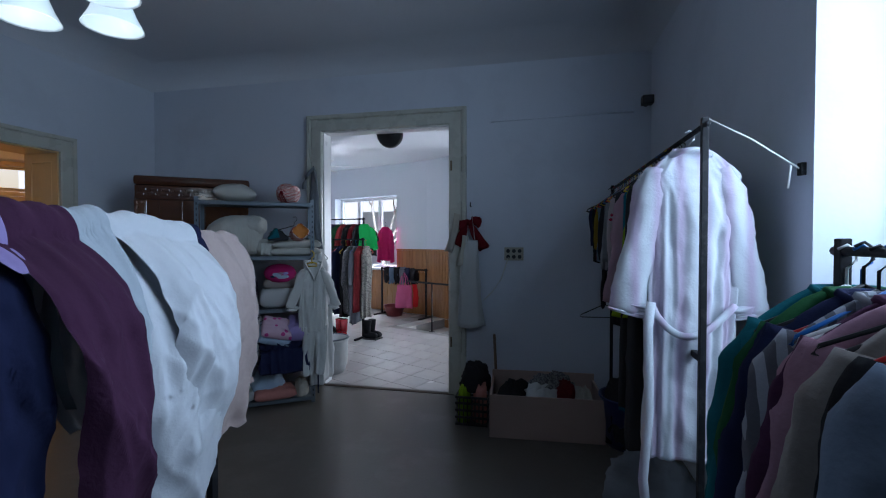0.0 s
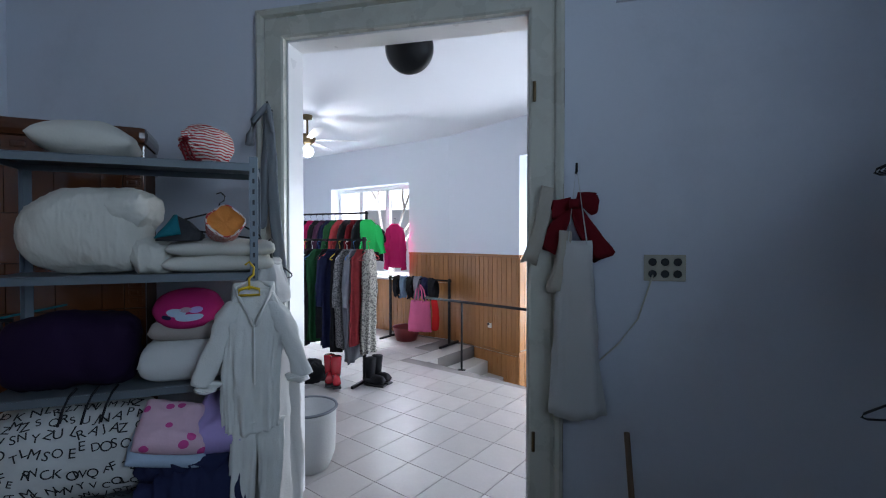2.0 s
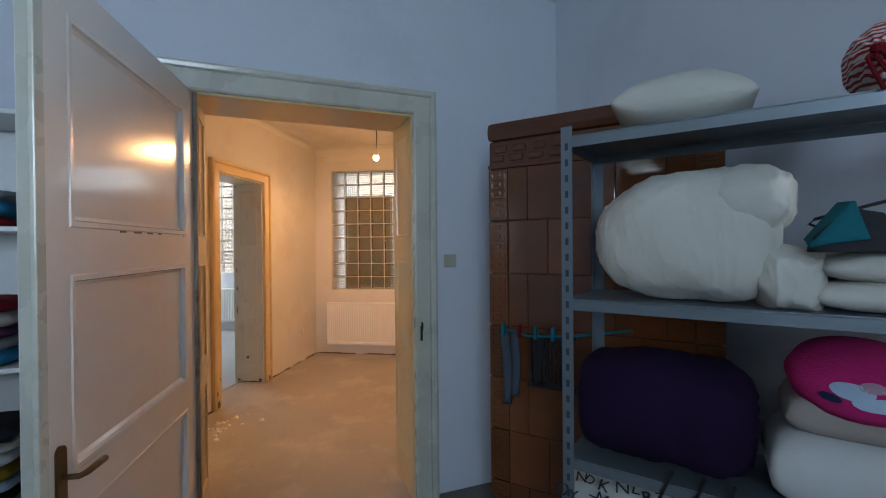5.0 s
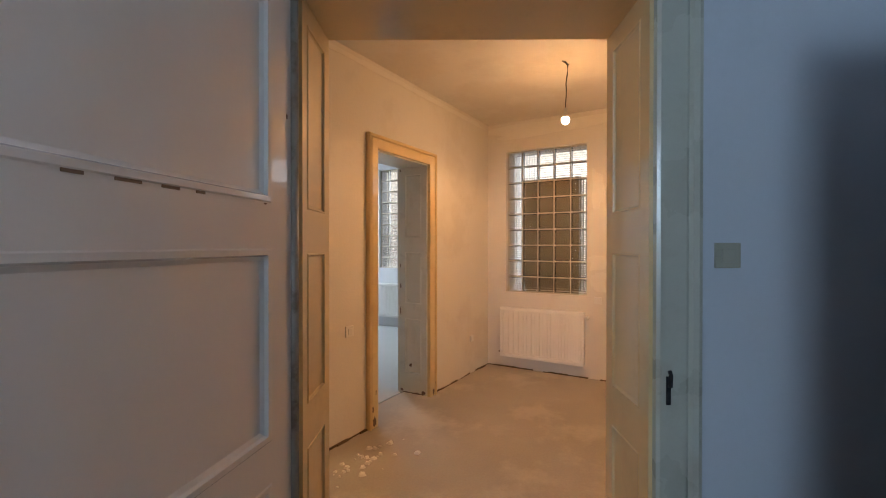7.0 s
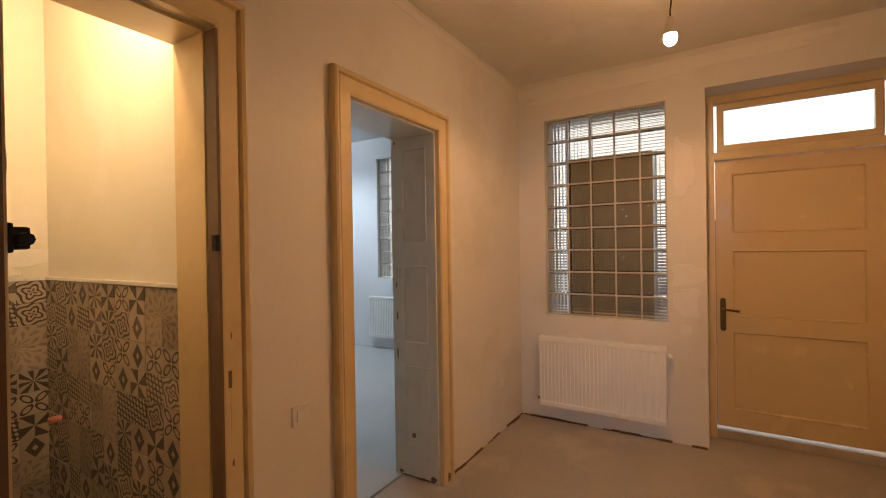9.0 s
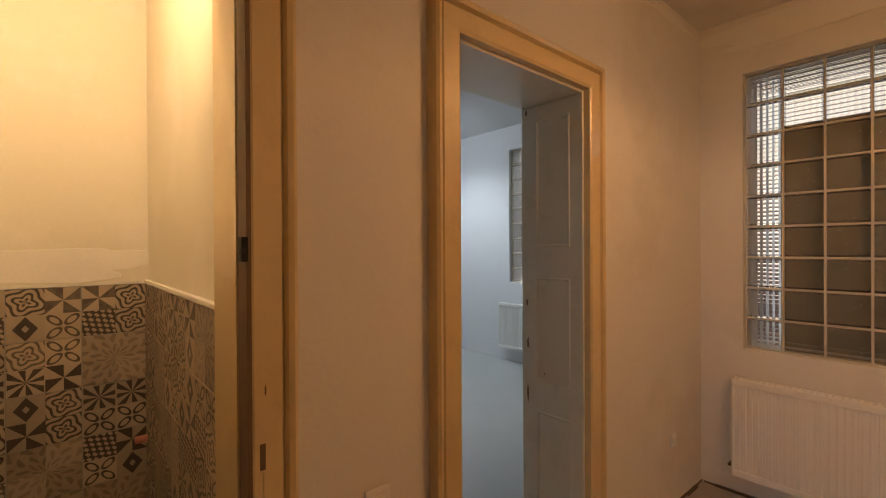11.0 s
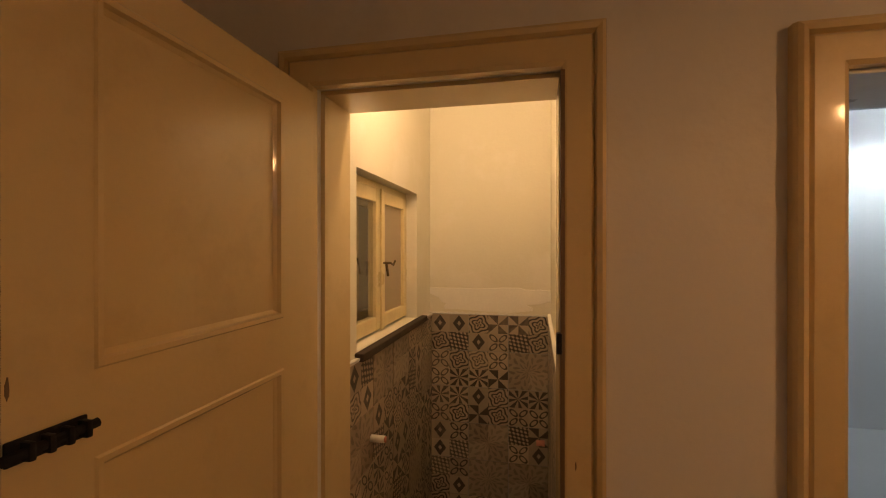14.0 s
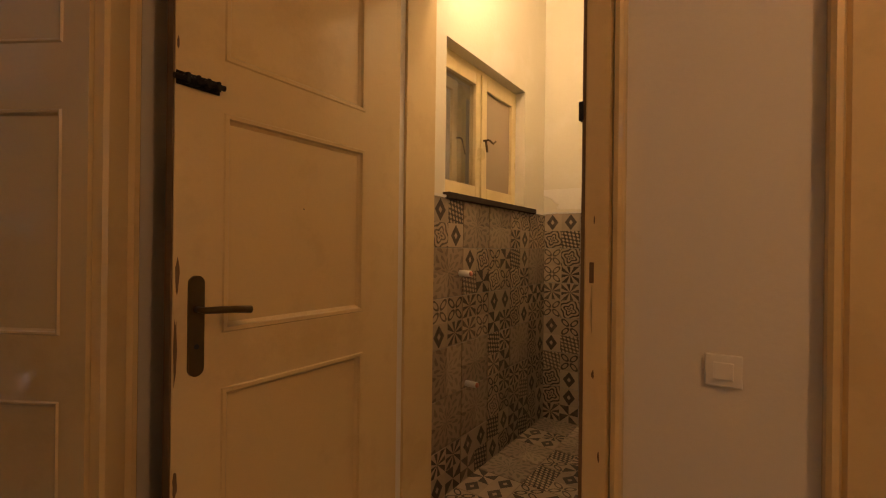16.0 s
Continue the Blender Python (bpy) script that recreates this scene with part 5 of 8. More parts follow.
for k in range(4):
    patch("filler_patch", pose(-8.0 + 0.75 * k, Y_HALL, 3.06, 0, 0, 180), 0.95, 0.05, 10 + k)
patch("filler_patch", pose(-5.23, -2.88, 1.56, 0, 0, 180), 0.78, 0.16, 31, mat("white_toilet_filler", (0.86, 0.83, 0.76), 0.8), "white filler band above the tiles")

# chandelier
ch = thing("chandelier", ROOM @ pose(-0.87, 1.2, H_STOCK), "chandelier with lit frosted bell shades", "chandelier")
bm = fresh()
tube(bm, [(0, 0, 0), (0, 0, -0.95)], 0.012, 10)
lathe(bm, [(0.0, -0.93), (0.05, -0.95), (0.06, -1.0), (0.03, -1.06), (0, -1.08)], 16)
lathe(bm, [(0.06, 0), (0.05, -0.04), (0.0, -0.05)], 16)
part("stem", bm, BRONZE, ch, smooth=True)
for k in range(5):
    a = radians(152 + 72 * k)
    dx, dy = 0.23 * math.cos(a), 0.23 * math.sin(a)
    bm = fresh()
    tube(bm, [(0.04 * math.cos(a), 0.04 * math.sin(a), -1.0), (dx * 0.6, dy * 0.6, -0.93), (dx, dy, -0.98), (dx, dy, -1.06)], 0.007, 8)
    part("arm", bm, BRONZE, ch, smooth=True)
    bm = fresh()
    lathe(bm, [(0.022, -1.06), (0.045, -1.08), (0.062, -1.13), (0.078, -1.17), (0.096, -1.205), (0.099, -1.21), (0.092, -1.205), (0.075, -1.168), (0.055, -1.12)], 24, (dx, dy, 0))
    part("shade", bm, SHADE, ch, smooth=True)

spot = thing("ceiling_spot", pose(-9.087, -4.817, H_BACK), "small round lit ceiling spot in the back room", "ceiling lamp")
bm = fresh()
lathe(bm, [(0.0, -0.012), (0.05, -0.012), (0.06, -0.008), (0.062, 0.0)], 20)
part("rim", bm, PLASTIC_WHITE, spot, smooth=True)
bm = fresh()
lathe(bm, [(0.0, -0.020), (0.04, -0.018), (0.046, -0.0125)], 20)
part("diffuser", bm, LED, spot, "glowing diffuser", True).visible_shadow = False

# ---- textiles ----


def wrinkle(p, seed, scale, amount):
    q = Vector(p) * scale + Vector((seed * 7.13, seed * 3.7, seed * 1.9))
    return noise.noise(q) * amount + noise.noise(q * 2.7) * amount * 0.45


def crease(p, seed, scale, amount, stretch=(1, 1, 1)):
    """Sharp ridges as in crumpled cloth."""
    q = Vector((p[0] * stretch[0], p[1] * stretch[1], p[2] * stretch[2])) * scale + Vector((seed * 5.3, seed * 2.1, seed * 8.7))
    a = 1 - abs(noise.noise(q)) * 2.2
    b = 1 - abs(noise.noise(q * 2.1 + Vector((4.1, 1.7, 9.2)))) * 2.2
    return amount * (max(0.0, a) ** 2.2 + 0.45 * max(0.0, b) ** 2.0 - 0.35)


def bundle_mesh(rows, n, outline, creases):
    """A stuffed bundle: outline(u) gives the ring's middle (x, y, z), half depth, half height and squareness; creases(p, u, a) the relief."""
    bm = fresh()
    rings = []
    for i in range(rows + 1):
        u = i / rows
        cx, cy, cz, hd, hh, sq = outline(u)
        ring = []
        for k in range(n):
            a = 2 * math.pi * k / n
            c, t = math.cos(a), math.sin(a)
            c, t = math.copysign(abs(c) ** sq, c), math.copysign(abs(t) ** sq, t)
            p = Vector((cx, cy + c * hd, cz + t * hh))
            w = creases(p, u, a)
            ring.append(bm.verts.new((p.x + w * (2 * u - 1) * 0.8, p.y + c * w, max(0.0, p.z + t * w))))
        rings.append(ring)
    for a, b in zip(rings, rings[1:]):
        for k in range(n):
            bm.faces.new((a[k], a[(k + 1) % n], b[(k + 1) % n], b[k]))
    bm.faces.new(rings[0]), bm.faces.new(rings[-1][::-1])
    return bm


def cushion(bm, lx, ly, lz, seed=1, power=3.0, nx=26, ny=20, rough=0.02, sag=0.0):
    """A stuffed pillow lx by ly, lz thick, lying with its underside near z = 0."""
    top, low = {}, {}
    for i in range(nx + 1):
        for j in range(ny + 1):
            u, v = 2 * i / nx - 1, 2 * j / ny - 1
            f = max(0.0, 1 - abs(u) ** power) ** 0.5 * max(0.0, 1 - abs(v) ** power) ** 0.5
            pin = 1 - 0.05 * (abs(u * v)) ** 2 - 0.03 * (1 - abs(v)) * (abs(u) > 0.95)
            x, y = u * lx / 2 * pin, v * ly / 2 * pin
            z = lz / 2 * f
            w = wrinkle((x, y, z), seed, 9, rough)
            top[i, j] = bm.verts.new((x + w * 0.4, y + w * 0.3, lz * 0.42 + z * 1.15 + w * f + sag * u))
            low[i, j] = top[i, j] if i in (0, nx) or j in (0, ny) else bm.verts.new((x, y, lz * 0.42 - z * 0.84 + sag * u))
    for i in range(nx):
        for j in range(ny):
            bm.faces.new((top[i, j], top[i + 1, j], top[i + 1, j + 1], top[i, j + 1]))
            q = (low[i, j + 1], low[i + 1, j + 1], low[i + 1, j], low[i, j])
            if len(set(q)) == 4 and set(q) != {top[i, j], top[i + 1, j], top[i + 1, j + 1], top[i, j + 1]}:
                bm.faces.new(q)
    return bm


def roll(bm, length, ry, rz, seed=1, n=36, rows=30, rough=0.02, pinch=0.55):
    """A rolled duvet along x, resting on z = 0, with gathered ends."""
    rings = []
    for i in range(rows + 1):
        u = 2 * i / rows - 1
        f = max(0.02, 1 - abs(u) ** 5) ** pinch
        ring = []
        for k in range(n):
            a = 2 * math.pi * k / n
            c, s = math.cos(a), math.sin(a)
            c, s = math.copysign(abs(c) ** 0.8, c), math.copysign(abs(s) ** 0.8, s)
            p = Vector((u * length / 2, c * ry * f, s * rz * f))
            w = wrinkle((p.x, p.y * 1.0, p.z), seed, 7, rough) + wrinkle((p.x * 1.2, c * 0.10, s * 0.10), seed + 3, 9, rough * 0.9)
            w += rough * 0.55 * abs(u) ** 3 * math.sin(9 * a + 4 * u + seed) + wrinkle((p.x * 2.4, p.y * 3, p.z * 3), seed + 9, 8, rough * 0.35)
            p *= 1 + 0.03 * math.sin(5 * u + a)
            q = Vector((0, c, s)) * w
            ring.append(bm.verts.new((p.x + w * 0.5, p.y + q.y, max(0.0, rz + p.z + q.z))))
        rings.append(ring)
    for a, b in zip(rings, rings[1:]):
        for k in range(n):
            bm.faces.new((a[k], a[(k + 1) % n], b[(k + 1) % n], b[k]))
    bm.faces.new(rings[0]), bm.faces.new(rings[-1][::-1])
    return bm


def heap(bm, lx, ly, lz, seed, n=34, rows=14):
    """A slumped heap of cloth on z = 0."""
    rings = []
    for i in range(rows + 1):
        t = i / rows
        r = math.cos(t * math.pi / 2) ** 0.55
        ring = []
        for k in range(n):
            a = 2 * math.pi * k / n
            w = 1 + wrinkle((math.cos(a), math.sin(a), t * 2), seed, 1.6, 0.28) + wrinkle((math.cos(a) * 3, math.sin(a) * 3, t * 5), seed, 2.2, 0.10)
            ring.append(bm.verts.new((lx / 2 * r * math.cos(a) * w, ly / 2 * r * math.sin(a) * w, max(0, lz * math.sin(t * math.pi / 2) * (0.75 + 0.5 * w - 0.25)))))
        rings.append(ring)
    for a, b in zip(rings, rings[1:]):
        for k in range(n):
            bm.faces.new((a[k], a[(k + 1) % n], b[(k + 1) % n], b[k]))
    bm.faces.new(rings[0][::-1]), bm.faces.new(rings[-1])
    return bm


def body_mesh(w, L, d, flare, seed, shoulder=True, n=38, rows=28, fold=0.018, folds=5, z0=0.0):
    """The hanging body of a garment: x across, y thick, from z0 downwards."""
    bm = fresh()
    ph = [random.Random(seed * 11 + k).uniform(0, 6.3) for k in range(3)]
    rings = []
    for j in range(rows + 1):
        t = (j / rows) ** 1.15
        z = -L * t
        if shoulder:
            s = min(1.0, t * L / 0.11)
            hw = 0.065 + (w / 2 - 0.065) * s ** 0.8
        else:
            hw = w / 2
        hw *= 1 + flare * t
        hd = d / 2 * (0.35 + 0.65 * min(1, t * L / 0.16)) * (1 + 0.25 * flare * t)
        ring = []
        for k in range(n):
            a = 2 * math.pi * k / n
            c, s = math.cos(a), math.sin(a)
            c2, s2 = math.copysign(abs(c) ** 0.75, c), math.copysign(abs(s) ** 0.75, s)
            f = fold * min(1, t * 2.2) * (math.sin(folds * a + ph[0] + 1.3 * math.sin(2.2 * t + ph[1])) + 0.5 * math.sin((folds * 2 + 1) * a + ph[2] + 2 * t))
            f += wrinkle((c * 2.4, s * 2.4, z * 0.45), seed + 7, 1.5, fold * 1.7) * min(1, t * 2.5)
            wv = wrinkle((c * hw * 3, s * 0.5, z * 1.6), seed, 2.6, 0.014) + wrinkle((c * hw * 6 + z, s * 0.5, z * 3 - c * hw), seed + 4, 4.1, 0.007) + crease((c * hw * 2.2 + 0.15 * z, s * 0.4, z * 0.35), seed + 2, 6, 0.007) * min(1, t * 4)
            ring.append(bm.verts.new((c2 * hw + c * (f + wv) * 0.6 + 0.012 * math.sin(3 * t + ph[1]), s2 * hd + s2 * (f + wv), z0 + z + 0.012 * math.sin(2 * a + ph[2]) * t)))
        rings.append(ring)
    for a, b in zip(rings, rings[1:]):
        for k in range(n):
            bm.faces.new((a[k], a[(k + 1) % n], b[(k + 1) % n], b[k]))
    bm.faces.new(rings[0][::-1])
    bm.faces.new(rings[-1])
    return bm


def sleeve_mesh(side, w, L, seed, r0=0.075, r1=0.05, out=0.10, d=0.5):
    bm = fresh()
    rings, n, rows = [], 22, 30
    ph = random.Random(seed * 3 + side).uniform(0, 6)
    for j in range(rows + 1):
        t = j / rows
        x = side * (w / 2 - 0.06 + (0.06 + out) * t ** 0.85)
        z = -0.085 - L * t
        r = (r0 + (r1 - r0) * t) * (0.62 + 0.38 * min(1, t / 0.18)) + 0.005 * math.sin(9 * t + ph)
        ring = []
        for k in range(n):
            a = 2 * math.pi * k / n
            rr = r * (1 + 0.10 * math.sin(3 * a + 5 * t + ph) + 0.6 * wrinkle((math.cos(a), math.sin(a), t * 5), seed, 1.7, 0.20) + 0.05 * math.sin(2 * a + 23 * t + ph) * (1 - t) + crease((0.22 * math.cos(a), 0.22 * math.sin(a), t * L * 0.7), seed + 6, 7, 0.11))
            ring.append(bm.verts.new((x + rr * math.cos(a), rr * d * math.sin(a), z + side * rr * 0.25 * math.cos(a))))
        rings.append(ring)
    for a, b in zip(rings, rings[1:]):
        for k in range(n):
            bm.faces.new((a[k], a[(k + 1) % n], b[(k + 1) % n], b[k]))
    bm.faces.new(rings[0][::-1]), bm.faces.new(rings[-1])
    return bm


HANGERS = {}


def hanger(m, color, label):
    """A wire-thin plastic clothes hanger; the hook's top is 0.09 above the shoulders at z = 0."""
    if color not in HANGERS:
        mt = mat(label.replace(" ", "_"), color, 0.35, bump=0, vary=0.05)
        bm = fresh()
        tube(bm, [(0.0, 0, 0.0), (0, 0, 0.045), (0.018, 0, 0.062), (0.02, 0, 0.085), (0.0, 0, 0.1), (-0.018, 0, 0.09)], 0.0035, 6)
        tube(bm, [(0, 0, 0.005), (0.2, 0, -0.09), (0.21, 0, -0.105), (0.19, 0, -0.112), (-0.19, 0, -0.112), (-0.21, 0, -0.105), (-0.2, 0, -0.09), (0, 0, 0.005)], 0.0045, 6)
        mt.node_tree.nodes["Principled BSDF"].inputs["Specular IOR Level"].default_value = 0.25
        HANGERS[color] = finish(bm, "clothes_hanger", mt, True)
    ob = new("clothes_hanger", HANGERS[color])
    ob.matrix_basis = m
    return tagged(ob, label, "hanger", "clothes hangers")


def garment(name, m, material, label, w=0.42, L=0.65, d=0.10, flare=0.08, sleeve=0.0, seed=1, hang=((0.02, 0.02, 0.022), "black plastic clothes hanger"), group="", category="clothing", fold=0.018, folds=5, out=0.05):
    t = thing(name, m, label, category, group)
    part("body", body_mesh(w, L, d, flare, seed, fold=fold, folds=folds), material, t, smooth=True)
    bm = fresh()
    tube(bm, [(0.068 * math.cos(a), 0.03 * math.sin(a), -0.004 - 0.02 * max(0, -math.sin(a))) for a in [2 * math.pi * k / 14 for k in range(15)]], 0.011, 6)
    part("collar", bm, material, t, smooth=True)
    if sleeve:
        for s in (-1, 1):
            part("sleeve", sleeve_mesh(s, w, sleeve, seed, out=out, d=min(0.9, 0.35 + 3 * d)), material, t, smooth=True)
    if hang:
        hanger(m, *hang)
    return t


H_BLACK = ((0.02, 0.02, 0.022), "black plastic clothes hanger")
H_WHITE = ((0.75, 0.75, 0.75), "white plastic clothes hanger")
H_RED = ((0.45, 0.02, 0.02), "red plastic clothes hanger")
H_BLUE = ((0.02, 0.14, 0.45), "blue plastic clothes hanger")
H_YELL = ((0.70, 0.50, 0.02), "yellow plastic clothes hanger")
H_GREEN = ((0.02, 0.30, 0.08), "green plastic clothes hanger")


def clothes_rack(name, m, length, height, label, low=None, feet=True, r=0.016):
    """A rack of black square tube along x from 0 to length."""
    t = thing(name, m, label, "clothes rack")
    part("rail", tube(fresh(), [(-0.03, 0, height), (length + 0.03, 0, height)], r * 0.9, 10), IRON, t, smooth=True)
    for x in (0, length):
        part("post", box(fresh(), x - r, x + r, -r, r, 0.012, height + 0.03, 0.003), IRON, t)
        if feet:
            part("foot", box(fresh(), x - r, x + r, -0.26, 0.26, 0.0, 0.03, 0.003), IRON, t)
    if low:
        part("lower_bar", box(fresh(), 0, length, -0.012, 0.012, low - 0.014, low + 0.014, 0.003), IRON, t)
    return t


# things on the metal shelf; local x along its front, y into it
SH = ROOM @ pose(-2.285, 3.455, 0, 0, 0, 33.2)
solid("pillow", cushion(fresh(), 0.385, 0.30, 0.175, 3, 2.2, 44, 34, 0.012), C_CREAM, SH @ pose(0.318, 0.17, SHZ[4], 0, 3, 4), "plump off white pillow lying on the metal shelf", "pillow", smooth=True)
bag = thing("drawstring_bag", SH @ pose(0.80, 0.15, SHZ[4], 0, 0, -25), "red and white striped cotton pouch tied shut", "pouch")
part("body", bundle_mesh(44, 44, lambda u: (-0.15 + 0.27 * u, 0.0, 0.095, (0.012 + 0.088 * min(1, u * 2.6) ** 0.6) * (1 - max(0, u - 0.8) * 1.6), (0.012 + 0.085 * min(1, u * 2.6) ** 0.6) * (1 - max(0, u - 0.8) * 1.6), 0.92),
                         lambda p, u, a: 0.006 * math.sin(11 * a) * max(0, 1 - u * 2.2) + wrinkle(p, 4, 14, 0.008)), C_STRIPED, bag, smooth=True, m=pose(0, 0, 0, 0, 0, 90))
bm = fresh()
for k in range(3):
    tube(bm, [(0, -0.145, 0.095), (0.015 * (k - 1), -0.165, 0.075), (0.03 * (k - 1) + 0.03, -0.172, 0.035 - 0.02 * k), (0.035 * (k - 1) + 0.05, -0.17, -0.005)], 0.005, 6)
lathe(bm, [(0.0, -0.012), (0.014, -0.008), (0.016, 0.0), (0.014, 0.008), (0.0, 0.012)], 12, (0, -0.150, 0.095))
part("ribbon", bm, C_RED, bag, "dark red ribbon")
duvet = thing("rolled_duvet", SH @ pose(0.325, 0.17, SHZ[3], 0, 0, -2), "thick white duvet rolled up on the shelf", "duvet")
rise = lambda u: (1 - abs(2 * u - 1) ** (2.4 if u < 0.5 else 5.0)) ** 0.55
part("roll", bundle_mesh(110, 110, lambda u: (-0.255 + 0.50 * u, 0.0, 0.188 + 0.014 * u, 0.02 + 0.165 * rise(u), 0.02 + (0.162 + 0.018 * u) * rise(u), 0.80),
                         lambda p, u, a: crease(p, 7, 8.0, 0.007, (0.5, 1.2, 1.2)) * (0.3 + 0.7 * max(0, math.sin(a))) + wrinkle(p, 7, 5, 0.014) + crease(p, 9, 22.0, 0.0025, (1.6, 1, 0.6))), C_CREAM, duvet, smooth=True)
part("folded_edge", bundle_mesh(70, 80, lambda u: (0.06 + 0.215 * u, -0.01, 0.285 + 0.005 * u, 0.02 + 0.150 * (1 - abs(2 * u - 1) ** 3) ** 0.5, 0.015 + 0.080 * (1 - abs(2 * u - 1) ** 3) ** 0.5, 0.82),
                                lambda p, u, a: crease(p, 17, 12.0, 0.008, (0.8, 0.7, 1.2)) + wrinkle(p, 18, 8, 0.010)), C_CREAM, duvet, smooth=True)
part("loose_end", bundle_mesh(60, 70, lambda u: (0.17 + 0.165 * u, -0.015, 0.085 - 0.02 * u, 0.02 + 0.125 * (1 - abs(2 * u - 1) ** 3) ** 0.5, 0.02 + (0.085 - 0.03 * u) * (1 - abs(2 * u - 1) ** 3) ** 0.5, 0.85),
                              lambda p, u, a: crease(p, 27, 10.0, 0.011, (1.3, 0.6, 1)) + wrinkle(p, 28, 8, 0.012)), C_CREAM, duvet, smooth=True)
for k, (dx, sc) in enumerate(((0.0, 1.0), (0.008, 0.97))):
    solid("folded_blanket", cushion(fresh(), 0.50 * sc, 0.36, 0.085, 20 + k, 5, 40, 26, rough=0.020), C_CREAM, SH @ pose(0.865 + dx, 0.19, SHZ[3] + 0.072 * k, 0, 0, 2 * k), "white folded blanket on the metal shelf", "blanket", "folded white blankets", smooth=True)
pouch = thing("fabric_basket", SH @ pose(0.895, -0.02, SHZ[3] + 0.225, 74, 0, 14) @ Matrix.Scale(0.88, 4), "striped cloth basket with an orange lining on folded blankets", "basket")


def squashed(prof, seed, closed, n=40):
    """Rings of slack cloth round the z axis, four-cornered towards the rim."""
    bm = fresh()
    rings = []
    for r, z, four in prof:
        ring = []
        for k in range(n):
            a = 2 * math.pi * k / n
            q = r * (1 + four * math.cos(4 * a)) * (1 + wrinkle((math.cos(a) * 2, math.sin(a) * 2, z * 14), seed, 1.3, 0.10))
            ring.append(bm.verts.new((q * math.cos(a), q * math.sin(a) * 0.92, z + 0.5 * wrinkle((math.cos(a), math.sin(a), z), seed + 3, 2.0, 0.012))))
        rings.append(ring)
    for p, q in zip(rings, rings[1:]):
        for k in range(n):
            bm.faces.new((p[k], p[(k + 1) % n], q[(k + 1) % n], q[k]))
    bm.faces.new(rings[0] if closed == 0 else rings[-1])
    return bm


part("outside", squashed([(0.055, -0.11, 0.0), (0.078, -0.10, 0.0), (0.088, -0.04, 0.0), (0.088, 0.02, 0.02), (0.093, 0.045, 0.05), (0.090, 0.056, 0.07), (0.082, 0.056, 0.09)], 61, 0), C_STRIPED, pouch, smooth=True)
part("lining", squashed([(0.083, 0.056, 0.09), (0.074, 0.030, 0.09), (0.05, 0.018, 0.05), (0.01, 0.014, 0.0)], 62, 1), C_ORANGE, pouch, "orange lining", smooth=True)
cap = thing("cloth_cap", SH @ pose(0.705, 0.05, SHZ[3] + 0.150, 0, 0, 6), "small folded teal and dark grey cloth cap on blankets", "cap")
bm = fresh()
ring_a = [bm.verts.new(p) for p in ((-0.095, -0.05, 0.0), (0.075, -0.075, 0.0), (0.10, 0.03, 0.0), (-0.085, 0.045, 0.0))]
ring_b = [bm.verts.new(p) for p in ((-0.085, -0.045, 0.035), (0.085, -0.07, 0.025), (0.095, 0.03, 0.03), (-0.08, 0.04, 0.04))]
ring_c = [bm.verts.new(p) for p in ((-0.02, -0.02, 0.105), (0.035, -0.035, 0.085), (0.035, 0.01, 0.09), (-0.015, 0.02, 0.11))]
for p, q in ((ring_a, ring_b), (ring_b, ring_c)):
    for k in range(4):
        bm.faces.new((p[k], p[(k + 1) % 4], q[(k + 1) % 4], q[k]))
bm.faces.new(ring_a[::-1]), bm.faces.new(ring_c)
bmesh.ops.subdivide_edges(bm, edges=bm.edges, cuts=3, use_grid_fill=True, smooth=0.6)
for v in bm.verts:
    v.co += Vector((1, 1, 0.6)) * wrinkle(v.co, 33, 22, 0.008)
part("brim", bm, C_COAT, cap, "dark grey cloth", smooth=True)
bm = fresh()
tip = [bm.verts.new(p) for p in ((-0.10, -0.052, 0.012), (0.005, -0.072, 0.03), (-0.012, -0.034, 0.118), (-0.092, 0.05, 0.03), (-0.03, 0.03, 0.12))]
bm.faces.new((tip[0], tip[1], tip[2])), bm.faces.new((tip[0], tip[2], tip[4], tip[3]))
bmesh.ops.subdivide_edges(bm, edges=bm.edges, cuts=3, use_grid_fill=True)
bmesh.ops.solidify(bm, geom=bm.faces[:], thickness=0.006)
part("crown", bm, C_TEAL, cap, "teal cloth side", smooth=True)
hanger(SH @ pose(0.85, 0.15, SHZ[3] + 0.29, 20, 8, 4), *H_BLACK)
sleepbag = thing("rolled_sleeping_bag", SH @ pose(0.26, 0.18, SHZ[2], 0, 0, 0), "dark purple rolled sleeping bag on the shelf", "sleeping bag")
part("roll", roll(fresh(), 0.50, 0.175, 0.165, 14, 40, 36, 0.012, 0.22), C_PURPLE, sleepbag, smooth=True)
bm = fresh()
for x in (0.05, 0.13, 0.20):
    tube(bm, [(x, -0.14, 0.02), (x - 0.01, -0.19, 0.0), (x - 0.03, -0.195, -0.05), (x - 0.05, -0.19, -0.12)], 0.005, 6)
part("strap", bm, C_BLACK, sleepbag, "thin black straps hanging over the board")
solid("white_cushion", cushion(fresh(), 0.40, 0.34, 0.20, 16, 5, rough=0.015), C_WHITE, SH @ pose(0.72, 0.18, SHZ[2], 0, 0, 1), "white square cushion on the metal shelf", "cushion", smooth=True)
solid("grey_cushion", cushion(fresh(), 0.34, 0.32, 0.11, 17, 5, rough=0.012), C_TAUPE, SH @ pose(0.73, 0.19, SHZ[2] + 0.185), "grey beige cushion stacked on a white one", "cushion", smooth=True)
pk = thing("round_plush_cushion", SH @ pose(0.72, 0.16, SHZ[2] + 0.285, 22, 0, 3), "bright pink round plush cushion on the stack", "cushion")
bm = fresh()
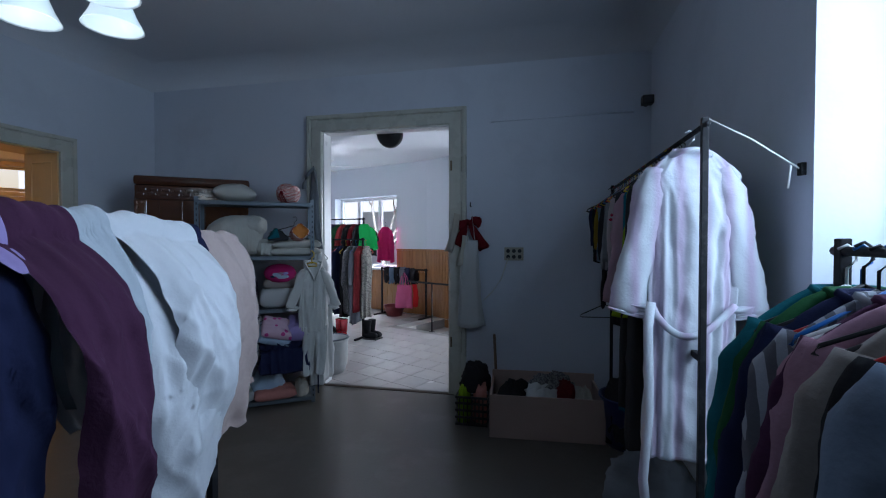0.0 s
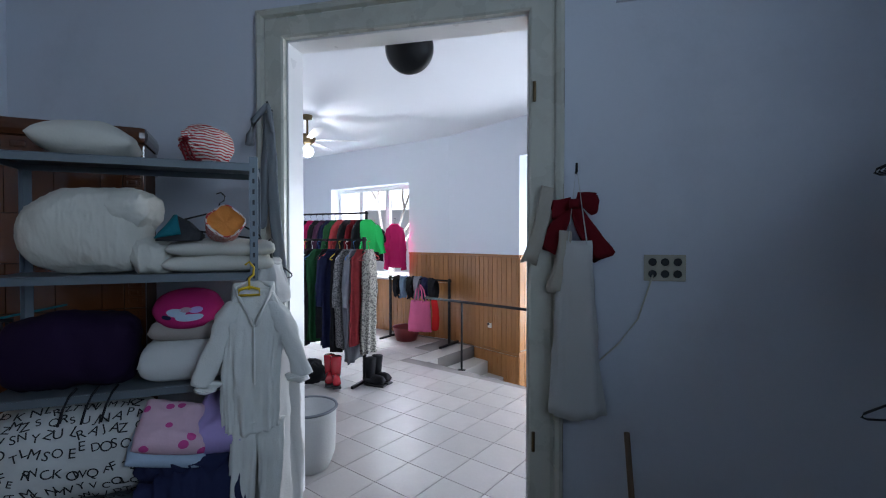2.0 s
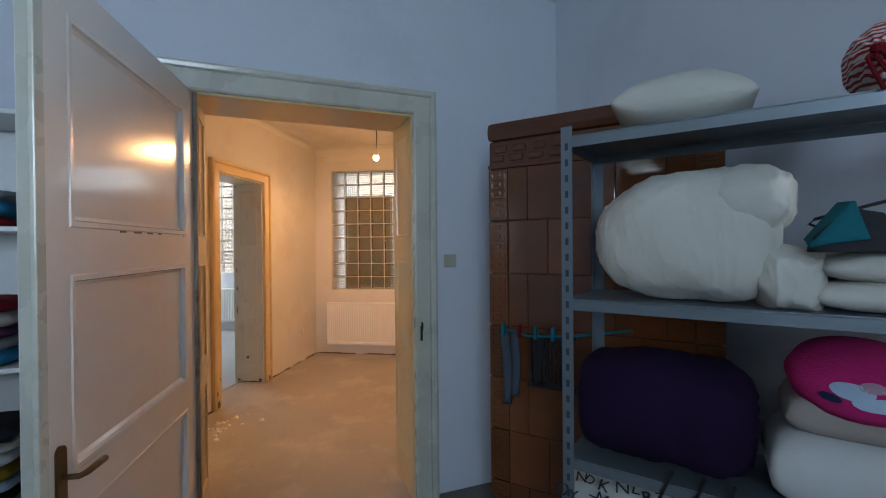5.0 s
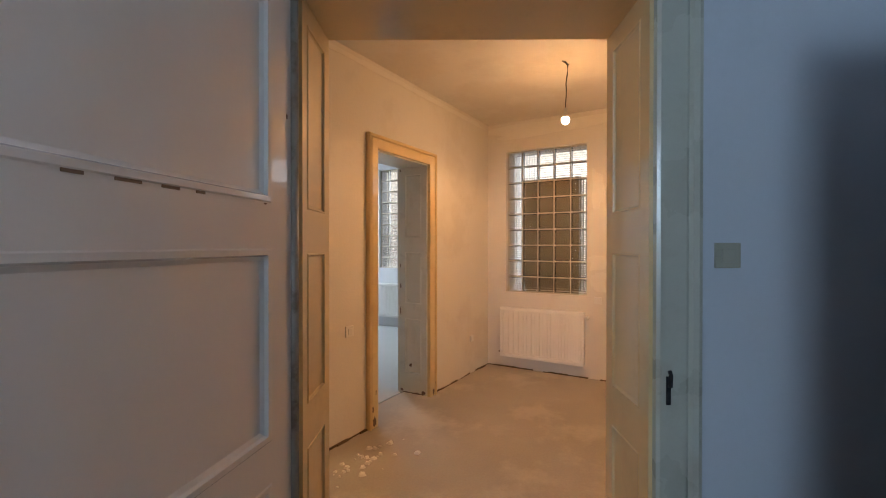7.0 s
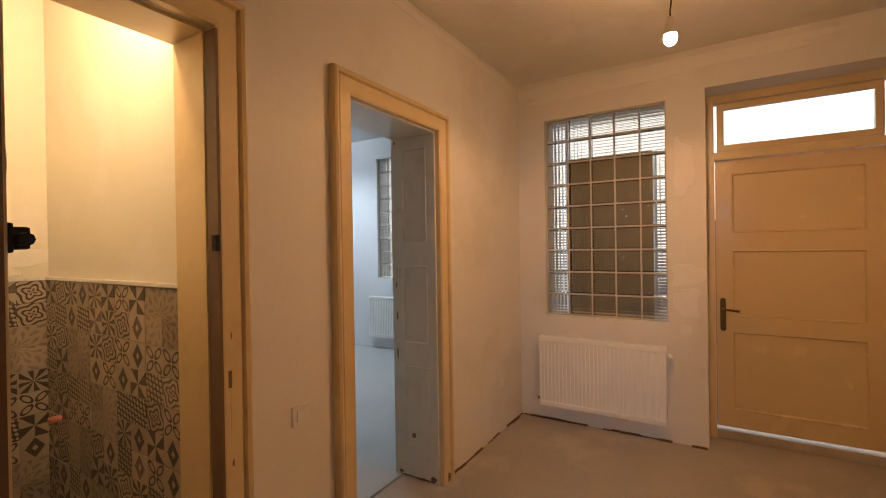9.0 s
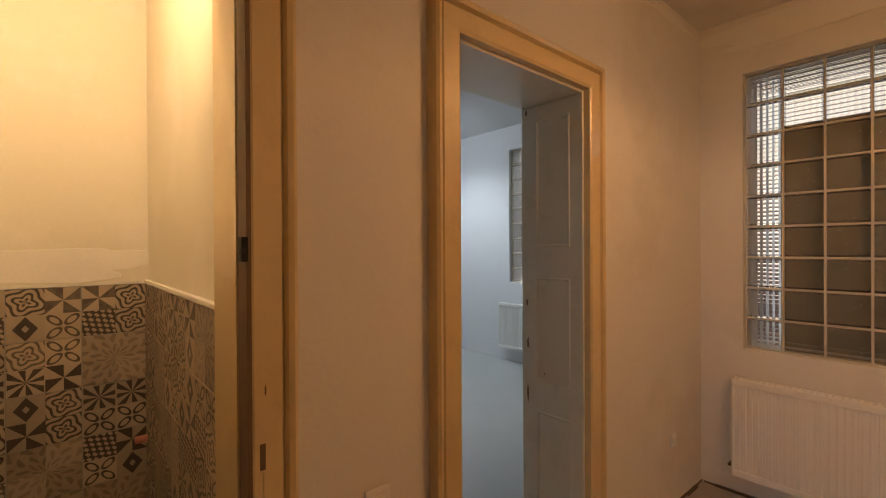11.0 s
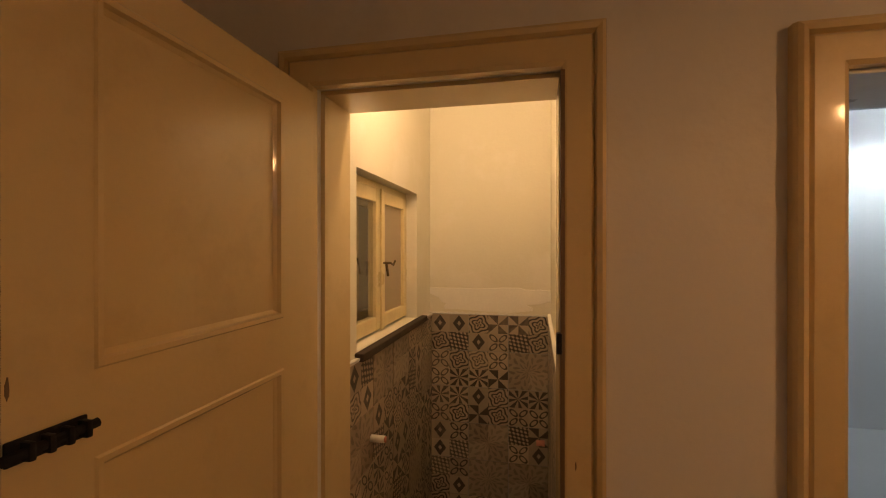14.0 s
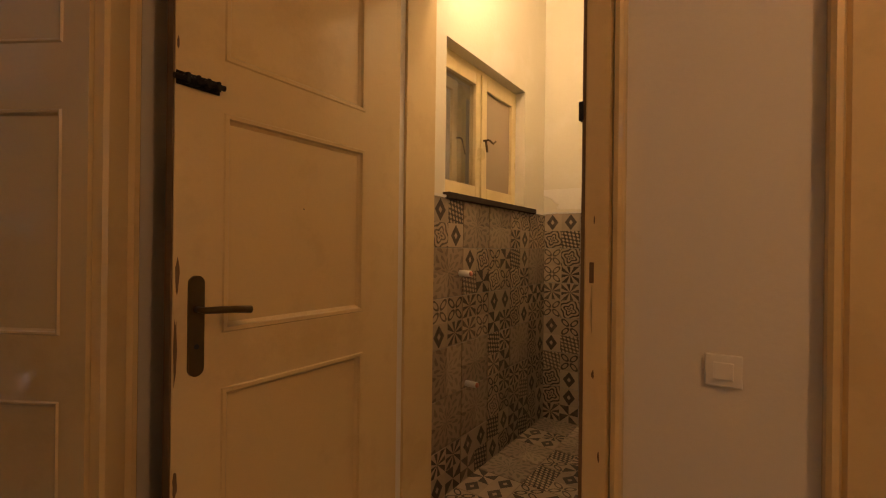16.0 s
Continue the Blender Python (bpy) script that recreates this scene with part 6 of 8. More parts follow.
lathe(bm, [(0.0, 0.0), (0.09, 0.0), (0.14, 0.02), (0.152, 0.055), (0.135, 0.09), (0.08, 0.115), (0.0, 0.12)], 30)
part("body", bm, C_PINK, pk, smooth=True)


def decal(name, a0, v0, ra, rv, material, label):
    """An oval print laid on the round cushion's upper side: angle from the front, height along its profile."""
    v0, ra = v0 + 0.24, ra * 1.35
    prof = ((0.152, 0.052), (0.150, 0.066), (0.136, 0.091), (0.110, 0.104), (0.081, 0.1165), (0.0, 0.1215))

    def on(a, v):
        v = min(max(v, 0.0), 0.999) * 5
        (r0, z0), (r1, z1) = prof[int(v)], prof[int(v) + 1]
        f = v - int(v)
        r = r0 + (r1 - r0) * f + 0.0012
        return (r * math.sin(a), -r * math.cos(a), z0 + (z1 - z0) * f + 0.0012)
    bm = fresh()
    mid, last = bm.verts.new(on(a0, v0)), None
    for q in (0.34, 0.67, 1.0):
        ring = [bm.verts.new(on(a0 + ra * q * math.cos(k * 0.3927), v0 + rv * q * math.sin(k * 0.3927))) for k in range(16)]
        for k in range(16):
            bm.faces.new((mid, ring[k], ring[(k + 1) % 16])) if last is None else bm.faces.new((last[k], ring[k], ring[(k + 1) % 16], last[(k + 1) % 16]))
        last = ring
    part(name, bm, material, pk, label, smooth=True)


for a0, v0, ra, rv, mt, lb in ((-0.30, 0.22, 0.24, 0.15, C_PALEBLUE, "pale blue printed shape"), (0.12, 0.05, 0.30, 0.12, C_PALEBLUE, "pale blue printed shape"), (0.36, 0.30, 0.18, 0.12, C_LILAC, "lilac printed spot"), (0.0, 0.34, 0.16, 0.10, C_ROSE, "dusty rose printed spot"), (-0.55, 0.02, 0.12, 0.07, C_NAVY, "navy printed spot")):
    decal("printed_patch", a0, v0, ra, rv, mt, lb)
# letter-printed bag: dark strokes on white cloth
lett = thing("printed_pillow", SH @ pose(0.27, 0.15, SHZ[1], 0, 0, 1), "large white pillow printed with black letters", "pillow")
part("roll", roll(fresh(), 0.62, 0.19, 0.212, 18, 48, 44, 0.012, 0.22), C_WHITE, lett, smooth=True)
letters = "ABCDEFJKLMNOPQRSTUVWXYZ"
li = random.Random(8)
ink = mat("black_print", (0.015, 0.015, 0.017), 0.9, bump=0)
for r_ in range(8):
    for c_ in range(15):
        cu = bpy.data.curves.new("letter", "FONT")
        cu.body, cu.size, cu.extrude, cu.align_x, cu.align_y = li.choice(letters), li.uniform(0.042, 0.06), 0.0006, "CENTER", "CENTER"
        o = new("letter", cu)
        cu.materials.append(ink)
        ang = -0.95 + 0.29 * r_ + li.uniform(-0.06, 0.06)
        cs_, sn_ = math.cos(ang), math.sin(ang)
        y_, z_ = -0.19 * math.copysign(abs(cs_) ** 0.8, cs_) * 0.995 - 0.006, 0.212 + 0.212 * math.copysign(abs(sn_) ** 0.8, sn_) - 0.0
        o.parent = lett
        o.matrix_basis = pose(-0.262 + 0.038 * c_ + li.uniform(-0.012, 0.012), y_ - 0.006 * cs_, z_ + 0.008 * sn_, 90 + math.degrees(-ang), 0, 0) @ pose(0, 0, 0.006, 0, 0, li.uniform(-22, 22))
bundle = thing("floral_bundle", SH @ pose(0.665, 0.02, SHZ[1] + 0.25, 38, 14, 8), "pink floral cloth folded over pale blue bedding", "bedding")
part("floral", cushion(fresh(), 0.29, 0.25, 0.11, 22, 4, 40, 34, 0.026), C_FLORAL, bundle, smooth=True, m=pose(0, 0, 0.03))
part("underlayer", cushion(fresh(), 0.33, 0.28, 0.07, 23, 6, 36, 30, 0.02), C_PALEBLUE, bundle, smooth=True, m=pose(0.01, -0.01, -0.02))
petal = mat("yellow_print", (0.60, 0.42, 0.03), 0.9, bump=0)
rf = random.Random(12)
for k in range(7):
    fx, fy = rf.uniform(-0.10, 0.10), rf.uniform(-0.09, 0.08)
    bm = fresh()
    for q in range(5):
        lathe(bm, [(0.0, 0.003), (0.009, 0.002), (0.010, 0.0)], 8, (0.013 * math.cos(q * 1.257), 0.013 * math.sin(q * 1.257), 0))
    part("printed_flower", bm, petal if k % 3 == 0 else C_MAGENTA if k % 3 == 1 else C_LILAC, bundle, "printed flower", m=pose(fx, fy, 0.128 - 3.2 * (fx * fx + fy * fy)))
solid("lilac_cushion", cushion(fresh(), 0.24, 0.30, 0.17, 24, 4, 30, 26, 0.03), C_LILAC, SH @ pose(0.885, 0.07, SHZ[1] + 0.22, 30, 0, -6), "lilac cushion slumped on navy cloth", "cushion", smooth=True)
navy = thing("navy_jacket", SH @ pose(0.75, 0.08, SHZ[1]), "crumpled navy jacket slumped over the shelf's edge", "jacket")
part("crumple", bundle_mesh(60, 60, lambda u: (-0.25 + 0.50 * u, 0.02, 0.12, 0.02 + 0.17 * (1 - abs(2 * u - 1) ** 2.6) ** 0.5, 0.02 + 0.115 * (1 - abs(2 * u - 1) ** 2.6) ** 0.5, 0.85),
                            lambda p, u, a: crease(p, 41, 9, 0.03) + wrinkle(p, 42, 9, 0.02)), C_NAVY, navy, smooth=True)
part("hanging_flap", bundle_mesh(60, 60, lambda u: (-0.24 + 0.46 * u, -0.155, 0.30 - 0.24 - 0.05 * math.sin(3.1 * u) , 0.012 + 0.045 * (1 - abs(2 * u - 1) ** 2.6) ** 0.5, 0.02 + 0.19 * (1 - abs(2 * u - 1.1) ** 2.4 if abs(2 * u - 1.1) < 1 else 0) ** 0.5, 0.8),
                                 lambda p, u, a: crease(p, 51, 8, 0.024, (1.4, 1, 0.6)) + wrinkle(p, 52, 10, 0.012)), C_NAVY, navy, smooth=True, m=pose(0, 0, -0.10) @ pose(0, 0, 0.0))
solid("small_pillow", cushion(fresh(), 0.30, 0.26, 0.15, 31, 2.8, rough=0.02), C_WHITE, SH @ pose(0.32, 0.10, SHZ[0], 0, 8, 10), "small white pillow on the lowest board", "pillow", smooth=True)
solid("patterned_pillow", cushion(fresh(), 0.28, 0.26, 0.13, 32, 3, rough=0.02), C_TAUPE, SH @ pose(0.13, 0.15, SHZ[0], 0, -8, -6), "beige and white pillow on the lowest board", "pillow", smooth=True)
solid("mint_cushion", heap(fresh(), 0.32, 0.28, 0.22, 33), C_PALEBLUE, SH @ pose(0.60, 0.17, SHZ[0] + 0.03), "pale blue cloth heap on the lowest board", "bedding", smooth=True)
solid("salmon_blanket", cushion(fresh(), 0.40, 0.28, 0.11, 34, 5, rough=0.02), C_SALMON, SH @ pose(0.66, 0.10, SHZ[0], 0, 0, 6), "rolled salmon pink blanket on the lowest board", "blanket", smooth=True)
solid("knitted_hat", heap(fresh(), 0.14, 0.14, 0.17, 35), C_LINEN, SH @ pose(0.91, 0.09, SHZ[0]), "cream knitted hat on the lowest board", "hat", smooth=True)

# onesie on a yellow hanger at the shelf's right post
ons = thing("hooded_onesie", SH @ pose(1.02, -0.085, 1.365, 0, 0, 4), "white fleece hooded onesie on a yellow hanger at the shelf", "onesie")
part("body", body_mesh(0.27, 0.64, 0.065, -0.14, 41, True, 70, 60, 0.011, 9), C_FLEECE, ons, smooth=True)
for s in (-1, 1):
    part("sleeve", sleeve_mesh(s, 0.26, 0.36, 47 + s, 0.052, 0.036, 0.085, 0.7), C_FLEECE, ons, smooth=True, m=pose(0, 0, 0.03))
    part("cuff", sleeve_mesh(s, 0.43, 0.045, 57 + s, 0.037, 0.034, -0.002, 0.7), C_FLEECE, ons, smooth=True, m=pose(0, 0, -0.315))
    part("trouser_leg", body_mesh(0.125, 0.46, 0.07, -0.22, 43 + s, False, 36, 34, 0.010, 4), C_FLEECE, ons, smooth=True, m=pose(s * 0.058, 0, -0.60))
    bm = fresh()
    tube(bm, [(s * 0.03, 0.03, 0.03), (s * 0.075, 0.0, 0.012), (s * 0.062, -0.035, -0.03), (s * 0.025, -0.052, -0.10), (s * 0.004, -0.054, -0.16)], 0.0075, 8)
    part("hood_edge", bm, C_FLEECE, ons, smooth=True)
part("hood", cushion(fresh(), 0.19, 0.17, 0.05, 44, 2.2, 18, 14, 0.012), C_FLEECE, ons, smooth=True, m=pose(0, 0.045, -0.05, 82))
part("zip", box(fresh(), -0.003, 0.003, -0.060, -0.050, -0.42, -0.15), PLASTIC_WHITE, ons)
yh = mat("yellow_plastic", (0.70, 0.46, 0.01), 0.35, bump=0, vary=0.05)
bm = fresh()
tube(bm, [(0.0, -0.03, 0.0), (0, -0.03, 0.05), (0.018, -0.03, 0.066), (0.02, -0.03, 0.10), (0.0, -0.03, 0.125), (-0.016, -0.03, 0.11)], 0.005, 8)
tube(bm, [(0.0, -0.03, 0.012), (0.042, -0.03, 0.0), (0.045, -0.03, -0.025), (-0.045, -0.03, -0.025), (-0.042, -0.03, 0.0), (0.0, -0.03, 0.012)], 0.006, 8)
solid("clothes_hanger", bm, yh, SH @ pose(1.0, -0.085, 1.37, 0, 0, 4), "small yellow plastic clothes hanger", "hanger", "clothes hangers", smooth=True)
garment("white_shirt", SH @ pose(1.10, 0.10, 1.12, 0, 0, 55), C_WHITE, "white cotton shirt hanging behind the onesie", 0.36, 0.95, 0.08, 0.05, 0.0, 45, H_BLACK, "", "shirt")
garment("white_towel_bundle", SH @ pose(1.09, 0.13, 1.50, 0, 0, 60), C_WHITE, "white cotton cloth hanging at the shelf's post", 0.20, 0.22, 0.12, 0.2, 0.0, 46, H_BLACK, "", "cloth")
bm = fresh()
box(bm, -0.006, 0.006, -0.003, 0.003, -0.95, 0, 0.002)
solid("dark_belt", bm, C_NAVY, SH @ pose(1.06, -0.05, 1.05), "thin navy belt hanging at the shelf", "belt")

# things at the stove
line = thing("sock_line", ROOM @ pose(-3.02, 3.66, 1.21, 0, 0, 36.5), "cord with pegs and small dark cloths before the stove", "clothes line")
bm = fresh()
tube(bm, [(0, -0.02, 0), (0.15, -0.06, -0.02), (0.35, -0.07, 0.0), (0.6, -0.08, 0.05)], 0.006, 6)
part("cord", bm, C_TEAL, line)
for k, (x, l, mt) in enumerate(((0.03, 0.34, C_SOCK), (0.075, 0.30, C_SOCK), (0.20, 0.22, C_BLACK))):
    part("sock", body_mesh(0.045, l, 0.03, -0.1, 60 + k, False, 12, 10, 0.004, 3), mt, line, smooth=True, m=pose(x, -0.05, -0.01))
for k in range(4):
    part("peg", box(fresh(), 0.02 + 0.08 * k, 0.032 + 0.08 * k, -0.075, -0.045, -0.03, 0.03, 0.002), (C_TEAL, C_RED, C_TEAL, C_BLUE)[k], line)

# belts and hooks on the shop door's surround
belt = thing("hanging_belts", ROOM @ pose(D1[0] - 0.055, B_DOOR - 0.075, 2.33), "grey cloth belts hanging on the door surround", "belt")
part("hook", tube(fresh(), [(0, 0.02, 0.02), (0, -0.02, 0.02), (0, -0.03, 0.06)], 0.006, 6), IRON, belt)
for k, (x, l, tilt) in enumerate(((-0.015, 0.66, 5), (0.012, 0.95, -3))):
    part("strap", body_mesh(0.055, l, 0.014, 0.25, 70 + k, False, 16, 20, 0.004, 2), C_GREYD, belt, smooth=True, m=pose(x, -0.014 * k, 0.0, 0, tilt))
bm = fresh()
tube(bm, [(0.0, -0.03, 0.04), (-0.03, -0.04, 0.0), (-0.075, -0.045, -0.05), (-0.10, -0.045, -0.13), (-0.105, -0.045, -0.19)], lambda q: 0.016 + 0.008 * q, 8)
tube(bm, [(0.0, -0.03, 0.04), (0.018, -0.04, 0.02), (0.03, -0.045, -0.06), (0.045, -0.045, -0.12)], 0.013, 8)
part("loop", bm, C_GREYD, belt, smooth=True)
hk = thing("drawstring_sack", ROOM @ pose(0.06, B_DOOR - 0.10, 1.93), "long white cotton drawstring sack on a hook", "sack")
part("body", body_mesh(0.13, 0.86, 0.09, 1.0, 75, False, 28, 20, 0.012, 4), C_WHITE, hk, smooth=True, m=pose(0.01, 0, -0.34))
bm = fresh()
tube(bm, [(0.05, -0.02, -0.36), (0.0, 0.01, 0.03), (-0.04, -0.02, -0.36)], 0.004, 6)
part("cord", bm, C_WHITE, hk)
part("hook", tube(fresh(), [(0, 0.06, 0.0), (0, 0.0, 0.0), (0, -0.01, 0.04)], 0.006, 6), IRON, hk)
bow = thing("red_bow", ROOM @ pose(0.05, B_DOOR - 0.075, 1.80), "dark red cloth bow with long tails", "bow")
for s in (-1, 1):
    part("loop", body_mesh(0.045, 0.10, 0.03, 1.3, 78 + s, False, 20, 14, 0.006, 3), C_RED, bow, smooth=True, m=pose(s * 0.01, 0, -0.015 + 0.01 * s, 0, -s * 78, 0))
    part("tail", body_mesh(0.045, 0.29 if s > 0 else 0.25, 0.016, 1.5, 79 + s, False, 20, 14, 0.006, 3), C_RED, bow, smooth=True, m=pose(s * 0.015, 0.012, -0.03, 0, -24 * s, 0))
part("knot", cushion(fresh(), 0.05, 0.05, 0.04, 82, 2.2, 12, 12, 0.004), C_RED, bow, smooth=True, m=pose(0, -0.02, -0.03, 90))
for k, (x, l) in enumerate(((-0.075, 0.46), (0.0, 0.36))):
    solid("printed_stocking", body_mesh(0.06, l * 0.85, 0.022, 0.35, 84 + k, False, 16, 12, 0.006, 3), C_LINEN, ROOM @ pose(x, B_DOOR - 0.085 - 0.02 * k, 1.86 - 0.22 * k, 0, 14 - 8 * k), "cream linen stocking with a faint print", "stocking", smooth=True)
bm = fresh()
tube(bm, [(0.43, B_DOOR - 0.015, 1.42), (0.36, B_DOOR - 0.02, 1.20), (0.27, B_DOOR - 0.015, 1.07), (0.18, B_DOOR - 0.015, 0.98)], 0.004, 6)
solid("extension_lead", bm, PLASTIC_CREAM, ROOM, "thin grey cord running from the socket block", "cord", smooth=True)
bm = fresh()
tube(bm, [(0.25, B_DOOR - 0.008, 2.78), (0.7, B_DOOR - 0.008, 2.79), (1.3, B_DOOR - 0.008, 2.80), (1.6, B_DOOR - 0.01, 2.80)], 0.006, 6)
solid("surface_cable", bm, PAINT_BLUE, ROOM, "painted cable along the wall", "cable", smooth=True)
cctv = thing("security_camera", ROOM @ pose(1.70, B_DOOR - 0.06, 2.88), "small black security camera in the corner", "security camera")
part("body", box(fresh(), -0.05, 0.05, -0.07, 0.03, -0.04, 0.04, 0.012), PLASTIC_BLACK, cctv)
bm = fresh()
tube(bm, [(0, 0.03, 0), (0, 0.06, -0.03)], 0.015, 8)
part("mount", bm, PLASTIC_BLACK, cctv)

# robe rack along the window wall
RK = ROOM @ pose(1.37, 1.995, 0, 0, 0, 90)
rack = clothes_rack("clothes_rack", RK, 2.25, 2.05, "long black steel clothes rack full of clothes", 1.12, r=0.0125)
robe = thing("bath_robe", ROOM @ pose(1.36, 2.145, 1.985, 0, 0, 5), "long pale striped terry bath robe with a tied belt", "bath robe")
part("body", body_mesh(0.40, 1.34, 0.10, -0.16, 90, True, 160, 90, 0.010, 11), C_ROBE, robe, smooth=True)
for s in (-1, 1):
    part("sleeve", sleeve_mesh(s, 0.37, 0.62, 91 + s, 0.072, 0.062, 0.07, 0.75), C_ROBE, robe, smooth=True)
    part("cuff", sleeve_mesh(s, 0.51, 0.05, 95 + s, 0.068, 0.068, -0.004, 0.75), C_ROBE, robe, smooth=True, m=pose(0, 0, -0.58))
pts = []
for k in range(17):
    a = k / 16
    pts.append((-0.175 + 0.33 * a, -0.075 - 0.02 * math.sin(math.pi * a), -0.66 - 0.13 * math.sin(math.pi * a ** 0.8)))
bm = fresh()
tube(bm, pts, 0.015, 8)
part("belt", bm, C_ROBE, robe, smooth=True)
bm = fresh()
tube(bm, [(-0.175, -0.08, -0.65), (-0.19, -0.09, -0.75), (-0.185, -0.095, -1.1), (-0.205, -0.09, -1.4), (-0.19, -0.09, -1.55)], 0.02, 8)
part("belt_end", bm, C_ROBE, robe, smooth=True)
bm = fresh()
tube(bm, [(-0.075, -0.02, -0.03), (-0.05, -0.045, -0.015), (0.0, -0.052, -0.01), (0.05, -0.045, -0.015), (0.075, -0.02, -0.03), (0.05, 0.035, 0.0), (-0.05, 0.035, 0.0)], 0.012, 8, True)
part("collar", bm, C_ROBE, robe, smooth=True)
hanger(ROOM @ pose(1.36, 2.145, 1.965, 0, 0, 5), *H_WHITE)
bm = fresh()
tube(bm, [(1.37, 1.99, 2.08), (1.55, 2.02, 1.99), (1.735, 2.06, 1.875)], 0.003, 6)
tube(bm, [(1.70, 2.055, 1.89), (1.69, 2.055, 1.80)], 0.004, 6)
solid("tie_string", bm, PLASTIC_WHITE, ROOM, "white cord tying the rack to the wall", "cord", smooth=True)
part("hook", box(fresh(), -0.02, 0.0, -0.015, 0.015, -0.02, 0.03, 0.003), IRON, thing("wall_hook", ROOM @ pose(1.75, 2.06, 1.87), "small black wall hook", "hook"))
rack_list = [(2.30, C_COAT, "dark grey long coat", 1.35, 0.0), (2.385, C_COAT, "charcoal cotton trousers", 1.2, 0.0), (2.43, C_LIME, "lime green dress", 0.74, 0.0), (2.50, C_TEALB, "long teal blue dress", 1.25, 0.0), (2.58, C_ROSE, "dusty rose long sleeved top", 0.60, 0.62), (2.67, C_COAT, "charcoal long sleeved dress", 0.76, 0.0),
             (2.75, C_LINEN, "pale grey cotton top", 0.74, 0.0), (2.82, C_BLACK, "black dress", 0.84, 0.0), (2.90, C_DOTTED, "white blouse with red dots", 0.66, 0.0), (2.99, C_BLACK, "long black trousers", 0.90, 0.0), (3.08, C_COAT, "charcoal knitted cardigan", 0.62, 0.0), (3.17, C_GREYD, "grey cotton shirt", 0.46, 0.0),
             (3.25, C_GREYD, "grey cotton shirt", 0.50, 0.0), (3.34, C_GREYS, "grey striped jersey", 0.56, 0.0), (3.43, C_COAT, "charcoal jersey skirt", 0.50, 0.0), (3.50, C_NAVY, "navy trousers", 0.58, 0.0), (3.58, C_DENIM, "light denim dungarees", 0.52, 0.0), (3.64, C_DENIM, "light denim shorts", 0.40, 0.0), (3.72, C_MUSTARD, "mustard cotton shirt", 0.44, 0.0), (3.79, C_RED, "dark red skirt", 0.52, 0.0), (3.87, C_BLACK, "black skirt", 0.54, 0.0), (3.94, C_CAMEL, "grey checked trousers", 0.46, 0.0), (4.01, C_COAT, "charcoal jersey shorts", 0.42, 0.0), (4.08, C_NAVY, "dark navy top", 0.40, 0.0)]
hs = (H_BLACK, H_BLACK, H_RED, H_YELL, H_BLACK, H_BLUE, H_BLACK)
for k, (b_, mt, lb, L, sl) in enumerate(rack_list):
    rr = random.Random(k)
    garment("hung_" + lb.split()[-1].replace("top", "jersey"), ROOM @ pose(1.37, b_, 1.955, 0, 0, rr.uniform(-6, 6)), mt, lb + " on the long clothes rack", 0.38 + rr.uniform(-0.03, 0.03) + (0.04 if k < 6 else 0), L, 0.060, 0.02, sl, 100 + k, hs[k % 7], "clothes on the long rack", lb.split()[-1], 0.012, 4, 0.045)
solid("lime_bow", heap(fresh(), 0.13, 0.10, 0.10, 187), C_LIME, ROOM @ pose(1.165, 2.42, 1.21), "knotted lime green waist tie of a dress", "tie", smooth=True)
for k in range(2):
    solid("dark_strap", body_mesh(0.025, 0.42, 0.012, 0.0, 188 + k, False, 10, 12, 0.003, 2), C_BLACK, ROOM @ pose(1.22, 3.60 + 0.05 * k, 1.50), "thin black trouser strap hanging loose", "strap", smooth=True)
hanger(ROOM @ pose(1.30, 4.18, 1.02, 0, 0, 5), *H_BLACK)
for k in range(26):
    hanger(ROOM @ pose(1.372, 2.36 + 0.064 * k, 1.957, 0, 0, 9 * math.sin(k * 1.9)), *(H_BLACK, H_BLACK, H_YELL, H_BLACK, H_BLUE, H_RED, H_BLACK)[k % 7])
for k in range(4):
    hanger(ROOM @ pose(1.35, 4.10 + 0.045 * k, 1.955, 0, 0, -6 + 5 * k), *H_BLACK)

# rack before the window
RF = ROOM @ pose(1.43, 0.15, 0, 0, 0, 90)
clothes_rack("low_clothes_rack", RF, 1.12, 1.57, "low black clothes rack with coats under the window", r=0.0125)
front_list = [(1.255, C_TEAL, "teal coat"), (1.205, C_DKGREEN, "dark green coat"), (1.155, C_NAVY, "navy coat"), (1.10, C_GREYS, "grey striped knit"), (1.05, C_PLUM, "dark plum coat"), (0.995, C_ROSED, "dusty pink cardigan"), (0.94, C_TAUPE, "taupe knitted cardigan"), (0.885, C_BLACK, "black jacket"), (0.82, C_DENIMG, "grey blue denim jacket"), (0.72, C_GREYD, "grey coat"), (0.58, C_COAT, "charcoal coat"), (0.42, C_BLACK, "black coat")]
for k, (b_, mt, lb) in enumerate(front_list):
    garment("hung_" + lb.split()[-1].replace("top", "jersey"), ROOM @ pose(1.43, b_, 1.485, 0, 0, 5 * math.sin(k * 2.1)), mt, lb + " on the low clothes rack", 0.43, 0.85 + 0.05 * (k % 3), 0.055, 0.03, 0.58, 130 + k, (H_WHITE, H_BLUE, H_BLACK, H_RED)[k % 4], "coats on the low rack", lb.split()[-1], 0.022, 6, 0.05)

for k in range(9):
    hanger(ROOM @ pose(1.43, 1.20 - 0.085 * k, 1.492, 0, 0, 14 * math.sin(k * 1.7)), *(H_BLACK, H_BLUE, H_WHITE, H_BLACK, H_RED, H_WHITE, H_GREEN, H_BLACK, H_WHITE)[k])

# bedding draped over a bar


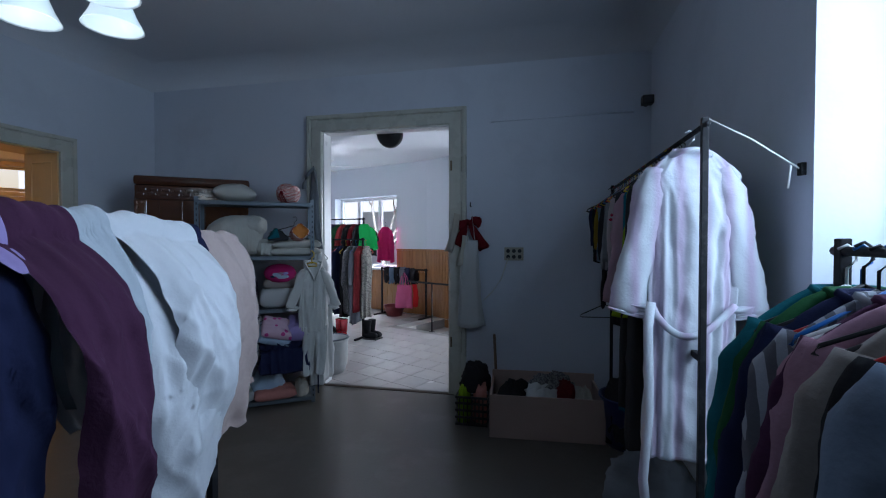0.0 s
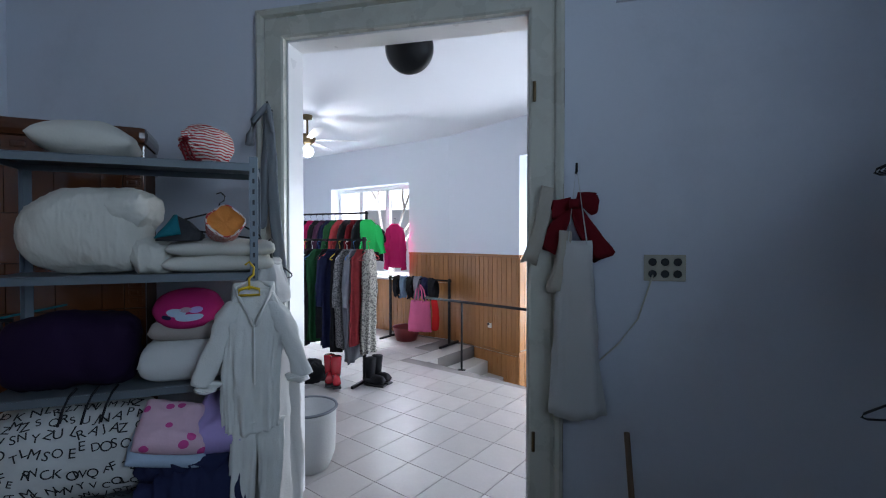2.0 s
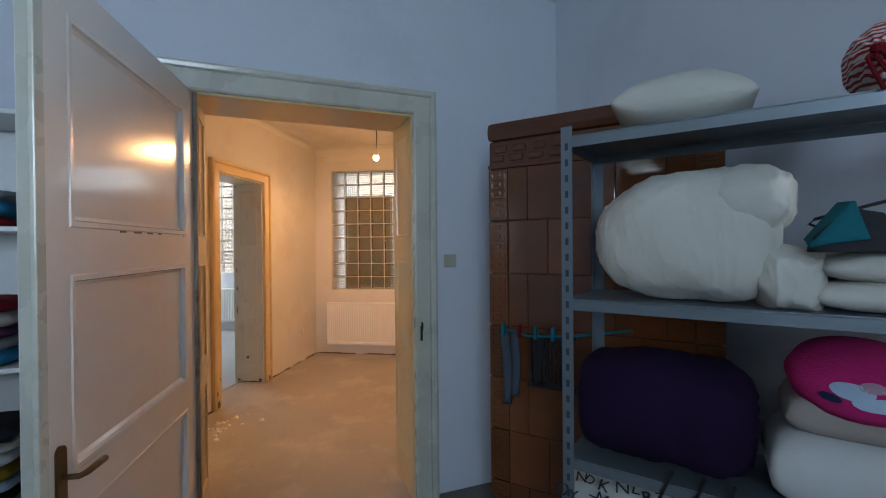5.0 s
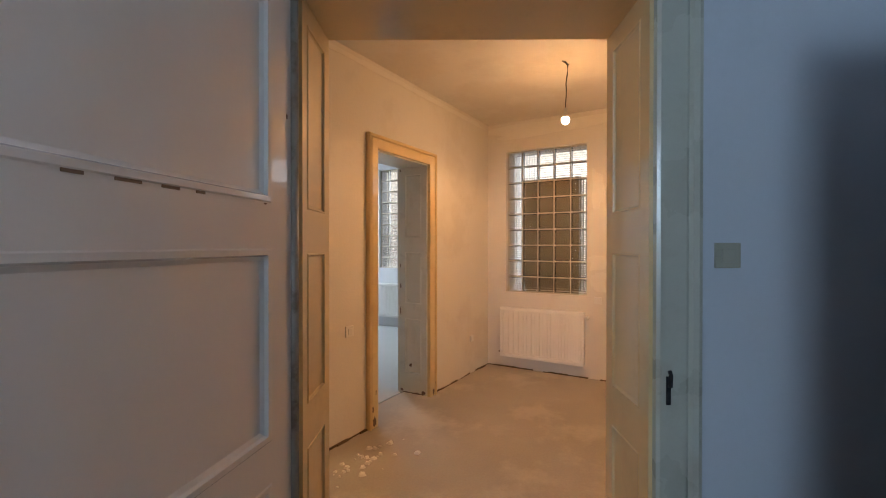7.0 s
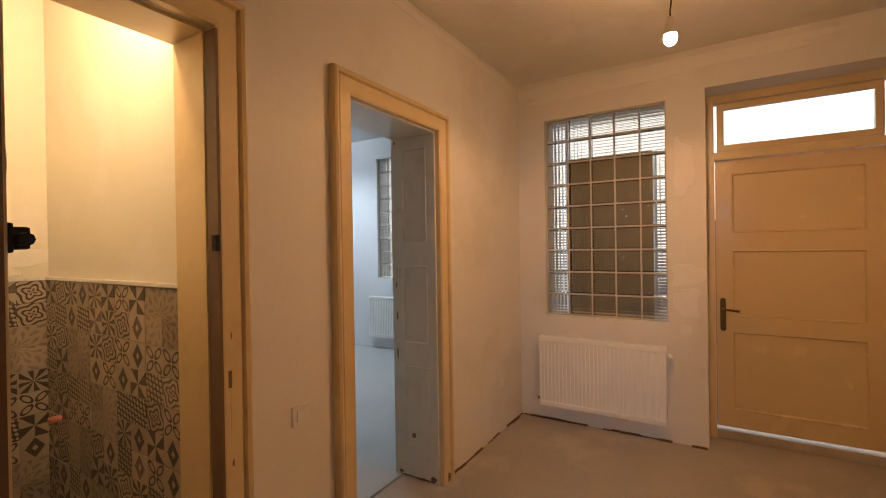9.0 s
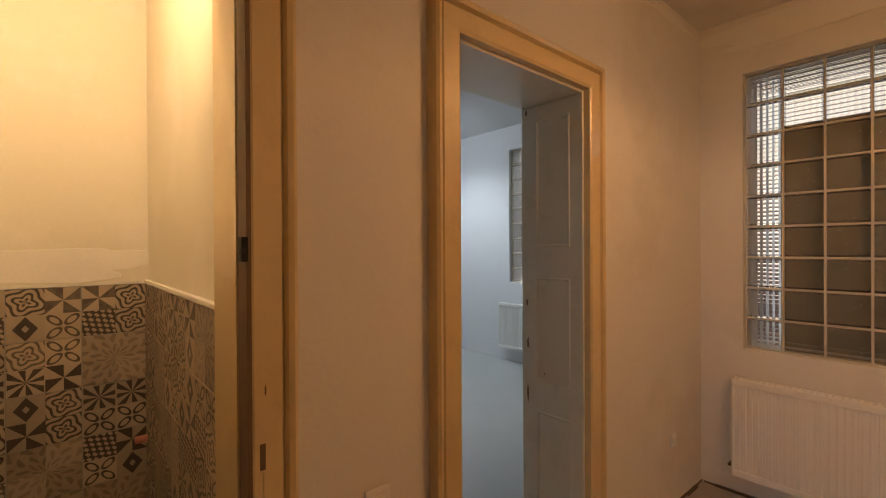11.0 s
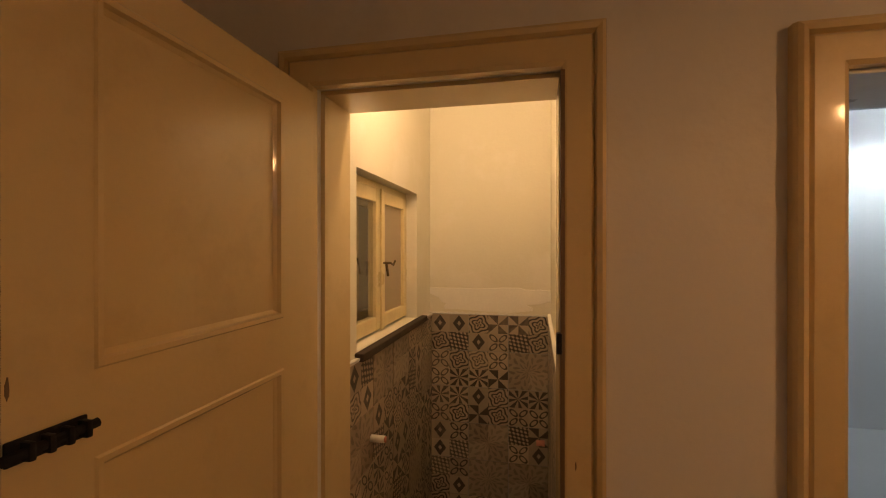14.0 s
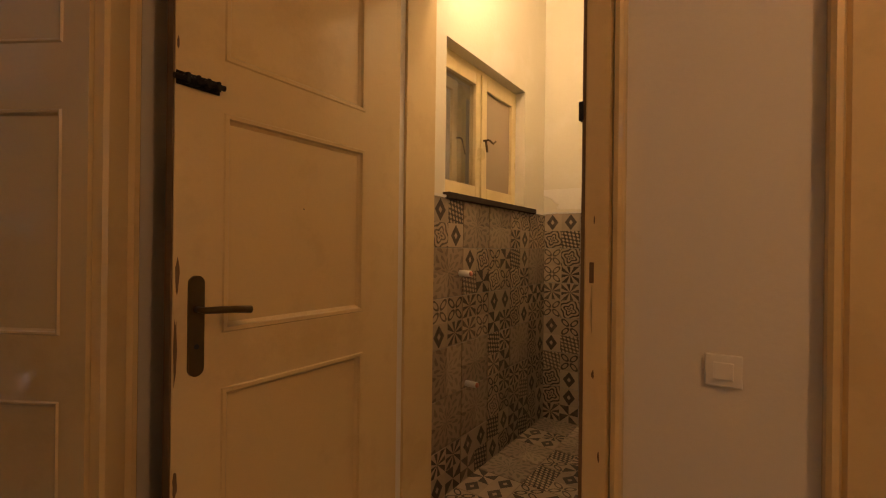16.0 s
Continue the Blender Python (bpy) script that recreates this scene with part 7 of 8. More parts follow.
def draped(name, m, x0, x1, l1, l2, material, label, seed, layer, out=0.0, hem=0.0):
    """Cloth laid over a bar along x from x0 to x1, hanging l1 on the -y side and l2 on the +y side."""
    bm = fresh()
    nx, ns = 60, 120
    ph = [random.Random(seed + k).uniform(0, 6.3) for k in range(5)]
    r = 0.024 + 0.014 * layer
    for off in (0.0, 0.009):
        grid = {}
        for i in range(nx + 1):
            u = i / nx
            for j in range(ns + 1):
                low = l2 * (1 + hem * math.sin(5 * u + ph[0]) + 0.04 * math.sin(13 * u + ph[1]))
                s = -l1 + (l1 + low) * j / ns
                hang_ = max(0.0, abs(s) - r * 1.57)
                a = max(-1.57, min(1.57, s / r))
                grow = 1 + 0.22 * min(1, hang_ * 1.5) * math.sin(3.1 * hang_ + ph[2]) + 0.015 * math.sin(9 * hang_ + ph[3])
                x = (x0 + x1) / 2 + (x1 - x0) * (u - 0.5) * grow - 0.05 * hang_
                damp = min(1, hang_ * 3.5 + 0.10)
                shared = wrinkle((x * 4.2 + 0.35 * s, s * 0.8, 0), 150, 1.6, 0.055)
                own = wrinkle((x * 6 + 1.2 * s, s * 0.9, 0), seed + 5, 1.2, 0.026)
                own += crease((x + 0.5 * s, s * 0.30, 0), seed + 21, 4.5, 0.032) * min(1, hang_ * 4 + 0.1) + crease((x - 0.7 * s, s * 0.6 + 0.3 * x, 0), seed + 23, 7, 0.010) * min(1, hang_ * 5)
                belly = math.sin(math.pi * min(1.0, hang_ / (0.92 * (low if s > 0 else l1))) ** 0.8) if hang_ > 0 else 0.0
                bulge = (0.13 + out) * max(0.0, belly) ** 0.8 + 0.018 * layer * min(1, hang_ * 8)
                edge = -0.035 * max(0, abs(2 * u - 1) - 0.72) / 0.28 * min(1, hang_ * 5)
                y = (r + off) * math.sin(a) + math.copysign(bulge + edge + damp * (shared + own), s)
                z = (r + off) * math.cos(a) - hang_ + 0.012 * math.sin(9 * x + ph[2]) + 0.022 * wrinkle((x * 9, 0.3, 0), seed + 31, 1.5, 1.0) + 0.3 * own
                grid[i, j] = bm.verts.new((x, y - math.copysign(off, s) * (hang_ > 0), z))
        for i in range(nx):
            for j in range(ns):
                bm.faces.new((grid[i, j], grid[i + 1, j], grid[i + 1, j + 1], grid[i, j + 1]))
    return solid(name, bm, material, m, label, "bedding", "bedding over the bar", smooth=True)


RL = ROOM @ pose(-0.62, 1.66, 0, 0, 0, -94)
clothes_rack("drying_rack", RL, 1.75, 1.60, "black rack with bedding draped over its rail")
for k, (x0, x1, mt, lb, l1, l2, layer, out, hem) in enumerate((
        (-0.13, 0.115, C_BEIGE, "beige pink knitted blanket", 0.5, 0.80, 0, 0.0, 0.12), (0.09, 0.20, C_NAVY, "navy blanket", 0.6, 0.92, 1, -0.03, 0.05),
        (0.15, 0.53, C_WHITE_LIT, "large white cotton sheet", 0.7, 1.10, 2, 0.02, 0.06), (0.14, 0.47, C_WHITE_LIT, "folded white cotton cover", 0.4, 0.84, 3, 0.05, 0.08),
        (0.47, 0.62, C_SHEET, "pale grey white sheet", 0.7, 1.35, 3, -0.02, 0.05), (0.58, 0.80, C_PLUM, "dark plum cotton cover", 0.7, 1.14, 5, 0.07, 0.05),
        (0.76, 0.92, C_LILAC, "lilac sheet", 0.6, 0.26, 6, -0.06, 0.1), (0.77, 1.15, C_NAVY, "dark navy cover", 0.6, 1.5, 4, 0.0, 0.05), (1.12, 1.45, C_NAVY, "navy wool blanket", 0.6, 1.0, 3, 0.0, 0.05))):
    draped("draped_" + lb.split()[-1], RL @ pose(0, 0.0, 1.605), x0, x1, l1, l2, mt, lb + " draped over the rack", 150 + k, layer, out, hem)

# box, crate and basket by the shop door
bx = thing("open_box", ROOM @ pose(0.345, 3.60, 0, 0, 0, 3.2), "long pinkish brown board box heaped with clothes", "box")
bm = fresh()
box(bm, 0, 0.9, 0, 0.018, 0, 0.345, 0.002)
part("front_board", bm, CARD, bx)
part("back_board", box(fresh(), 0, 0.9, 0.52, 0.538, 0, 0.40, 0.002), CARD, bx)
for x in (0.0, 0.882):
    part("side_board", box(fresh(), x, x + 0.018, 0.019, 0.519, 0, 0.345, 0.002), CARD, bx)
part("base", box(fresh(), 0.019, 0.881, 0.019, 0.519, 0.0, 0.015), CARD, bx)
for k, (x, y, lx, ly, lz, mt, lb) in enumerate(((0.2, 0.26, 0.3, 0.4, 0.44, C_BLACK, "black crumpled cloth"), (0.42, 0.22, 0.36, 0.36, 0.42, C_WHITE, "white crumpled cloth"), (0.52, 0.34, 0.5, 0.3, 0.5, C_CAMEL, "grey patterned cloth"), (0.60, 0.27, 0.25, 0.25, 0.46, C_RED, "dark red cloth"), (0.76, 0.26, 0.2, 0.36, 0.40, C_LINEN, "cream cloth"))):
    solid("crumpled_cloth", heap(fresh(), lx, ly, lz * 0.80, 170 + k), mt, ROOM @ pose(0.345, 3.60, 0.02, 0, 0, 3.2) @ pose(x, y, 0), lb + " heaped in the box", "clothing", "clothes in the box", smooth=True)
crate = thing("plastic_crate", ROOM @ pose(0.03, 3.78, 0, 0, 0, 0), "black plastic crate with hats and cloth", "crate")
for x0, x1, y0, y1 in ((0, 0.28, 0, 0.012), (0, 0.28, 0.388, 0.4), (0, 0.012, 0.013, 0.387), (0.268, 0.28, 0.013, 0.387)):
    for z in (0.0, 0.06, 0.12, 0.18, 0.232):
        part("bar", box(fresh(), x0, x1, y0, y1, z, z + 0.018), PLASTIC_BLACK, crate)
    lx, ly = x1 - x0, y1 - y0
    for k in range(1, 8):
        px = x0 + (lx - 0.012) * k / 8 if lx > ly else x0 + 0.001
        py = y0 + 0.001 if lx > ly else y0 + (ly - 0.012) * k / 8
        part("upright", box(fresh(), px, px + 0.010, py, py + 0.010, 0.0, 0.249), PLASTIC_BLACK, crate)
part("base", box(fresh(), 0.013, 0.267, 0.013, 0.387, 0, 0.01), PLASTIC_BLACK, crate)
solid("black_hat", heap(fresh(), 0.26, 0.30, 0.22, 180), C_BLACK, ROOM @ pose(0.17, 4.0, 0.26), "black cloth hat on the crate", "hat", smooth=True)
solid("crumpled_cloth", heap(fresh(), 0.14, 0.2, 0.31, 181), C_SALMON, ROOM @ pose(0.235, 3.92, 0.012), "salmon cloth in the crate", "clothing", smooth=True)
solid("crumpled_cloth", heap(fresh(), 0.12, 0.2, 0.30, 182), C_LIME, ROOM @ pose(0.09, 3.90, 0.012), "greenish yellow cloth in the crate", "clothing", smooth=True)
bm = fresh()
tube(bm, [(0.34, 4.36, 0.0), (0.30, 4.44, 0.66)], 0.014, 8)
solid("wooden_stick", bm, DOOR_EDGE, ROOM, "dark wooden stick leaning at the wall", "stick", smooth=True)
tub = thing("blue_tub", ROOM @ pose(1.42, 3.72, 0), "dark blue plastic tub with dark clothes under the rack", "tub")
bm = fresh()
lathe(bm, [(0.0, 0.01), (0.17, 0.0), (0.21, 0.36), (0.225, 0.37), (0.222, 0.385), (0.205, 0.375), (0.165, 0.02)], 28)
part("body", bm, mat("dark_blue_plastic", (0.01, 0.02, 0.11), 0.35, bump=0.02), tub, smooth=True)
solid("crumpled_cloth", heap(fresh(), 0.36, 0.36, 0.48, 183), C_BLACK, ROOM @ pose(1.42, 3.72, 0.025), "dark clothes heaped in the blue tub", "clothing", smooth=True)
solid("crumpled_cloth", heap(fresh(), 0.5, 0.4, 0.30, 184), C_GREY, ROOM @ pose(1.40, 2.9, 0.0), "grey clothes heaped under the rack", "clothing", smooth=True)
solid("white_bag", heap(fresh(), 0.4, 0.36, 0.30, 185), C_LINEN, ROOM @ pose(1.33, 2.18, 0.0), "pale cloth bag under the robe", "bag", smooth=True)

# bookcase behind the open door
bc = thing("bookcase", ROOM @ pose(A_DOOR + 0.005, 0.55, 0, 0, 0, 0), "white open bookcase with folded clothes", "bookcase")
for y in (0.0, 1.12):
    part("side_panel", box(fresh(), 0, 0.36, y, y + 0.02, 0, 2.20, 0.002), WHITE_LAC, bc)
for z in (0.06, 0.56, 1.13, 1.705, 2.18):
    part("shelf_board", box(fresh(), 0, 0.358, 0.0205, 1.1195, z - 0.02, z, 0.002), WHITE_LAC, bc)
part("back_panel", box(fresh(), 0.0, 0.008, 0.021, 1.119, 0.07, 2.15), WHITE_LAC, bc)
fold_m = (C_PALEBLUE, C_PLUM, C_LINEN, C_BLUE, C_MUSTARD, C_TAUPE, C_BLACK, C_GREY, C_WHITE, C_RED)
fk = 0
for z, n in ((1.705, 3), (1.13, 5), (0.56, 6)):
    for y in (0.28, 0.84):
        hh = z
        for k in range(n):
            t_ = 0.045 + 0.012 * ((k * 7 + fk) % 3)
            solid("folded_garment", cushion(fresh(), 0.30, 0.44, t_, 200 + fk, 8, 14, 12, 0.012), fold_m[(fk * 3 + k) % 10], ROOM @ pose(A_DOOR + 0.005, 0.55, 0) @ pose(0.19, y, hh, 0, 0, 3 * math.sin(fk)), "neatly folded garment on the bookcase", "clothing", "folded clothes on the bookcase", smooth=True)
            hh += t_ * 0.92
            fk += 1

# ---- shop ----
spk = thing("round_loudspeaker", ROOM @ pose(-0.915, 4.84, 2.79, 0, 0, 0), "round black loudspeaker above the shop doorway", "loudspeaker")
bm = fresh()
lathe(bm, [(0.0, -0.02), (0.06, -0.02), (0.13, -0.012), (0.152, 0.0), (0.155, 0.03), (0.13, 0.06), (0.0, 0.07)], 36)
part("body", bm, PLASTIC_BLACK, spk, smooth=True, m=pose(0, 0, 0, -72, 0, 0) @ pose(0, 0, 0, 180, 0, 0))
part("badge", box(fresh(), -0.03, 0.03, -0.004, 0.0, -0.006, 0.006), IRON, spk, m=pose(0, -0.028, -0.01, -18))
part("bracket", box(fresh(), -0.02, 0.02, -0.15, 0.05, 0.10, 0.12, 0.003), PLASTIC_BLACK, spk)

fan = thing("ceiling_fan", ROOM @ pose(-3.203, 7.582, H_SHOP), "white ceiling fan with pale blades and a lit globe, at rest", "ceiling fan")
bm = fresh()
tube(bm, [(0, 0, 0), (0, 0, -0.28)], 0.014, 10)
lathe(bm, [(0.07, 0.0), (0.06, -0.05), (0.0, -0.06)], 20)
lathe(bm, [(0.0, -0.24), (0.09, -0.26), (0.11, -0.31), (0.09, -0.36), (0.05, -0.39), (0.0, -0.40)], 24)
part("motor", bm, BRONZE, fan, smooth=True)
for k in range(5):
    bm = fresh()
    box(bm, 0.16, 0.70, -0.065, 0.065, -0.325, -0.317, 0.003)
    box(bm, 0.08, 0.2, -0.014, 0.014, -0.33, -0.322, 0.002)
    part("blade", bm, WHITE_LAC, fan, "pale fan blade", m=pose(0, 0, 0, 6, 0, 20 + 72 * k))
bm = fresh()
lathe(bm, [(0.03, -0.41), (0.07, -0.44), (0.085, -0.49), (0.06, -0.54), (0.0, -0.56)], 20)
gl = part("globe", bm, LED, fan, "glowing white globe", True)
gl.visible_shadow = False

# stair down to the shopfront
stair = thing("stair", ROOM @ pose(-1.60, 7.78, 0, 0, 0, math.degrees(math.atan2(1.02, 0.46)) - 90), "pale stone steps going down to the shopfront", "stair", "", "structure")
stone = mat("pale_worn_stone", (0.50, 0.47, 0.44), 0.6, vary=0.12, scale=6, bump=0.15)
for k in range(3):
    part("step", box(fresh(), 0.30 * k, 0.30 * (k + 1) - 0.002, -0.05, 1.12, -0.70, -0.17 * (k + 1), 0.006), stone, stair)
part("step_nosing", box(fresh(), -0.30, -0.002, 0.0, 1.10, -0.16, -0.006, 0.004), stone, stair)
rl = thing("stair_railing", ROOM, "thin black iron railing along the stair's edge", "railing")
ed = (E1 - E0).normalized()
pb = Vector((-1.08, 7.50))
pts = [pb + ed * k for k in (-0.62, 0.0, 1.5, 2.3)]
part("handrail", tube(fresh(), [(p.x, p.y, 0.84 - 0.0 * i) for i, p in enumerate(pts)], 0.016, 8), IRON, rl, smooth=True)
for k in (0.0, 2.2):
    p = pb + ed * k
    part("post", tube(fresh(), [(p.x, p.y, 0.0), (p.x, p.y, 0.84)], 0.013, 8), IRON, rl, smooth=True)
    part("post_foot", box(fresh(), p.x - 0.045, p.x + 0.045, p.y - 0.02, p.y + 0.02, -0.003, 0.008, 0.002), IRON, rl)

# shop racks
RA = ROOM @ pose(-2.06, 6.80, 0, 0, 0, 172)
clothes_rack("shop_rack", RA, 1.45, 1.60, "black clothes rack full of coats in the shop")
shop_list = [(C_CAMELC, "cream and grey patterned coat", 1.15), (C_BRICK, "red patterned long cardigan", 1.05), (C_GREY, "long grey cardigan", 1.25), (C_CAMEL, "grey patterned knit coat", 1.1), (C_BLACK, "black coat", 1.15), (C_NAVY, "navy coat", 1.1), (C_BLACK, "black trousers", 1.0), (C_DKGREEN, "dark green coat", 1.05), (C_BLACK, "black long coat", 1.1), (C_PLUM, "plum jacket", 0.9), (C_NAVY, "navy trousers", 1.0), (C_BLACK, "black jacket", 0.95), (C_GREY, "grey trousers", 1.0), (C_BLACK, "black dress", 1.0)]
for k, (mt, lb, L) in enumerate(shop_list):
    rr = random.Random(k + 50)
    garment("hung_" + lb.split()[-1].replace("top", "jersey"), RA @ pose(-0.06 + 0.095 * k, 0.0, 1.49, 0, 0, 86 + rr.uniform(-9, 9)), mt, lb + " on the shop rack", 0.24 if k == 0 else 0.37, L, 0.075, -0.12, 0.55 if k in (2, 3, 5, 8) else 0.0, 250 + k, (H_RED, H_BLACK, H_BLUE, H_WHITE, H_YELL)[k % 5], "clothes on the shop rack", lb.split()[-1], 0.024, 6, 0.03)
boot = lambda m, mt, lb: (lambda t: (part("shaft", tube(fresh(), [(0, 0, 0.09), (0, 0, 0.16), (0.01, 0, 0.30)], lambda s: 0.05 + 0.012 * s, 14), mt, t, smooth=True), part("foot", cushion(fresh(), 0.25, 0.09, 0.11, 3, 3, 16, 10, 0.0), mt, t, smooth=True, m=pose(0.06, 0, 0.012)), part("sole", box(fresh(), -0.06, 0.19, -0.045, 0.045, 0, 0.02, 0.008), PLASTIC_BLACK, t)))(thing("boot", m, lb, "boot", "boots by the rack"))
RUB_RED = mat("glossy_red_rubber", (0.42, 0.015, 0.025), 0.25, coat=0.5, bump=0.02)
boot(ROOM @ pose(-2.30, 6.58, 0.032, 0, 0, -60), RUB_RED, "glossy red rubber boot on the rack's foot")
boot(ROOM @ pose(-2.40, 6.63, 0.032, 0, 0, -65), RUB_RED, "glossy red rubber boot on the rack's foot")
boot(ROOM @ pose(-1.96, 6.72, 0.0, 0, 0, -10), C_BLACK, "black leather boot beside the rack")
boot(ROOM @ pose(-1.93, 6.84, 0.0, 0, 0, -15), C_BLACK, "black leather boot beside the rack")
solid("black_bag", heap(fresh(), 0.5, 0.35, 0.22, 300), C_BLACK, ROOM @ pose(-2.75, 6.75, 0.0), "black bag slumped under the rack", "bag", smooth=True)
bas = thing("laundry_basket", ROOM @ pose(-1.72, 4.98, 0), "white cloth laundry basket beside the shop doorway", "basket")
bm = fresh()
lathe(bm, [(0.0, 0.0), (0.15, 0.0), (0.19, 0.10), (0.20, 0.38), (0.205, 0.42), (0.19, 0.415), (0.17, 0.34), (0.0, 0.32)], 26)
part("body", bm, C_WHITE, bas, smooth=True)
bm = fresh()
tube(bm, [(0.203 * math.cos(a * 0.25), 0.203 * math.sin(a * 0.25), 0.418) for a in range(25)], 0.010, 6, True)
part("rim", bm, C_GREY, bas, "grey rim", True)

RB = ROOM @ pose(-2.85, 8.75, 0, 0, 0, 172)
clothes_rack("tall_shop_rack", RB, 1.5, 2.03, "tall black clothes rack before the shop window")
tall_list = [(C_GREEN, "bright green quilted jacket", 0.50), (C_BLACK, "black jacket", 0.5), (C_RED, "red jacket", 0.5), (C_BLACK, "black jacket", 0.5), (C_BRICK, "orange red jacket", 0.5), (C_DKGREEN, "dark green jacket", 0.5), (C_NAVY, "navy jacket", 0.5), (C_PLUM, "plum jacket", 0.5), (C_BLACK, "black jacket", 0.5), (C_MAGENTA, "dark pink jacket", 0.5), (C_BLACK, "black jacket", 0.5)]
for k, (mt, lb, L) in enumerate(tall_list):
    garment("hanging_jacket", RB @ pose(-0.02 + 0.12 * k, 0.0, 1.92, 0, 0, 24 if k == 0 else 80 + 9 * math.sin(k)), mt, lb + " on the tall shop rack", 0.36, L, 0.085, 0.05, 0.45, 280 + k, H_BLACK, "jackets on the tall rack", "jacket", 0.012, 4, 0.06)
garment("black_shirt", M_WIN @ pose(SW[1] - 0.66, -0.16, 1.86, 0, 0, 0), C_BLACK, "black short sleeved top hanging at the window", 0.40, 0.62, 0.06, 0.05, 0.22, 295, H_YELL, "", "shirt")
garment("pink_sweater", M_WIN @ pose(SW[1] - 0.20, -0.14, 1.88, 0, 0, 0), C_MAGENTA, "magenta sweater hanging at the shop window", 0.38, 0.74, 0.06, 0.05, 0.70, 296, H_BLACK, "", "sweater", out=0.01)
LR = ROOM @ pose(-1.50, 8.72, 0, 0, 0, 160)
low = clothes_rack("low_display_rack", LR, 1.15, 0.98, "low black rack with folded dark clothes under the window")
for k, mt in enumerate((C_BLACK, C_NAVY, C_GREY, C_BLACK, C_DENIM, C_BLACK)):
    draped("draped_trousers", LR @ pose(0.24 + 0.14 * k, 0.0, 0.985), 0.0, 0.125, 0.32, 0.36, mt, "dark trousers folded over the low rack", 310 + k, 0, -0.06)
tote = thing("pink_bag", ROOM @ pose(-1.93, 8.62, 0.86, 0, 0, -20), "pink canvas shopping bag hanging on the low rack", "bag")
part("body", body_mesh(0.34, 0.46, 0.13, 0.1, 320, False, 28, 16, 0.014, 4), C_BAGPINK, tote, smooth=True, m=pose(0, 0, -0.18))
for y in (-0.05, 0.05):
    bm = fresh()
    tube(bm, [(-0.08, y, -0.2), (-0.05, y * 0.6, -0.02), (0, y * 0.3, 0.06), (0.05, y * 0.6, -0.02), (0.08, y, -0.2)], 0.010, 6)
    part("handle", bm, C_BAGPINK, tote, smooth=True)
solid("red_scarf", body_mesh(0.09, 0.45, 0.05, 0.1, 321, False, 12, 12, 0.006, 3), cloth("bright_red_cloth", (0.55, 0.02, 0.02)), ROOM @ pose(-1.70, 8.60, 0.70), "bright red cloth hanging beside the pink bag", "cloth", smooth=True)
bm = fresh()
lathe(bm, [(0.0, 0.0), (0.16, 0.0), (0.22, 0.20), (0.23, 0.22), (0.21, 0.21), (0.15, 0.02)], 22)
solid("red_basket", bm, BASKET, ROOM @ pose(-2.25, 8.95, 0), "dark red round plastic basket on the tiles", "basket", smooth=True)

# toilet fittings
for z, lb in ((1.062, "capped white pipe stub with a red end on the tiles"), (0.475, "capped pipe stub low on the tiles")):
    p = thing("pipe_stub", pose(-4.832, -1.70 if z > 0.8 else -1.775, z, 0, 0, -90), lb, "pipe", "pipe stubs")
    part("pipe", tube(fresh(), [(0, 0, 0), (0, -0.065, 0)], 0.016, 12), PLASTIC_WHITE, p, smooth=True)
    part("cap", tube(fresh(), [(0, -0.0652, 0), (0, -0.072, 0)], 0.013, 12), COPPER, p, "pinkish end", smooth=True)
for z in (0.72,):
    p = thing("pipe_stub", pose(-5.60, -2.60, z, 0, 0, 90), "small copper pipe stub on the side wall", "pipe", "pipe stubs")
    part("pipe", tube(fresh(), [(0, 0, 0), (0, -0.05, 0)], 0.018, 12), COPPER, p, smooth=True)
bm = fresh()
lathe(bm, [(0.0, 0.006), (0.05, 0.006), (0.055, 0.001), (0.055, 0.0)], 20)
solid("floor_drain", bm, IRON, pose(-5.26, -2.53, -0.035), "dark round floor drain", "drain", smooth=True)
bm = fresh()
for k in range(60):
    box(bm, -5.62 + 0.0135 * k, -5.62 + 0.0135 * k + 0.0125, -2.876, -2.862, 1.452, 1.462 + 0.004 * math.sin(k * 1.7))
structure("tile_edge", bm, PLASTER_PATCH, pose(0, 0, 0), "rough white filler line on the tiles' upper edge")
bm = fresh()
box(bm, -4.838, -4.818, -2.86, -1.45, 1.440, 1.452), box(bm, -5.642, -5.622, -2.86, -1.45, 1.452, 1.470, 0.003)
structure("tile_edge_side", bm, PLASTER_PATCH, pose(0, 0, 0), "rough white filler line on the side tiles")


# dark crumbling joint along the foot of the hall walls
JOINT = mat("dark_crumbled_joint", (0.13, 0.085, 0.05), 0.95, vary=0.4, scale=12)


def foot_joint(m, length, seed):
    r = random.Random(seed)
    bm = fresh()
    x = 0.0
    while x < length:
        w = r.uniform(0.05, 0.16)
        if r.random() < 0.85:
            box(bm, x, min(length, x + w), -r.uniform(0.006, 0.022), 0.0, -0.001, r.uniform(0.005, 0.016))
        x += w + 0.001
    structure("floor_joint", bm, JOINT, m, "dark crumbled joint between floor and plaster")


foot_joint(pose(D4[0] - 0.12, Y_HALL, 0, 0, 0, 180), D4[0] - 0.12 - X_WEST, 501)
foot_joint(pose(D3[0] - 0.12, Y_HALL, 0, 0, 0, 180), D3[0] - 0.12 - (D4[1] + 0.12), 502)
foot_joint(pose(X_WEST, Y_HALL + 0.02, 0, 0, 0, 90), D5[0] - 0.01 - Y_HALL - 0.02, 503)

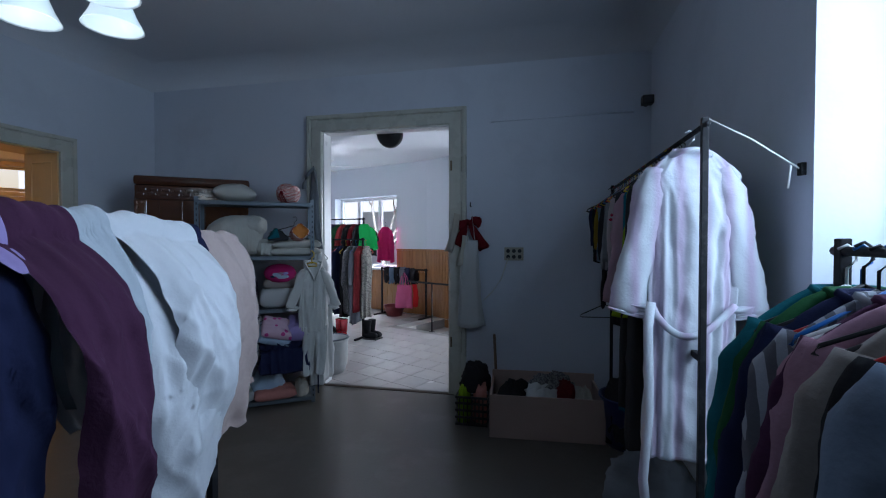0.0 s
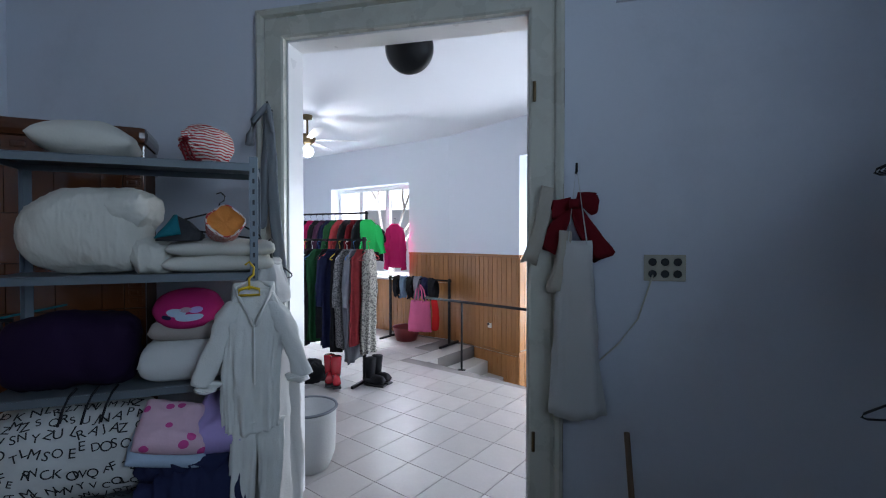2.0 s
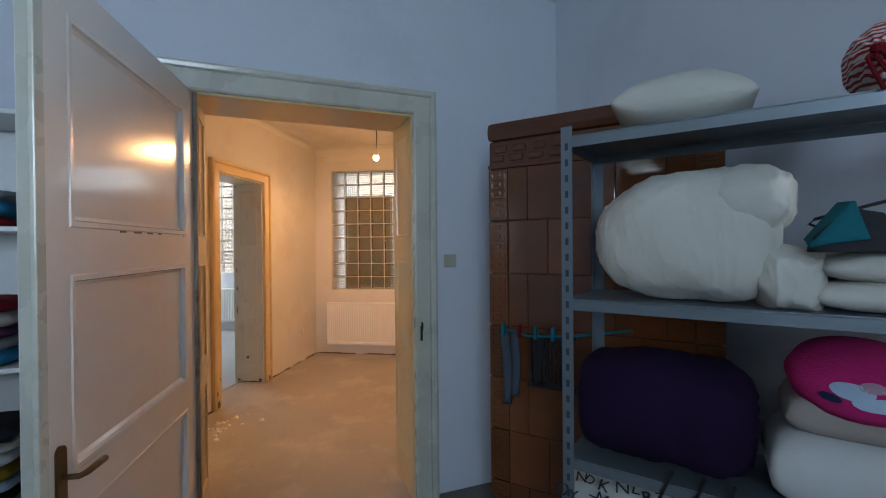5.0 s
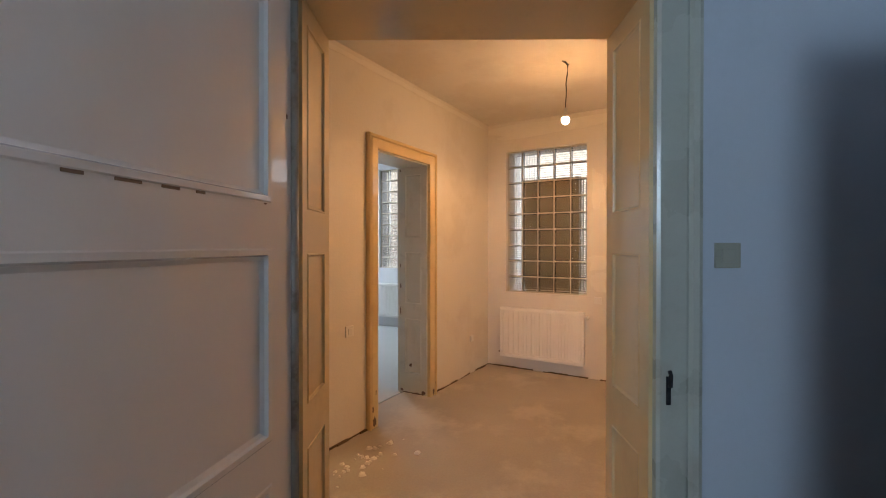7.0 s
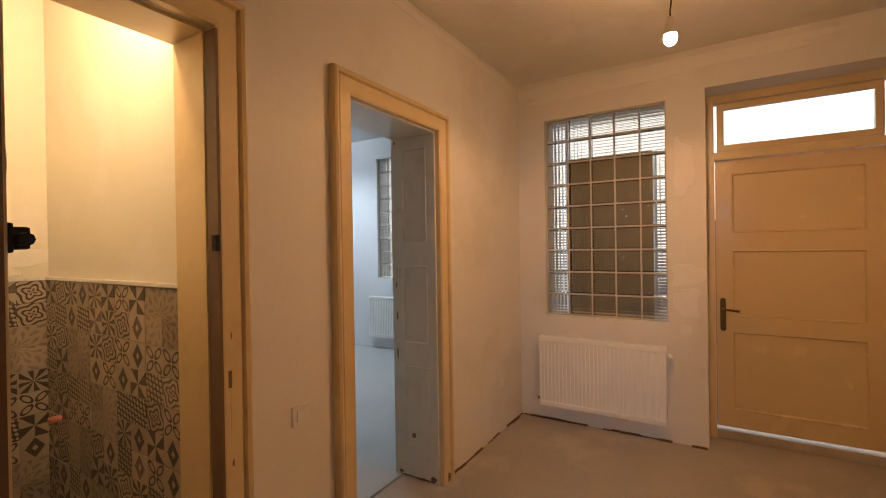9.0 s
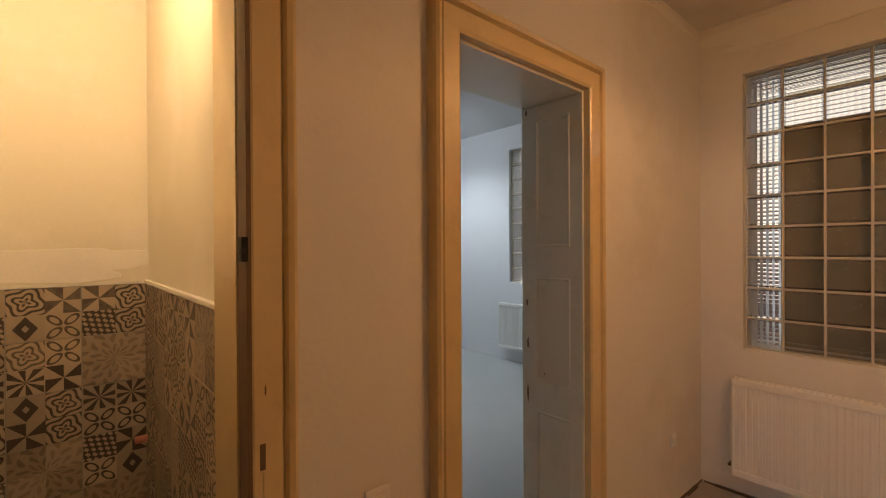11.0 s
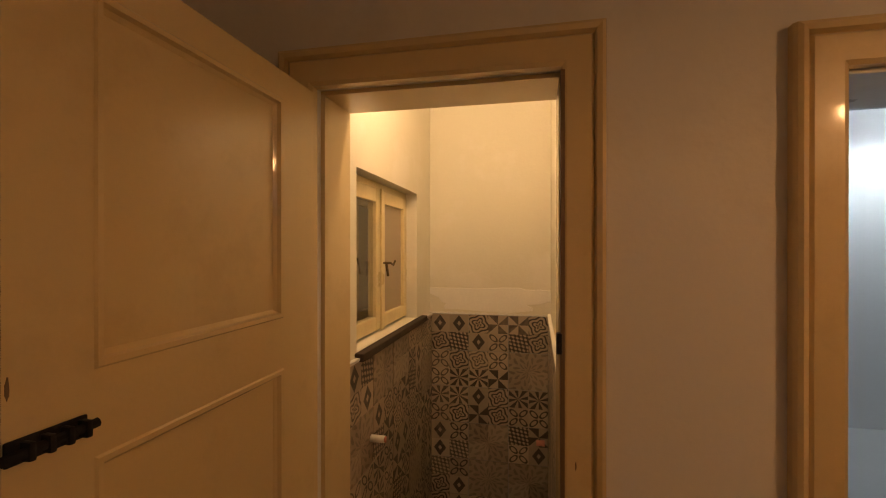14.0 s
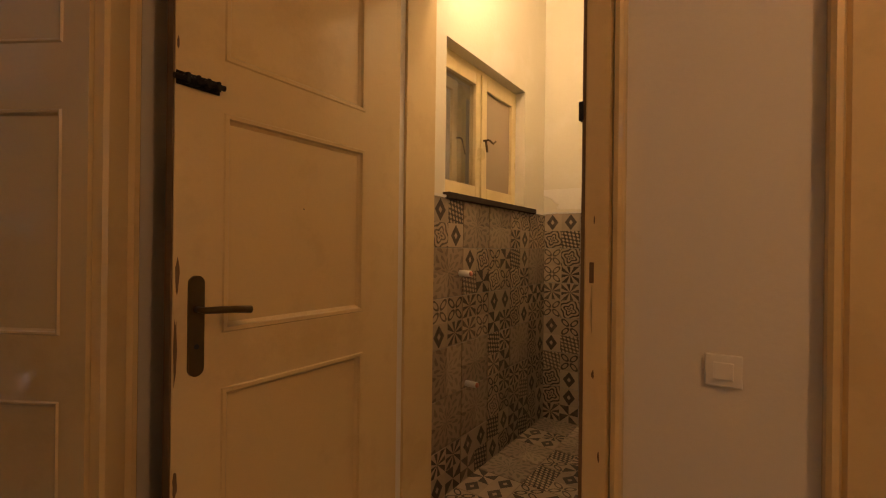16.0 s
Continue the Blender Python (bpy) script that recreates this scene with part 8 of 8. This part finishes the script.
# loose plaster on the hall floor
rng = random.Random(77)
for k in range(34):
    bm = fresh()
    s = rng.uniform(0.006, 0.030)
    v = [bm.verts.new((s * math.cos(a) * rng.uniform(0.6, 1.2), s * math.sin(a) * rng.uniform(0.6, 1.2), 0.0)) for a in [k2 * 1.0472 for k2 in range(6)]]
    t_ = [bm.verts.new((p.co.x * 0.6, p.co.y * 0.6, s * rng.uniform(0.35, 0.7))) for p in v]
    bm.faces.new(v[::-1]), bm.faces.new(t_)
    for i in range(6):
        bm.faces.new((v[i], v[(i + 1) % 6], t_[(i + 1) % 6], t_[i]))
    solid("plaster_crumb", bm, PLASTER_PATCH, pose(-5.78 + rng.gauss(0, 0.22), -0.96 + abs(rng.gauss(0, 0.13)), 0.001, 0, 0, rng.uniform(0, 360)), "small crumb of loose white plaster on the floor", "plaster crumb", "loose plaster crumbs")

# ---- pieces: toilet tiles, shop boards and shop floor tiles ----
bm = fresh()
box(bm, -0.099, 0.099, -0.099, 0.099, 0.0, 0.008, 0.0015)
decor_me = finish(bm, "decor_tile", DECOR)


def tile_wall(name, m, cols, rows, w, h, label):
    """A bed of joint mortar with printed tiles, in the frame's x and y, facing z."""
    bed = structure(name, box(fresh(), 0, w, 0, h, -0.010, 0.003), TILE_BED, m, label)
    px, py = w / cols, h / rows
    for i in range(cols):
        for k in range(rows):
            o = new("decor_tile", decor_me)
            o.parent = bed
            o.matrix_basis = pose((i + 0.5) * px, (k + 0.5) * py, 0.0, 0, 0, 90 * ((i * 3 + k * 5) % 4)) @ Matrix.Diagonal(((px - 0.002) / 0.2, (py - 0.002) / 0.2, 1, 1)) if abs(px - py) < 0.001 else pose((i + 0.5) * px, (k + 0.5) * py, 0.0) @ Matrix.Diagonal(((px - 0.002) / 0.2, (py - 0.002) / 0.2, 1, 1))
    return bed


tile_wall("tiles_toilet_south", pose(-5.634, -2.870, -0.045, 90, 0, 180) @ pose(-0.810, 0, 0), 3, 6, 0.810, 1.495, "printed grey patchwork tiles on the toilet's back wall")
tile_wall("tiles_toilet_east", pose(-4.825, -1.445, -0.045, 90, 0, -90), 5, 6, 1.42, 1.485, "printed grey patchwork tiles below the small window")
tile_wall("tiles_toilet_west", pose(-5.634, -2.865, -0.045, 90, 0, 90), 5, 6, 1.42, 1.495, "printed grey patchwork tiles on the toilet's side wall")
tile_wall("tiles_toilet_floor", pose(-5.624, -2.86, -0.043), 3, 6, 0.79, 1.42, "printed grey patchwork tiles on the toilet floor")

# pine boards
PLK = 0.088


def boards(name, m, n, z0, z1, label, start=0.0):
    base = structure(name, box(fresh(), start, start + n * PLK, -0.006, -0.001, z0, z1), DOOR_EDGE, m, label)
    bm = fresh()
    box(bm, 0.002, PLK - 0.002, -0.020, -0.006, z0, z1, 0.004)
    me = finish(bm, "pine_board", PINE)
    for k in range(n):
        o = new("pine_board", me)
        o.parent, o.location = base, (start + k * PLK, 0, 0)
    return base


nwin = int((M_WIN.inverted() @ M_COR.translation).x / PLK)
boards("wainscot_window", M_WIN, nwin - 12, 0.0, SW[2] - 0.04, "varnished vertical pine boards under the window", start=(M_WIN.inverted() @ M_COR.translation).x - nwin * PLK + 12 * PLK)
boards("wainscot_window_side", M_WIN @ pose(0, -0.001, 0), 9, SW[2] - 0.035, 1.36, "varnished vertical pine boards beside the window", start=(M_WIN.inverted() @ M_COR.translation).x - 9 * PLK)
boards("wainscot_corner", M_COR, int(N_COR / PLK), 0.0, 1.36, "varnished vertical pine boards on the slanting wall", start=0.01)
boards("wainscot_corner_low", M_COR, int(N_COR / PLK) - 4, -0.70, -0.01, "varnished pine boards beside the stair", start=0.01 + 4 * PLK)
boards("wainscot_reveal", M_REV, int(N_REV / PLK), 0.08, 1.36, "varnished pine boards in the shopfront recess", start=0.01)
boards("wainscot_reveal_low", M_REV, int(N_REV / PLK), -0.70, 0.03, "varnished pine boards in the lower recess", start=0.01)
for m_, x0, x1, z in ((M_WIN, (M_WIN.inverted() @ M_COR.translation).x - 9 * PLK, (M_WIN.inverted() @ M_COR.translation).x - 0.01, 1.36), (M_COR, 0.0, N_COR + 0.02, 1.36), (M_REV, 0.0, N_REV, 1.36), (M_REV, -0.03, N_REV, 0.03), (M_COR, 0.78, N_COR + 0.03, 0.0)):
    structure("trim_pine", box(fresh(), x0, x1, -0.032, -0.001, z + 0.001, z + 0.035, 0.006), PINE_TRIM, m_, "varnished pine cap rail")

gap = 0.01 + int(N_COR / PLK) * PLK
structure("trim_corner", box(fresh(), gap + 0.001, N_COR + 0.004, -0.020, -0.001, -0.70, 1.36, 0.003), PINE, M_COR, "narrow pine board at the corner")
structure("trim_bead", box(fresh(), -0.012, 0.0095, -0.023, -0.001, -0.70, 1.36, 0.005), PINE, M_REV, "pine corner bead")

# shop floor tiles
T = 0.322
bm = fresh()
box(bm, 0.003, T - 0.003, 0.003, T - 0.003, -0.008, 0.0, 0.0015)
tile_me = finish(bm, "floor_tile", FLOOR_TILE)
floor_ob = bpy.data.objects["floor_shop"]
FT = pose(-1.194, 5.605, 0, 0, 0, -25.0)
inside = lambda p: B_DOOR + 0.05 < p.y < 9.3 and p.x > SL.x and p.x < 3.0 and (p - E0).cross(E1 - E0) > -0.02 if p.x > -1.6 else (B_DOOR + 0.05 < p.y and (p - SA).cross(WDIR) < 0 and p.x > -3.8 - 0.3 * (p.y - 4.7))
count = 0
far, cut = fresh(), fresh()
for i in range(-22, 22):
    for k in range(-14, 22):
        cs = [(FT @ Vector((T * (i + u), T * (k + v), 0))).to_2d() for u, v in ((0.06, 0.06), (0.94, 0.06), (0.94, 0.94), (0.06, 0.94))]
        c = sum(cs, Vector((0, 0))) / 4
        if -3.7 < c.x < 2.6 and B_DOOR - 0.2 < c.y < B_DOOR + 0.30 and not all(inside(p) for p in cs) and any(inside(p) for p in cs):
            cut.faces.new([cut.verts.new((FT @ Vector((T * (i + u), T * (k + v), -0.0005)))) for u, v in ((0.01, 0.01), (0.99, 0.01), (0.99, 0.99), (0.01, 0.99))])
        if not all(inside(c) for c in cs):
            continue
        if -3.4 < c.x < 1.0 and count < 300:
            o = new("floor_tile", tile_me)
            o.parent = floor_ob
            o.matrix_basis = FT @ pose(T * i, T * k, 0)
            count += 1
        else:
            q = [far.verts.new((FT @ Vector((T * (i + u), T * (k + v), -0.001)))) for u, v in ((0.01, 0.01), (0.99, 0.01), (0.99, 0.99), (0.01, 0.99))]
            far.faces.new(q)
if far.faces:
    o = part("far_tiles", far, FLOOR_TILE, floor_ob)
    tagged(o, kind="stuff")
bmesh.ops.bisect_plane(cut, geom=[*cut.verts, *cut.edges, *cut.faces], plane_co=(0, B_DOOR + 0.045, 0), plane_no=(0, -1, 0), clear_outer=True)
tagged(part("cut_tiles", cut, FLOOR_TILE, floor_ob), kind="stuff")
